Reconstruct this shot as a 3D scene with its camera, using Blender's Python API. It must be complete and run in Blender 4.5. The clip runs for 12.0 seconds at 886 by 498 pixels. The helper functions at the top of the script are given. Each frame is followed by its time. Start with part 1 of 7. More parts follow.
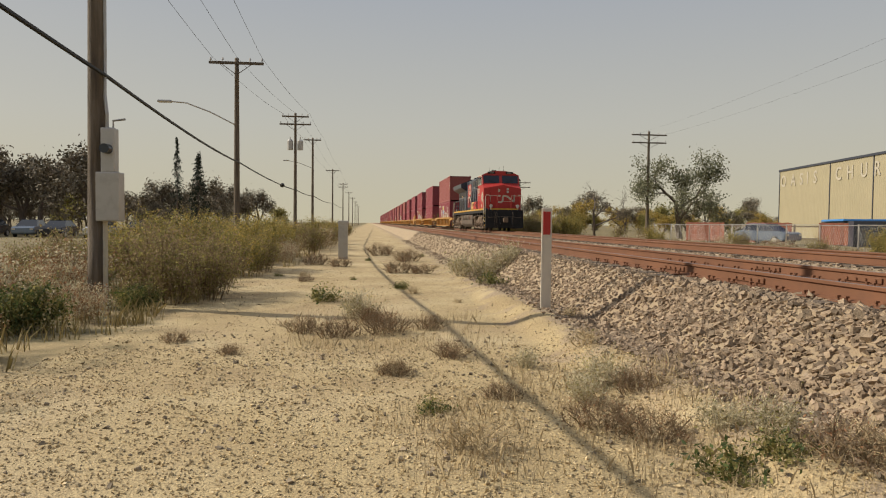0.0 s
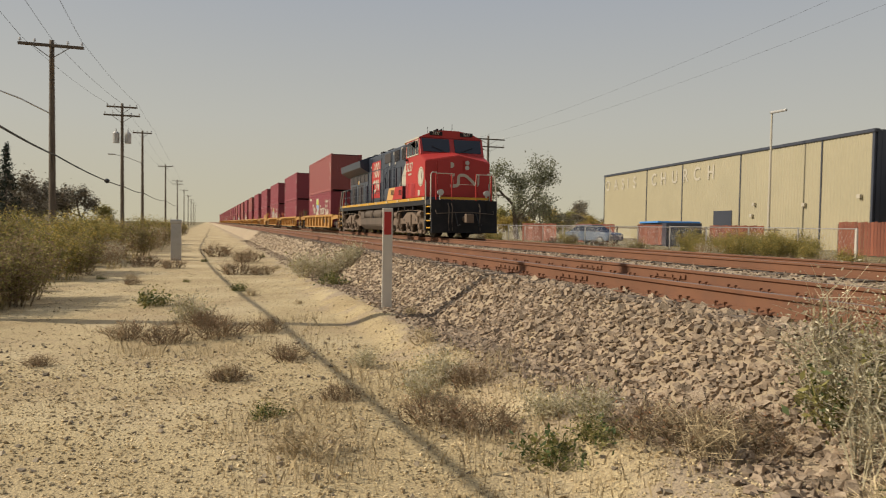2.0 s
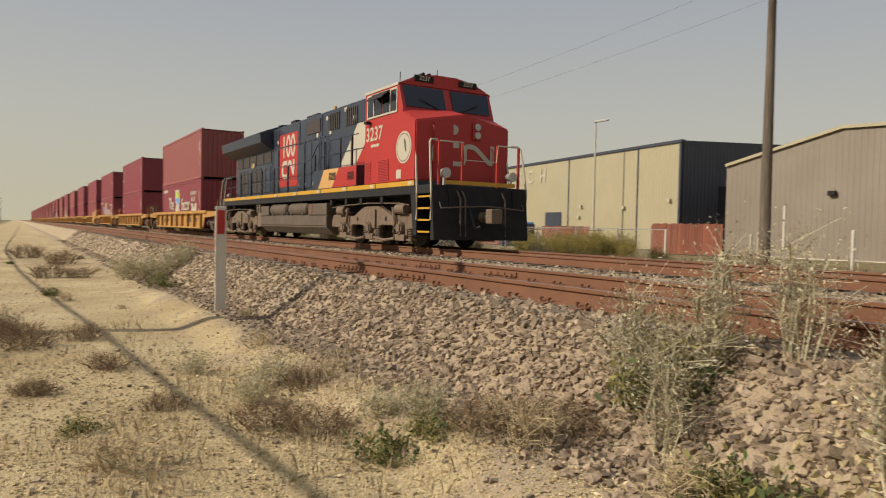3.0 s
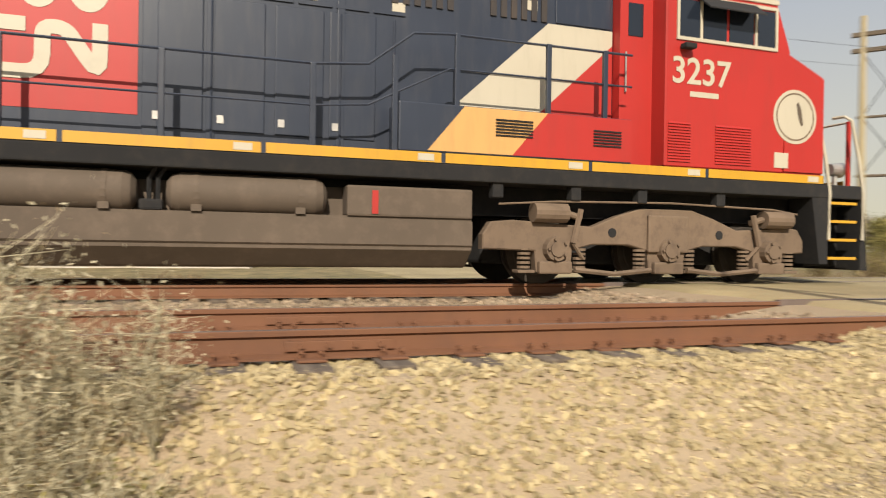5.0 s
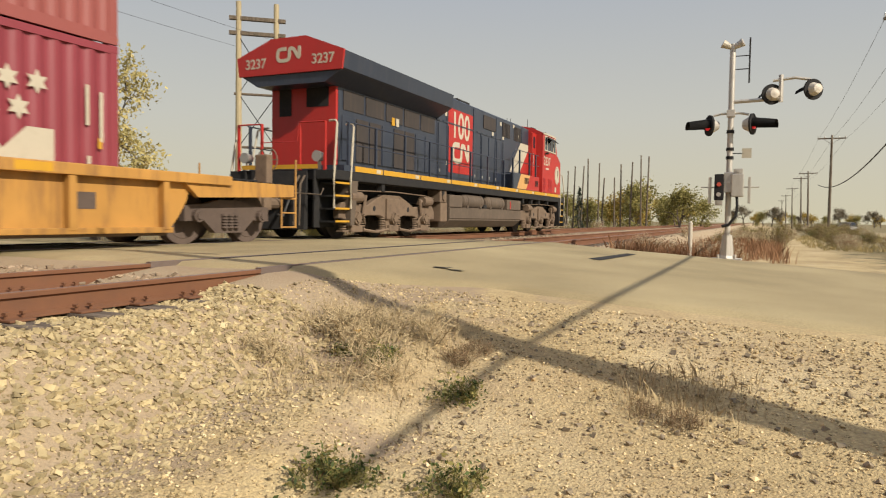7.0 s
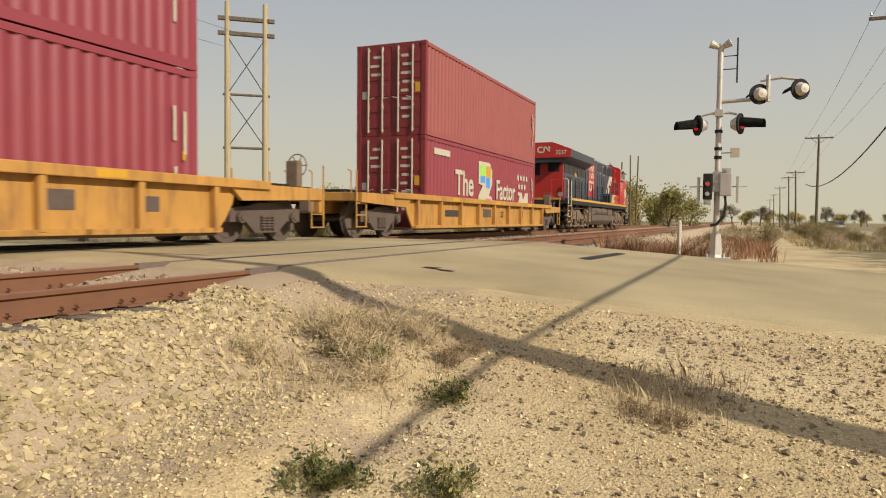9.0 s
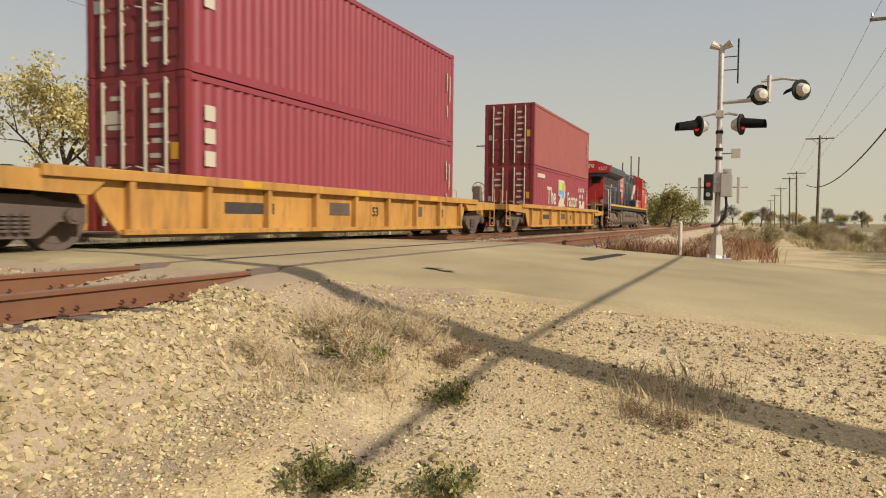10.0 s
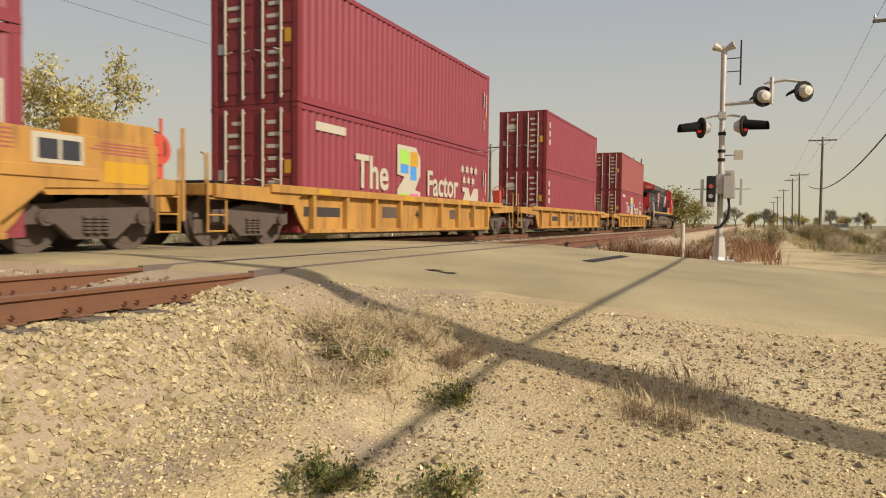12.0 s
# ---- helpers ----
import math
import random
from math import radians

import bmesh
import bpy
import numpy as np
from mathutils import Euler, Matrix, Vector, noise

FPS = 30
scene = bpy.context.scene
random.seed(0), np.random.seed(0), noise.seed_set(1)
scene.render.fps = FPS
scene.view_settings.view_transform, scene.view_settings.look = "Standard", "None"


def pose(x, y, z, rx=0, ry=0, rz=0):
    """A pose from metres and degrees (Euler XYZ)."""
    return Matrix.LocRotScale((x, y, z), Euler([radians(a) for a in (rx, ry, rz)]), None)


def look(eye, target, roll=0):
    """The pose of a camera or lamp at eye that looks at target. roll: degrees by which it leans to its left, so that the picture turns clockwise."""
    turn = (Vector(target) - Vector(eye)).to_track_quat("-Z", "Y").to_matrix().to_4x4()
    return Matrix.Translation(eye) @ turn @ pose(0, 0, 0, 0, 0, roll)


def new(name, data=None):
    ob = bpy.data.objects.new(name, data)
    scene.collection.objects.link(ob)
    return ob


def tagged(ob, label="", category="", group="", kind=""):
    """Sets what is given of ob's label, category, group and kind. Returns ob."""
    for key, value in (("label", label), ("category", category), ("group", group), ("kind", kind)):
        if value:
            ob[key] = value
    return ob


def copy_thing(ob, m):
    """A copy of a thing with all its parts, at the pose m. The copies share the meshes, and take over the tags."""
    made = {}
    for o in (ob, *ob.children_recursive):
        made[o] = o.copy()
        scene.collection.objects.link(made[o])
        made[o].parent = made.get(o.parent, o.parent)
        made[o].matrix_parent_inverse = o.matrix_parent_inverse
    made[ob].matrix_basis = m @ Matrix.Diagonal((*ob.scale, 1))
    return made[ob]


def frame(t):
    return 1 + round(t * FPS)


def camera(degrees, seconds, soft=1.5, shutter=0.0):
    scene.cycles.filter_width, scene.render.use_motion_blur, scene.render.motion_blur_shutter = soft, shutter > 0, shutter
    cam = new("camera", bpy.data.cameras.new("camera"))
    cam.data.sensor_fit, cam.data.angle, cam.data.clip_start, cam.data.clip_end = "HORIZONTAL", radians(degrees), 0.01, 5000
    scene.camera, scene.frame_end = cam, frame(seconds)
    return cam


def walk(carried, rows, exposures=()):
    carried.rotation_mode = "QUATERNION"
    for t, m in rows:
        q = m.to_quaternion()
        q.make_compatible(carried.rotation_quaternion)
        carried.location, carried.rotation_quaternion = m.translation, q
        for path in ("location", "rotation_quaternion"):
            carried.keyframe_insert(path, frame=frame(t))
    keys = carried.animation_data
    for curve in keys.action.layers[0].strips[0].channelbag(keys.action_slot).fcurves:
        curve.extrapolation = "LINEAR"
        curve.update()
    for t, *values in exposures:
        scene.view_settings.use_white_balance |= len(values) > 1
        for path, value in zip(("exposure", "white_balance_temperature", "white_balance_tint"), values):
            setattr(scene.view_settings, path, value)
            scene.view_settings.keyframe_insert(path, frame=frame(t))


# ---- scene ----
cam = camera(65.2, 12.0, soft=1.1, shutter=0.2)
PATH = [
    (0.0, pose(0.033, 0.314, 1.550, 87.88, -0.63, -6.08)),
    (0.5, pose(0.042, 0.313, 1.550, 87.89, -0.68, -7.70)),
    (1.0, pose(0.060, 0.310, 1.550, 87.95, -0.74, -10.94)),
    (1.5, pose(0.079, 0.306, 1.550, 87.99, -0.83, -14.45)),
    (2.0, pose(0.102, 0.299, 1.550, 88.06, -0.91, -18.81)),
    (2.5, pose(0.130, 0.288, 1.550, 88.13, -1.02, -24.31)),
    (3.0, pose(0.166, 0.269, 1.550, 88.27, -1.15, -31.67)),
    (3.2, pose(0.185, 0.256, 1.550, 88.37, -1.13, -35.87)),
    (4.0, pose(0.270, 0.160, 1.550, 88.90, -1.10, -59.50)),
    (4.8, pose(0.313, -0.043, 1.550, 89.45, -1.05, -97.84)),
    (5.0, pose(0.300, -0.101, 1.550, 89.75, -0.88, -108.58)),
    (5.2, pose(0.275, -0.155, 1.550, 89.13, -0.70, -119.42)),
    (5.5, pose(0.243, -0.202, 1.550, 88.75, -0.95, -129.71)),
    (6.0, pose(0.186, -0.255, 1.550, 87.54, -0.93, -143.90)),
    (6.5, pose(0.157, -0.274, 1.550, 87.41, -0.96, -150.16)),
    (7.0, pose(0.130, -0.288, 1.550, 87.47, -0.78, -155.67)),
    (7.2, pose(0.125, -0.290, 1.550, 87.50, -0.87, -156.62)),
    (9.0, pose(0.126, -0.290, 1.550, 87.49, -0.59, -156.47)),
    (9.5, pose(0.126, -0.290, 1.550, 87.53, -0.58, -156.43)),
    (10.0, pose(0.126, -0.290, 1.550, 87.55, -0.59, -156.41)),
    (10.5, pose(0.127, -0.290, 1.550, 87.56, -0.59, -156.41)),
    (11.0, pose(0.127, -0.289, 1.550, 87.62, -0.59, -156.29)),
    (11.5, pose(0.127, -0.289, 1.550, 87.63, -0.59, -156.22)),
    (12.0, pose(0.127, -0.289, 1.550, 87.69, -0.59, -156.22)),
]
walk(cam, PATH, [(0, -0.05), (3.2, -0.08), (4.8, 0.3), (5.5, 0.27), (7.2, 0.14), (9.0, 0.1), (12.0, 0.06)])

# ---- world, sun ----
SUN_AZ, SUN_EL = 72.5, 34.0          # degrees to the left of +y, and above the horizon
world = bpy.data.worlds.new("sky")
scene.world = world
world.use_nodes = True
wn = world.node_tree.nodes
sky = wn.new("ShaderNodeTexSky")
sky.sky_type, sky.sun_disc = "NISHITA", False
sky.sun_elevation, sky.sun_rotation = radians(SUN_EL), radians(-SUN_AZ)
sky.air_density, sky.dust_density, sky.ozone_density = 1.0, 6.0, 0.6
haze = wn.new("ShaderNodeMix")                       # a veil of warm autumn haze over the whole sky
haze.data_type = "RGBA"
haze.inputs["Factor"].default_value = 0.9
aim = wn.new("ShaderNodeTexCoord")
rise = wn.new("ShaderNodeSeparateXYZ")
veil = wn.new("ShaderNodeValToRGB")
for e, (p, c) in zip([veil.color_ramp.elements[0], veil.color_ramp.elements[1], veil.color_ramp.elements.new(0.14), veil.color_ramp.elements.new(0.36), veil.color_ramp.elements.new(0.52)], ((0.0, (0.73, 0.67, 0.48, 1)), (1.0, (0.03, 0.06, 0.17, 1)), (0.14, (0.63, 0.62, 0.55, 1)), (0.36, (0.44, 0.48, 0.55, 1)), (0.52, (0.13, 0.18, 0.32, 1)))):
    e.position, e.color = p, c
thick = wn.new("ShaderNodeVectorMath")
thick.operation = "SCALE"
thick.inputs["Scale"].default_value = 10.0
world.node_tree.links.new(aim.outputs["Generated"], rise.inputs[0])
world.node_tree.links.new(rise.outputs[2], veil.inputs[0])
world.node_tree.links.new(veil.outputs[0], thick.inputs[0])
world.node_tree.links.new(thick.outputs[0], haze.inputs["B"])
world.node_tree.links.new(sky.outputs[0], haze.inputs["A"])
world.node_tree.links.new(haze.outputs["Result"], wn["Background"].inputs[0])
wn["Background"].inputs[1].default_value = 0.086
sun = new("sun", bpy.data.lights.new("sun", "SUN"))
sun.data.energy, sun.data.angle, sun.data.color = 5.0, radians(0.5), (1.0, 0.90, 0.75)
sdir = Vector((-math.sin(radians(SUN_AZ)) * math.cos(radians(SUN_EL)), math.cos(radians(SUN_AZ)) * math.cos(radians(SUN_EL)), math.sin(radians(SUN_EL))))
sun.matrix_world = look((-60, 25, 60), Vector((-60, 25, 60)) - sdir)

# ---- materials ----
def nodemat(name, rough=0.7, metal=0.0):
    m = bpy.data.materials.new(name)
    m.use_nodes = True
    t = m.node_tree
    b = t.nodes["Principled BSDF"]
    b.inputs["Roughness"].default_value, b.inputs["Metallic"].default_value = rough, metal
    return m, t, b


def mix_noise(t, b, cols, scale=4.0, detail=6.0, coords="Object", island=False, per_object=0.0, stretch=(1, 1, 1), second=None, bump=0.0, bump_scale=60.0):
    """Colour from a noise ramp through cols, a finer layer second=(scale, strength), and a bump."""
    n, l = t.nodes, t.links
    tc = n.new("ShaderNodeTexCoord")
    mp = n.new("ShaderNodeMapping")
    mp.inputs["Scale"].default_value = stretch
    l.new(tc.outputs[coords], mp.inputs[0])
    nz = n.new("ShaderNodeTexNoise")
    nz.inputs["Scale"].default_value, nz.inputs["Detail"].default_value = scale, detail
    l.new(mp.outputs[0], nz.inputs[0])
    r = n.new("ShaderNodeValToRGB")
    e = r.color_ramp.elements
    while len(e) < len(cols):
        e.new(0.5)
    for i, c in enumerate(cols):
        e[i].position = 0.3 + 0.4 * i / max(1, len(cols) - 1)
        e[i].color = (*c, 1)
    l.new(nz.outputs[0], r.inputs[0])
    out = r.outputs[0]
    if second:
        nz2 = n.new("ShaderNodeTexNoise")
        nz2.inputs["Scale"].default_value, nz2.inputs["Detail"].default_value = second[0], 4.0
        l.new(mp.outputs[0], nz2.inputs[0])
        out = scaled(t, out, nz2.outputs[0], second[1])
    if island:
        g = n.new("ShaderNodeNewGeometry")
        out = scaled(t, out, g.outputs["Random Per Island"], island)
    if per_object:
        oi = n.new("ShaderNodeObjectInfo")
        out = scaled(t, out, oi.outputs["Random"], per_object)
    l.new(out, b.inputs["Base Color"])
    if bump:
        nb = n.new("ShaderNodeTexNoise")
        nb.inputs["Scale"].default_value, nb.inputs["Detail"].default_value = bump_scale, 5.0
        l.new(mp.outputs[0], nb.inputs[0])
        bp = n.new("ShaderNodeBump")
        bp.inputs["Strength"].default_value, bp.inputs["Distance"].default_value = bump, 0.02
        l.new(nb.outputs[0], bp.inputs["Height"])
        l.new(bp.outputs[0], b.inputs["Normal"])
    return mp


def scaled(t, colour, value, amount):
    """colour times 1 +- amount by a 0..1 value."""
    mr = t.nodes.new("ShaderNodeMapRange")
    mr.inputs["To Min"].default_value, mr.inputs["To Max"].default_value = 1 - amount, 1 + amount
    t.links.new(value, mr.inputs["Value"])
    mx = t.nodes.new("ShaderNodeVectorMath")
    mx.operation = "SCALE"
    t.links.new(colour, mx.inputs[0])
    t.links.new(mr.outputs[0], mx.inputs["Scale"])
    return mx.outputs[0]


def simple(name, cols, rough=0.7, metal=0.0, scale=4.0, **kw):
    m, t, b = nodemat(name, rough, metal)
    mix_noise(t, b, cols, scale, **kw)
    return m


def shade(c, k):
    return tuple(v * k for v in c)


def worn(name, c, rough=0.5, metal=0.0, amount=0.16, scale=1.2, grime=(0.12, 0.08, 0.05), grime_amount=0.35, bump=0.05, streaks=True):
    """Paint with large fading, vertical streaks of grime and fine grain."""
    m, t, b = nodemat(name, rough, metal)
    n, l = t.nodes, t.links
    tc = n.new("ShaderNodeTexCoord")
    mp = n.new("ShaderNodeMapping")
    mp.inputs["Scale"].default_value = (1, 1, 0.18) if streaks else (1, 1, 1)
    l.new(tc.outputs["Object"], mp.inputs[0])
    nz = n.new("ShaderNodeTexNoise")
    nz.inputs["Scale"].default_value, nz.inputs["Detail"].default_value, nz.inputs["Roughness"].default_value = 5.0, 8.0, 0.65
    l.new(mp.outputs[0], nz.inputs[0])
    rp = n.new("ShaderNodeValToRGB")
    rp.color_ramp.elements[0].position, rp.color_ramp.elements[1].position = 0.48, 0.78
    l.new(nz.outputs[0], rp.inputs[0])
    ml = n.new("ShaderNodeMath")
    ml.operation = "MULTIPLY"
    ml.inputs[1].default_value = grime_amount
    l.new(rp.outputs[0], ml.inputs[0])
    mx = n.new("ShaderNodeMix")
    mx.data_type = "RGBA"
    mx.inputs["A"].default_value, mx.inputs["B"].default_value = (*c, 1), (*grime, 1)
    l.new(ml.outputs[0], mx.inputs["Factor"])
    n2 = n.new("ShaderNodeTexNoise")
    n2.inputs["Scale"].default_value, n2.inputs["Detail"].default_value = scale, 6.0
    l.new(tc.outputs["Object"], n2.inputs[0])
    out = scaled(t, mx.outputs["Result"], n2.outputs[0], amount)
    l.new(out, b.inputs["Base Color"])
    if bump:
        bp = n.new("ShaderNodeBump")
        bp.inputs["Strength"].default_value, bp.inputs["Distance"].default_value = bump, 0.02
        l.new(nz.outputs[0], bp.inputs["Height"])
        l.new(bp.outputs[0], b.inputs["Normal"])
    return m


M_BALLAST = simple("ballast_stone", [(0.174, 0.125, 0.079), (0.261, 0.193, 0.129), (0.333, 0.257, 0.178)], 0.9, scale=9, island=0.4, bump=0.5, bump_scale=30)
M_BALLAST2 = simple("ballast_stone_loose", [(0.189, 0.138, 0.086), (0.292, 0.219, 0.146), (0.361, 0.284, 0.198)], 0.9, scale=9, per_object=0.35, bump=0.5, bump_scale=30)
M_CLOD = simple("dark_clod", [(0.16, 0.125, 0.085), (0.3, 0.24, 0.16)], 0.9, scale=9, island=0.4)
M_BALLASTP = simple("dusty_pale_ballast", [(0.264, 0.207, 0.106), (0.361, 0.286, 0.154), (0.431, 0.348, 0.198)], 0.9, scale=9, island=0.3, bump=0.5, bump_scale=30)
M_PEBBLE = simple("pale_pebble", [(0.279, 0.207, 0.110), (0.427, 0.333, 0.184), (0.549, 0.450, 0.284)], 0.9, scale=9, island=0.6)
M_ASPHALT = simple("old_asphalt", [(0.220, 0.175, 0.091), (0.304, 0.243, 0.131), (0.365, 0.296, 0.163)], 0.85, scale=0.45, second=(70, 0.4), bump=0.35, bump_scale=140)
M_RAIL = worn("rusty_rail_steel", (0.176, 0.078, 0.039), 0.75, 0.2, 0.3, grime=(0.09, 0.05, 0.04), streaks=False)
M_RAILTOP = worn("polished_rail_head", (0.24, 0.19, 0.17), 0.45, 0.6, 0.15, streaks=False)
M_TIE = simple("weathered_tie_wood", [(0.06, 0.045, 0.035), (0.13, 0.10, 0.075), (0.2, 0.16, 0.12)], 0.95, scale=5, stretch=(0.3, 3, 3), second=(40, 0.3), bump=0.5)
M_POLE = simple("weathered_pole_wood", [(0.072, 0.054, 0.040), (0.122, 0.094, 0.065), (0.173, 0.137, 0.101)], 0.9, scale=6, stretch=(3, 3, 0.2), second=(50, 0.3), bump=0.6)
M_BLACK = worn("black_loco_paint", (0.023, 0.030, 0.048), 0.35, 0.0, 0.25, grime=(0.09, 0.085, 0.085), grime_amount=0.3)
M_RED = worn("red_loco_paint", (0.369, 0.019, 0.014), 0.5, 0.0, 0.10, grime=(0.2, 0.03, 0.02), grime_amount=0.25)
M_WHITE = worn("white_paint", (0.451, 0.405, 0.313), 0.5, 0.0, 0.06, grime_amount=0.15)
M_YELLOW = worn("yellow_stripe_paint", (0.498, 0.266, 0.017), 0.5, 0.0, 0.12, grime_amount=0.25)
M_TAN = worn("tan_stripe_paint", (0.54, 0.30, 0.10), 0.5, 0.0, 0.08, grime_amount=0.2)
M_UNDER = worn("dusty_underframe", (0.095, 0.071, 0.051), 0.85, 0.0, 0.25, grime=(0.15, 0.11, 0.08), grime_amount=0.6, streaks=False)
# locomotive wheel steel: the shade under the frame is put into its colour
M_UNDER2 = worn("shaded_wheel_steel", (0.035, 0.028, 0.022), 0.7, 0.2, 0.25, grime=(0.1, 0.07, 0.05), grime_amount=0.5, streaks=False)
M_DUSK = worn("dark_dusty_screen", (0.035, 0.029, 0.027), 0.8, 0.0, 0.3)
M_DARK = worn("dark_steel", (0.012, 0.0115, 0.012), 0.95, 0.0, 0.3, grime=(0.05, 0.04, 0.03), streaks=False)
M_TRUCK = worn("truck_cast_steel", (0.153, 0.106, 0.070), 0.85, 0.0, 0.3, grime=(0.06, 0.04, 0.03), grime_amount=0.6, streaks=False)
M_CAR = worn("well_car_yellow", (0.400, 0.204, 0.044), 0.65, 0.0, 0.32, grime=(0.11, 0.05, 0.028), grime_amount=0.85)
M_BOX = worn("container_red", (0.218, 0.034, 0.047), 0.55, 0.0, 0.12, grime=(0.16, 0.02, 0.018), grime_amount=0.3)
M_BOX2 = worn("container_oxide", (0.248, 0.066, 0.058), 0.6, 0.0, 0.12, grime=(0.2, 0.045, 0.03), grime_amount=0.3)
# container red darkened for the less lit door end and its corner posts
M_BOXD = worn("container_red_shaded_end", (0.17, 0.018, 0.02), 0.55, 0.0, 0.15, grime=(0.07, 0.02, 0.02), grime_amount=0.4)
M_CARTRUCK = worn("car_truck_steel", (0.095, 0.068, 0.054), 0.85, 0.0, 0.3, grime=(0.05, 0.035, 0.03), grime_amount=0.6, streaks=False)
M_CHROME = worn("galvanised_steel", (0.45, 0.43, 0.40), 0.45, 0.7, 0.15, grime_amount=0.25, streaks=False)
M_ALU = worn("aluminium_mast", (0.50, 0.47, 0.42), 0.5, 0.5, 0.15, grime_amount=0.35)
M_CABLE = simple("black_cable", [(0.012, 0.012, 0.012), (0.02, 0.02, 0.02)], 0.6)


def plain_mat(name, c, rough=0.5, metal=0.0, emit=0.0):
    m, t, b = nodemat(name, rough, metal)
    mix_noise(t, b, [shade(c, 0.92), c], 3.0)
    if emit:
        b.inputs["Emission Color"].default_value, b.inputs["Emission Strength"].default_value = (*c, 1), emit
    return m


M_GLASS = plain_mat("dark_cab_glass", (0.015, 0.02, 0.03), 0.08)
M_LAMP = plain_mat("signal_red_lens", (0.55, 0.02, 0.02), 0.3, 0, 0.6)
M_SHRUB = simple("grey_green_leaf", [(0.138, 0.138, 0.052), (0.265, 0.236, 0.075), (0.414, 0.345, 0.127)], 0.85, scale=2, island=0.4)
M_GREEN = simple("green_leaf", [(0.045, 0.065, 0.025), (0.08, 0.11, 0.03), (0.13, 0.15, 0.05)], 0.8, scale=2, island=0.4)
M_GOLD = simple("autumn_leaf", [(0.22, 0.175, 0.04), (0.40, 0.29, 0.07), (0.54, 0.40, 0.13)], 0.8, scale=2, island=0.4)
M_DRY = simple("dry_weed", [(0.170, 0.115, 0.068), (0.281, 0.204, 0.119), (0.365, 0.281, 0.170)], 0.9, scale=3, island=0.35)
M_RUST = simple("russet_weed", [(0.19, 0.095, 0.05), (0.31, 0.17, 0.09), (0.4, 0.25, 0.14)], 0.9, scale=3, island=0.35)
M_PALEGOLD = simple("pale_yellow_leaf", [(0.34, 0.30, 0.12), (0.52, 0.44, 0.18), (0.68, 0.56, 0.28)], 0.8, scale=2, island=0.35)
M_POPLAR = simple("silvery_poplar_leaf", [(0.12, 0.13, 0.07), (0.2, 0.2, 0.12), (0.3, 0.29, 0.19)], 0.8, scale=2, island=0.4)
M_SAGE = simple("pale_sage_weed", [(0.36, 0.32, 0.21), (0.58, 0.52, 0.36), (0.74, 0.68, 0.49)], 0.9, scale=3, island=0.35)
M_BARK = simple("bark", [(0.08, 0.065, 0.05), (0.17, 0.13, 0.10)], 0.9, scale=8, stretch=(3, 3, 0.4))
M_CLAD = simple("tan_metal_cladding", [(0.344, 0.301, 0.189), (0.378, 0.327, 0.206)], 0.55, scale=0.4, second=(3, 0.06))
M_CLAD2 = simple("grey_brown_cladding", [(0.20, 0.16, 0.12), (0.23, 0.19, 0.145)], 0.6, scale=0.4, second=(3, 0.06))
M_NAVY = simple("dark_cladding", [(0.035, 0.04, 0.055), (0.045, 0.05, 0.065)], 0.5, scale=0.5)
M_PALEWOOD = simple("pale_pole_wood", [(0.32, 0.26, 0.15), (0.42, 0.35, 0.22)], 0.85, scale=6, stretch=(3, 3, 0.2))
M_PALEPOST = worn("faded_cream_plastic", (0.55, 0.50, 0.42), 0.6, 0.0, 0.08)
M_FENCE = simple("cedar_fence_board", [(0.18, 0.055, 0.03), (0.26, 0.09, 0.05)], 0.8, scale=2, stretch=(6, 6, 0.5), per_object=0.25)


def let_light_through(m, share_):
    """Thin leaves pass some light: a translucent layer of the leaf's own colour."""
    t = m.node_tree
    b = t.nodes["Principled BSDF"]
    col = b.inputs["Base Color"].links[0].from_socket
    tr = t.nodes.new("ShaderNodeBsdfTranslucent")
    t.links.new(col, tr.inputs[0])
    mx = t.nodes.new("ShaderNodeMixShader")
    mx.inputs[0].default_value = share_
    t.links.new(b.outputs[0], mx.inputs[1])
    t.links.new(tr.outputs[0], mx.inputs[2])
    t.links.new(mx.outputs[0], t.nodes["Material Output"].inputs[0])


for leaf in (M_SHRUB, M_GREEN, M_GOLD, M_DRY, M_RUST, M_SAGE, M_POPLAR, M_PALEGOLD):
    let_light_through(leaf, 0.4)

# ---- building helpers ----
def part(name, bm, material, parent=None, label="", m=None):
    """Links a bmesh as one mesh object, under a thing or a part."""
    me = bpy.data.meshes.new(name)
    bm.normal_update()
    bm.to_mesh(me)
    bm.free()
    for mat in material if isinstance(material, (list, tuple)) else [material]:
        me.materials.append(mat)
    ob = new(name, me)
    if parent is not None:
        ob.parent = parent
    if m is not None:
        ob.matrix_basis = m
    if label:
        ob["label"] = label
    return ob


def share(name, mesh, parent, m):
    ob = new(name, mesh)
    if parent is not None:
        ob.parent = parent
    ob.matrix_basis = m
    return ob


def thing(name, m, label, category, group="", kind=""):
    ob = new(name)
    ob.empty_display_size = 0.1
    ob.matrix_basis = m
    return tagged(ob, label, category, group, kind)


def box(bm, x0, y0, z0, x1, y1, z1, bev=0.0, mat=0):
    r = bmesh.ops.create_cube(bm, size=1, matrix=Matrix.Translation(((x0 + x1) / 2, (y0 + y1) / 2, (z0 + z1) / 2)) @ Matrix.Diagonal((abs(x1 - x0), abs(y1 - y0), abs(z1 - z0), 1)))
    vs = r["verts"]
    fs = {f for v in vs for f in v.link_faces}
    for f in fs:
        f.material_index = mat
    if bev:
        es = list({e for v in vs for e in v.link_edges})
        bmesh.ops.bevel(bm, geom=es, offset=bev, segments=2, profile=0.6, affect="EDGES")
    return bm


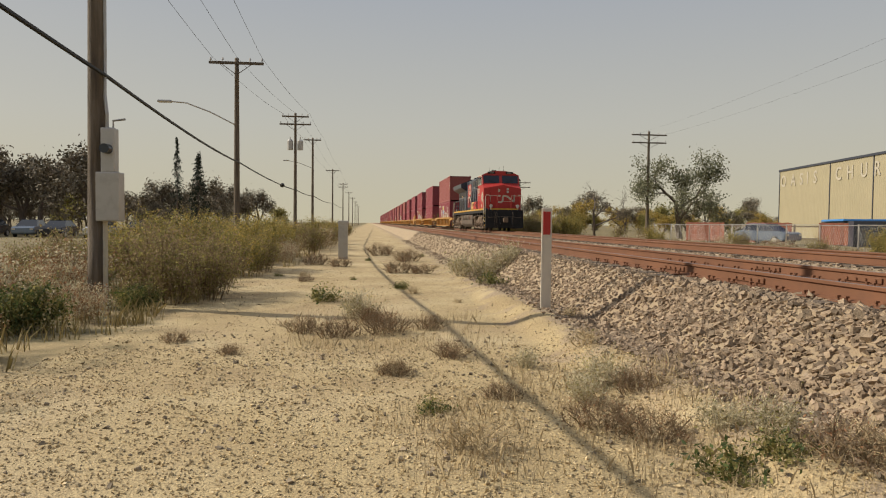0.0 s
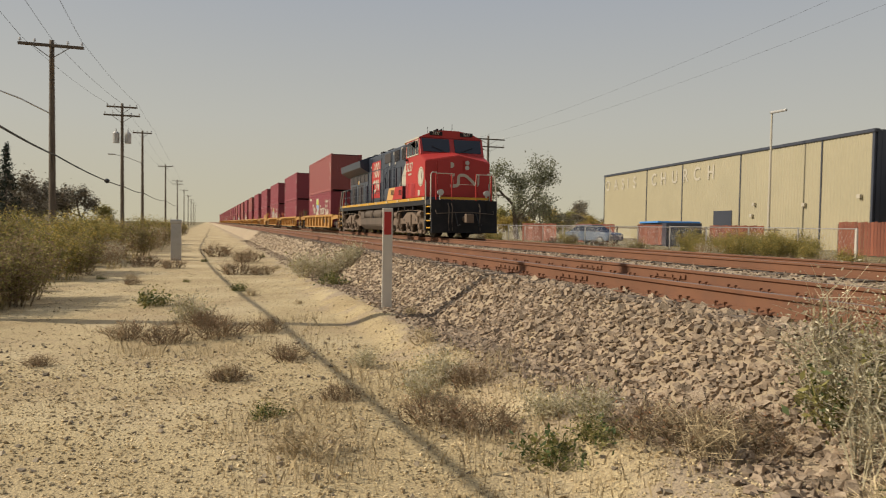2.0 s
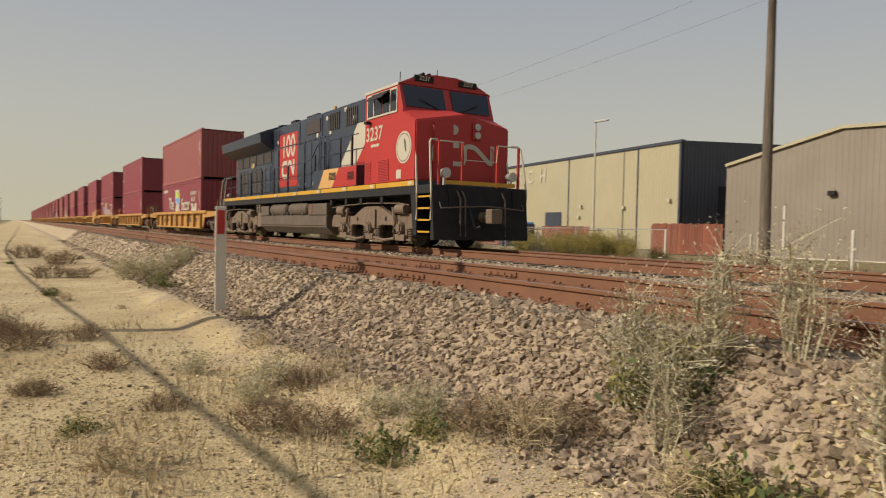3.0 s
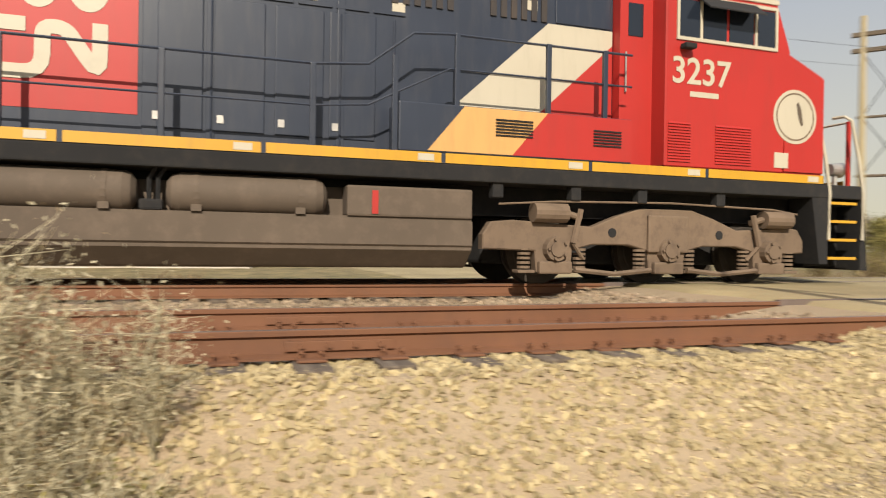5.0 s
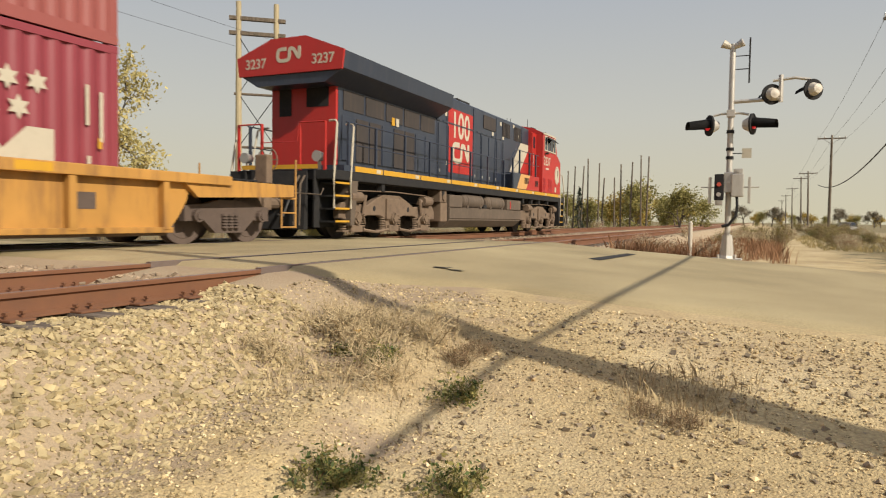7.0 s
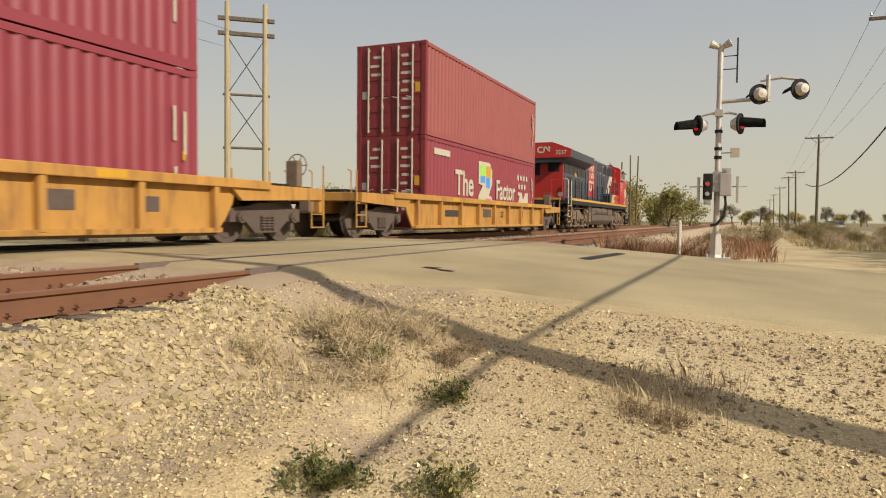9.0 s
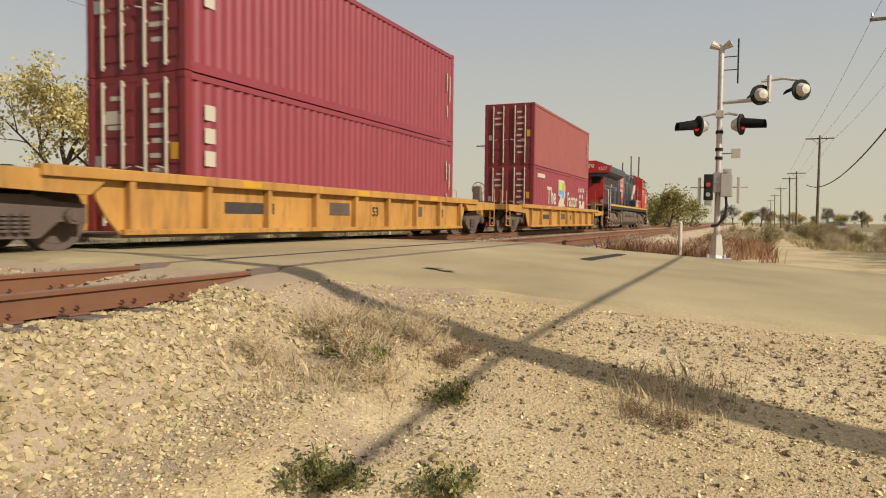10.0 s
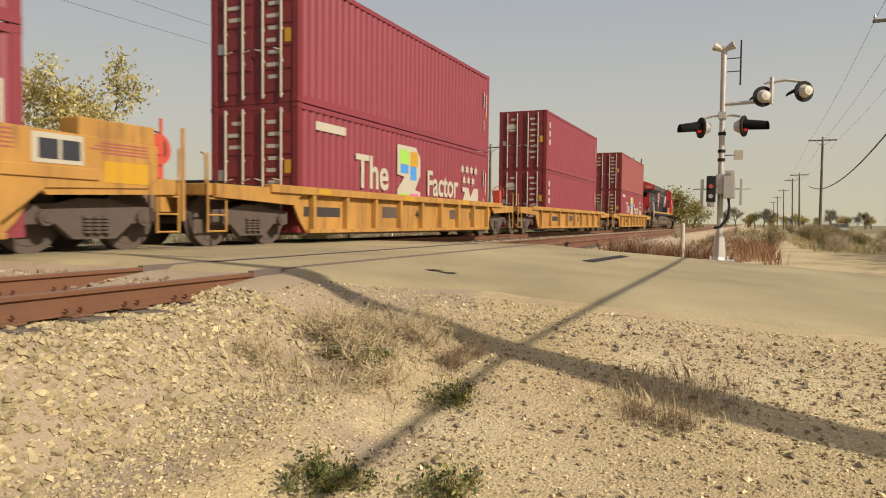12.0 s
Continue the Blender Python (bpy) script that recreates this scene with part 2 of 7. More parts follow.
def rod(bm, a, b, r, r2=None, seg=8, caps=True):
    a, b = Vector(a), Vector(b)
    d = b - a
    q = d.to_track_quat("Z", "Y").to_matrix().to_4x4()
    bmesh.ops.create_cone(bm, cap_ends=caps, segments=seg, radius1=r, radius2=r if r2 is None else r2, depth=d.length, matrix=Matrix.Translation((a + b) / 2) @ q)
    return bm


def tube(bm, pts, r, seg=6):
    """A round tube through points."""
    pts = [Vector(p) for p in pts]
    rings = []
    for i, p in enumerate(pts):
        d = (pts[min(i + 1, len(pts) - 1)] - pts[max(i - 1, 0)]).normalized()
        q = d.to_track_quat("Z", "Y")
        rings.append([bm.verts.new(p + q @ Vector((r * math.cos(2 * math.pi * k / seg), r * math.sin(2 * math.pi * k / seg), 0))) for k in range(seg)])
    for a, b in zip(rings, rings[1:]):
        for k in range(seg):
            bm.faces.new((a[k], a[(k + 1) % seg], b[(k + 1) % seg], b[k]))
    bm.faces.new(rings[0][::-1])
    bm.faces.new(rings[-1])
    return bm


def prism(bm, outline, x0, x1, axis="x", mat=0):
    """Extrudes an outline of (a, z) from x0 to x1 along axis; a is the other level axis."""
    def at(x, a, z):
        return (x, a, z) if axis == "x" else (a, x, z) if axis == "y" else (a, z, x)
    p = [bm.verts.new(at(x0, a, z)) for a, z in outline]
    q = [bm.verts.new(at(x1, a, z)) for a, z in outline]
    n = len(p)
    fs = [bm.faces.new(p), bm.faces.new(q[::-1])]
    for i in range(n):
        fs.append(bm.faces.new((p[i], q[i], q[(i + 1) % n], p[(i + 1) % n])))
    for f in fs:
        f.material_index = mat
    bmesh.ops.recalc_face_normals(bm, faces=fs)
    return bm


def B():
    return bmesh.new()


# ---- the lie of the land ----
X_NEAR, X_FAR, RAIL_Z, TIE_Z = 5.47, 10.46, 1.01, 0.83      # track centres, rail head, tie tops
ROAD_Y0, ROAD_Y1 = -16.6, -6.2                               # the level crossing


def smooth(a, b, x):
    k = min(1.0, max(0.0, (x - a) / (b - a)))
    return k * k * (3 - 2 * k)


def road_z(x):
    if x < 4.0:
        return 0.97 - 0.065 * min(4.0 - x, 9.0)
    if x > 12.2:
        return 0.985 - 0.05 * min(x - 12.2, 9.0)
    return 1.022 - 0.052 * smooth(4.6, 4.0, x) - 0.037 * smooth(11.6, 12.2, x)


def ground_z(x, y):
    base = (0.12 + 0.16 * smooth(9.0, 5.0, x)) * smooth(-1.8, -5.4, y) + 0.3 * smooth(12.5, 15.0, x)
    bed = TIE_Z - 0.035
    if x < 8:
        ramp = min(1.0, max(0.0, (x - 3.4) / 0.78))
        up = ramp + (1 - ramp) * (0.22 * smooth(2.1, 2.7, x) - 0.05 * smooth(2.7, 3.2, x)) * (1 - 0.7 * smooth(13.0, 18.0, y))
    else:
        up = 1 - smooth(11.9, 13.6, x)
    dip = 0.4 * smooth(-6.1, -7.0, y) * smooth(5.2, 4.0, x) if y > -17 else 0.0
    z = base + (bed - base) * up * (1 - dip)
    z += 0.03 * noise.noise((x * 0.5, y * 0.5, 0.3)) * (1 - up) + 0.018 * noise.noise((x * 2.1, y * 2.1, 4.0))
    a = float(np.interp(y, (-9.2, -7.2, -6.2, -5.7, -5.3, -4.9, -4.4), (1.0, 0.9, 0.72, 0.5, 0.36, 0.12, 0.0)))
    b = float(np.interp(y, (-7.0, -6.0, -5.4, -4.8), (1.0, 0.97, 0.6, 0.0)))
    w = smooth(ROAD_Y0 - 4.0, ROAD_Y0, y) * (a + (b - a) * smooth(3.6, 4.6, x))
    if w > 0:
        z = z + (road_z(x) - 0.05 - z) * w
    return z


# ---- ground, road, tracks ----
RNG = np.random.default_rng(5)


def sheet(xs, ys, height):
    bm = B()
    grid = [[bm.verts.new((x, y, height(x, y))) for x in xs] for y in ys]
    for a, b in zip(grid, grid[1:]):
        for i in range(len(a) - 1):
            bm.faces.new((a[i], a[i + 1], b[i + 1], b[i])).smooth = True
    return bm


gx = [-2500, -900, -300, -150, -80, -55] + [-40 + i for i in range(30)] + [-10 + i * 0.25 for i in range(48)] + [2 + i * 0.1 for i in range(30)] + [5 + i * 0.25 for i in range(44)] + [16 + 2 * i for i in range(25)] + [70, 100, 160, 300, 900, 2500]
gy = [-2500, -900, -300, -180, -120, -80] + [-60 + 2 * i for i in range(18)] + [-24 + i * 0.25 for i in range(176)] + [20 + 2 * i for i in range(30)] + [90, 120, 180, 300, 900, 2500]


def ground_material():
    """Pale limestone gravel by the tracks; dry grass away from them."""
    m, t, b = nodemat("gravel_and_grass", 0.95)
    n, l = t.nodes, t.links
    mp = mix_noise(t, b, [(0.334, 0.246, 0.121), (0.440, 0.339, 0.179), (0.506, 0.405, 0.236)], 0.6, second=(42, 0.62), bump=1.0, bump_scale=52)
    gravel = b.inputs["Base Color"].links[0].from_socket
    nz = n.new("ShaderNodeTexNoise")
    nz.inputs["Scale"].default_value, nz.inputs["Detail"].default_value = 1.6, 8.0
    l.new(mp.outputs[0], nz.inputs[0])
    rp = n.new("ShaderNodeValToRGB")
    for e, (p, c) in zip(rp.color_ramp.elements, ((0.35, (0.10, 0.085, 0.035, 1)), (0.65, (0.24, 0.19, 0.085, 1)))):
        e.position, e.color = p, c
    l.new(nz.outputs[0], rp.inputs[0])
    sp = n.new("ShaderNodeSeparateXYZ")
    l.new(mp.outputs[0], sp.inputs[0])
    wob = n.new("ShaderNodeMath")
    wob.operation = "MULTIPLY_ADD"
    wob.inputs[1].default_value = 5.0
    l.new(nz.outputs[0], wob.inputs[0])
    l.new(sp.outputs[0], wob.inputs[2])
    far = n.new("ShaderNodeMapRange")
    far.inputs["From Min"].default_value, far.inputs["From Max"].default_value = 15.0, 16.5
    l.new(wob.outputs[0], far.inputs["Value"])
    near = n.new("ShaderNodeMapRange")
    near.inputs["From Min"].default_value, near.inputs["From Max"].default_value = -0.2, -2.0
    l.new(wob.outputs[0], near.inputs["Value"])
    mx = n.new("ShaderNodeMath")
    mx.operation = "MAXIMUM"
    l.new(far.outputs[0], mx.inputs[0])
    l.new(near.outputs[0], mx.inputs[1])
    mix = n.new("ShaderNodeMix")
    mix.data_type = "RGBA"
    l.new(mx.outputs[0], mix.inputs["Factor"])
    l.new(gravel, mix.inputs["A"])
    l.new(rp.outputs[0], mix.inputs["B"])
    # the stony track shoulder, and broad stains in the gravel
    bal = n.new("ShaderNodeMapRange")
    bal.inputs["From Min"].default_value, bal.inputs["From Max"].default_value = 4.9, 5.6
    l.new(wob.outputs[0], bal.inputs["Value"])
    out = n.new("ShaderNodeMath")
    out.operation = "SUBTRACT"
    out.use_clamp = True
    l.new(bal.outputs[0], out.inputs[0])
    l.new(mx.outputs[0], out.inputs[1])
    half = n.new("ShaderNodeMath")
    half.operation = "MULTIPLY"
    half.inputs[1].default_value = 0.7
    l.new(out.outputs[0], half.inputs[0])
    mix2 = n.new("ShaderNodeMix")
    mix2.data_type = "RGBA"
    mix2.inputs["B"].default_value = (0.30, 0.23, 0.165, 1)
    l.new(half.outputs[0], mix2.inputs["Factor"])
    l.new(mix.outputs["Result"], mix2.inputs["A"])
    st = n.new("ShaderNodeTexNoise")
    st.inputs["Scale"].default_value, st.inputs["Detail"].default_value, st.inputs["Roughness"].default_value = 0.55, 9.0, 0.7
    l.new(mp.outputs[0], st.inputs[0])
    sr = n.new("ShaderNodeValToRGB")
    sr.color_ramp.elements[0].position, sr.color_ramp.elements[1].position = 0.47, 0.72
    sr.color_ramp.elements[1].color = (0.55, 0.55, 0.55, 1)
    l.new(st.outputs[0], sr.inputs[0])
    mix3 = n.new("ShaderNodeMix")
    mix3.data_type = "RGBA"
    mix3.inputs["B"].default_value = (0.30, 0.21, 0.125, 1)
    l.new(sr.outputs[0], mix3.inputs["Factor"])
    l.new(mix2.outputs["Result"], mix3.inputs["A"])
    l.new(mix3.outputs["Result"], b.inputs["Base Color"])
    return m


M_GROUND = ground_material()
tagged(part("ground", sheet(gx, gy, ground_z), M_GROUND), "pale yellow crushed limestone ground running into dry grass", "ground", kind="structure")

# the road over the tracks, its near edge ragged
rx = [-60 + i for i in range(50)] + [-10 + 0.25 * i for i in range(100)] + [15 + i for i in range(60)]


bm = B()
rows_ = []
for k in (0.0, 0.01, 0.05, 0.12, 0.2, 0.35, 0.5, 0.62, 0.7, 0.76, 0.82, 0.88, 0.94, 0.985, 1.0):
    line = []
    for x in rx:
        flare = 0.5 * smooth(-2.0, -10.0, x) * 4
        y0 = ROAD_Y0 - flare + 0.12 * noise.noise((x, 0.0, 7.0))
        y1 = ROAD_Y1 + flare * 0.3 + 0.25 * noise.noise((x * 1.3, 3.0, 7.0)) - 1.1 * smooth(5.0, 2.5, x)
        yy = y0 + (y1 - y0) * k
        line.append(bm.verts.new((x, yy, ground_z(x, yy) + (0.045 if k not in (0.0, 1.0) else -0.03))))
    rows_.append(line)
for a, b in zip(rows_, rows_[1:]):
    for i in range(len(a) - 1):
        bm.faces.new((a[i], a[i + 1], b[i + 1], b[i])).smooth = True
road = tagged(part("road", bm, M_ASPHALT), "worn sun-bleached asphalt road over the level crossing", "road", kind="structure")
bm = B()
for px, py, sx, sy in ((3.75, -8.2, 0.19, 0.07), (3.5, -8.15, 0.12, 0.06)):
    ring = [bm.verts.new((px + sx * math.cos(a) * (1 + 0.2 * math.sin(3 * a)), py + sy * math.sin(a), ground_z(px, py) + 0.055)) for a in [i * 0.5236 for i in range(12)]]
    bm.faces.new(ring)
part("tar_patch", bm, M_DARK, road, "small black tar patch")
# a short cast shadow, laid on the road as a dark sheet
bm = B()
ring = [bm.verts.new((x, y, ground_z(x, y) + 0.055)) for x, y in ((2.35, -14.9), (2.55, -14.9), (2.75, -12.2), (2.52, -12.1))]
bm.faces.new(ring)
part("tar_strip", bm, M_DARK, road, "dark sheet painted as a short cast shadow on the road")
# wheel-flange gaps over the crossing, dark slots beside each rail
for X in (X_NEAR, X_FAR):
    for sx in (-0.755, 0.755):
        bm = B()
        box(bm, X + sx - 0.035, ROAD_Y0 + 0.5, 0.90, X + sx + 0.035, ROAD_Y1 + 0.3, RAIL_Z + 0.016)
        part("crossing_rail", bm, M_RAILTOP, road, "steel rail set flush in the road")
        bm = B()
        s = -1 if sx > 0 else 1
        box(bm, X + sx + s * 0.04, ROAD_Y0 + 0.5, 0.90, X + sx + s * 0.10, ROAD_Y1 - 0.75, RAIL_Z + 0.012)
        part("flangeway", bm, M_DARK, road, "dark flangeway gap beside the rail")


def rail_profile(x):
    h = RAIL_Z - TIE_Z
    right = [(0.075, 0), (0.075, 0.014), (0.012, 0.035), (0.010, h - 0.05), (0.036, h - 0.036), (0.037, h - 0.006), (0.030, h)]
    return [(x + a, TIE_Z + z) for a, z in right] + [(x - a, TIE_Z + z) for a, z in right[::-1]]


for X, label in ((X_NEAR, "near track"), (X_FAR, "far track")):
    for sx in (-0.755, 0.755):
        bm = B()
        for y0, y1 in ((-1500, ROAD_Y0 + 0.5), (ROAD_Y1 + 0.3, 1500)):
            prism(bm, rail_profile(X + sx), y0, y1, "y")
        for f in bm.faces:
            f.material_index = 1 if f.normal.z > 0.9 and f.calc_center_median().z > RAIL_Z - 0.004 else 0
        r = tagged(part("rail", bm, [M_RAIL, M_RAILTOP]), "long rust-brown steel rail of the " + label, "rail", kind="structure")
        if X == X_NEAR:
            for yj in (8.4, 10.5, -0.9):
                bm = B()
                box(bm, X + sx - 0.035, yj - 0.35, TIE_Z + 0.045, X + sx - 0.013, yj + 0.35, TIE_Z + 0.11, 0.006)
                for k in range(4):
                    rod(bm, (X + sx - 0.055, yj - 0.26 + 0.17 * k, TIE_Z + 0.08), (X + sx - 0.03, yj - 0.26 + 0.17 * k, TIE_Z + 0.08), 0.018, seg=6)
                part("joint_bar", bm, M_RAIL, r, "bolted joint bar")

# ---- lettering ----
def lettering(name, text, size, material, parent, m, squeeze=1.0, label="", bold=0.015):
    """Built-in font, as a thin mesh; m lays its x to the right and y up."""
    cu = bpy.data.curves.new(name, "FONT")
    cu.body, cu.size, cu.extrude, cu.align_x, cu.align_y = text, size, 0.003, "CENTER", "CENTER"
    cu.offset = size * bold
    tmp = bpy.data.objects.new(name, cu)
    me = bpy.data.meshes.new_from_object(tmp)
    bpy.data.objects.remove(tmp)
    me.materials.append(material)
    ob = new(name, me)
    ob.parent = parent
    ob.matrix_basis = m @ Matrix.Diagonal((squeeze, 1, 1, 1))
    if label:
        ob["label"] = label
    return ob


def on_side(x, y, z):
    """A board on a side that faces -x: its right is -y, its up is z."""
    return Matrix(((0, 0, -1, x), (-1, 0, 0, y), (0, 1, 0, z), (0, 0, 0, 1)))


def on_rear(x, y, z):
    """A board on an end that faces +y: its right is -x."""
    return Matrix(((-1, 0, 0, x), (0, 0, 1, y), (0, 1, 0, z), (0, 0, 0, 1)))


def on_front(x, y, z):
    """A board on an end that faces -y: its right is +x."""
    return Matrix(((1, 0, 0, x), (0, 0, -1, y), (0, 1, 0, z), (0, 0, 0, 1)))


def flat(outline, thick=0.008):
    """A flat board in its own xy plane."""
    bm = B()
    p = [bm.verts.new((x, y, 0)) for x, y in outline]
    f = bm.faces.new(p)
    e = bmesh.ops.extrude_face_region(bm, geom=[f])
    bmesh.ops.translate(bm, verts=[v for v in e["geom"] if isinstance(v, bmesh.types.BMVert)], vec=(0, 0, thick))
    bmesh.ops.recalc_face_normals(bm, faces=bm.faces[:])
    return bm


def rect(w, h, thick=0.008):
    return flat([(-w / 2, -h / 2), (w / 2, -h / 2), (w / 2, h / 2), (-w / 2, h / 2)], thick)


def ribbon_mark(w, h, s):
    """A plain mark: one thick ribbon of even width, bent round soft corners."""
    t = s / 2
    l, r, lo, hi, m0, m1 = -w / 2 + t, w / 2 - t, -h / 2 + t, h / 2 - t, -0.02 * w, 0.14 * w
    way = [Vector(p) for p in ((m0 - 0.06 * w, hi), (l, hi), (l, lo), (m0 + t, lo), (m0 + t, hi), (m1 + t, hi), (r, lo), (r, hi + t))]
    pts = [way[0]]
    for a, b, c in zip(way, way[1:], way[2:]):
        k = min(1.3 * s, (b - a).length * 0.45, (c - b).length * 0.45)
        p, q = b + (a - b).normalized() * k, b + (c - b).normalized() * k
        pts += [(p * (1 - u) + b * u) * (1 - u) + (b * (1 - u) + q * u) * u for u in (0, 0.25, 0.5, 0.75, 1)]
    pts.append(way[-1])
    bm = B()
    edge = []
    for i, p in enumerate(pts):
        d = (pts[min(i + 1, len(pts) - 1)] - pts[max(i - 1, 0)]).normalized()
        n = Vector((-d.y, d.x)) * t
        edge.append([bm.verts.new((*(p + n * k), z)) for k, z in ((1, 0), (1, 0.008), (-1, 0.008), (-1, 0))])
    for a, b in zip(edge, edge[1:]):
        for k in range(4):
            bm.faces.new((a[k], b[k], b[(k + 1) % 4], a[(k + 1) % 4]))
    bm.faces.new(edge[0])
    bm.faces.new(edge[-1][::-1])
    bmesh.ops.recalc_face_normals(bm, faces=bm.faces[:])
    return bm


# ---- wheels and trucks ----
WHEEL_R = 0.52


def wheelset_mesh(material):
    bm = B()
    for s in (-1, 1):
        x = s * 0.75
        rod(bm, (x - 0.065, 0, 0), (x + 0.065, 0, 0), WHEEL_R, seg=28)
        rod(bm, (x - s * 0.065 - 0.015, 0, 0), (x - s * 0.065 + 0.015, 0, 0), WHEEL_R + 0.028, seg=28)
        rod(bm, (x + s * 0.06, 0, 0), (x + s * 0.075, 0, 0), WHEEL_R - 0.09, WHEEL_R - 0.12, seg=24)
        for k in range(6):
            a = k * math.pi / 3
            rod(bm, (x + s * 0.07, 0.26 * math.cos(a), 0.26 * math.sin(a)), (x + s * 0.082, 0.26 * math.cos(a), 0.26 * math.sin(a)), 0.045, seg=6)
    rod(bm, (-0.98, 0, 0), (0.98, 0, 0), 0.085, seg=12)
    me = bpy.data.meshes.new("wheelset")
    bm.to_mesh(me)
    bm.free()
    me.materials.append(material)
    return me


WHEELSET, LOCO_WHEELSET = wheelset_mesh(M_CARTRUCK), wheelset_mesh(M_UNDER2)
TURNING = []


def add_wheels(truck, ys, turning, mesh=WHEELSET):
    for y in ys:
        w = share("wheelset", mesh, truck, pose(0, y, RAIL_Z + WHEEL_R))
        if turning:
            TURNING.append((w, y))


def coil(bm, x, y, z0, z1, r=0.07):
    n = 5
    for k in range(n):
        z = z0 + (z1 - z0) * (k + 0.5) / n
        rod(bm, (x, y, z - 0.018), (x, y, z + 0.018), r, seg=10)


def loco_truck(parent, y0, y1, axles):
    """Three-axle truck: cast side frames, axle boxes, springs, a light-blocking motor box, brake gear."""
    t = new("truck")
    t.parent = parent
    a, b, c = axles
    # dark box added where the motors hang, so no light passes through the truck
    bm = B()
    box(bm, -0.62, y0 + 0.25, 1.3, 0.62, y1 - 0.25, 1.98, 0.05)
    part("traction_motor", bm, M_DARK, t, "dark box in the motors' place, added to block light")
    for s in (-1, 1):
        bm = B()
        prof = [(y0, 1.72), (y0 + 0.12, 1.90), (y0 + 0.45, 1.93), (a + 0.25, 1.88), (a + 0.62, 1.86), (b - 0.85, 2.03), (b - 0.45, 2.15), (b + 0.45, 2.15), (b + 0.85, 2.03), (c - 0.62, 1.86), (c - 0.25, 1.88), (y1 - 0.45, 1.93), (y1 - 0.12, 1.90), (y1, 1.72), (y1, 1.52), (c + 0.30, 1.50), (c + 0.27, 1.20), (c - 0.27, 1.20), (c - 0.30, 1.52), (c - 0.62, 1.60), (b + 0.66, 1.60), (b + 0.34, 1.52), (b + 0.30, 1.20), (b - 0.30, 1.20), (b - 0.34, 1.52), (b - 0.66, 1.60), (a + 0.62, 1.60), (a + 0.30, 1.52), (a + 0.27, 1.20), (a - 0.27, 1.20), (a - 0.30, 1.50), (y0, 1.52)]
        prism(bm, prof, s * 1.16, s * 1.34, "x")
        bmesh.ops.bevel(bm, geom=[e for e in bm.edges if abs(e.verts[0].co.x - e.verts[1].co.x) < 0.01], offset=0.018, segments=1, affect="EDGES")
        fr = part("side_frame", bm, M_TRUCK, t, "dusty cast side frame")
        for y in ((a + b) / 2, (b + c) / 2):
            bm = B()
            rod(bm, (s * 1.30, y, 1.78), (s * 1.345, y, 1.78), 0.07, seg=12)
            part("frame_hole", bm, M_DARK, fr, "dark hole in the casting")
        bm = B()
        box(bm, s * 1.34, b - 0.36, 1.50, s * 1.40, b + 0.36, 2.06, 0.03)
        part("centre_pad", bm, M_TRUCK, fr)
        for k, y in enumerate(axles):
            bm = B()
            rod(bm, (s * 1.3, y, 1.53), (s * 1.45, y, 1.53), 0.19, 0.17, seg=16)
            rod(bm, (s * 1.45, y, 1.53), (s * 1.48, y, 1.53), 0.11, seg=14)
            box(bm, s * 1.30, y - 0.26, 1.18, s * 1.42, y + 0.26, 1.36, 0.03)
            for q in range(5):
                r = q * 1.2566
                rod(bm, (s * 1.46, y + 0.14 * math.cos(r), 1.53 + 0.14 * math.sin(r)), (s * 1.49, y + 0.14 * math.cos(r), 1.53 + 0.14 * math.sin(r)), 0.02, seg=6)
            part("axle_box", bm, M_TRUCK, t)
            for dy in (-0.44, 0.44):
                bm = B()
                coil(bm, s * 1.27, y + dy, 1.24, 1.56, 0.095)
                box(bm, s * 1.17, y + dy - 0.13, 1.19, s * 1.37, y + dy + 0.13, 1.235, 0.01)
                part("spring", bm, M_TRUCK, t, "coil spring on its seat")
        for y, d in ((a - 0.1, 1), (c + 0.1, -1)):
            bm = B()
            rod(bm, (s * 1.38, y - 0.26, 2.04), (s * 1.38, y + 0.26, 2.04), 0.14, seg=14)
            rod(bm, (s * 1.38, y + d * 0.26, 2.04), (s * 1.38, y + d * 0.5, 1.98), 0.05, seg=8)
            rod(bm, (s * 1.42, y + d * 0.48, 2.1), (s * 1.42, y + d * 0.36, 1.62), 0.045, seg=6)
            rod(bm, (s * 1.42, y + d * 0.36, 1.62), (s * 1.36, y + d * 0.55, 1.4), 0.03, seg=6)
            part("brake_cylinder", bm, M_TRUCK, t)
        for pts, r in (([(s * 1.40, y0 + 0.2, 2.14), (s * 1.42, a, 2.20), (s * 1.42, b, 2.24), (s * 1.42, c, 2.20), (s * 1.40, y1 - 0.2, 2.14)], 0.016), ([(s * 1.40, a + 0.3, 1.24), (s * 1.40, (a + b) / 2, 1.18), (s * 1.40, b - 0.32, 1.24)], 0.04), ([(s * 1.40, b + 0.32, 1.24), (s * 1.40, (b + c) / 2, 1.18), (s * 1.40, c - 0.3, 1.24)], 0.04)):
            bm = B()
            tube(bm, pts, r)
            part("brake_rod", bm, M_TRUCK, t)
    add_wheels(t, axles, True, LOCO_WHEELSET)


# ---- the locomotive: y = 0 at the nose, the rear towards +y ----
def side_decal(name, pts, x, material, parent, label=""):
    """A painted field of (y, z) corners on the side at x, as a thin skin."""
    bm = B()
    s = -1 if x < 0 else 1
    prism(bm, pts, x, x + s * 0.006, "x")
    return part(name, bm, material, parent, label)


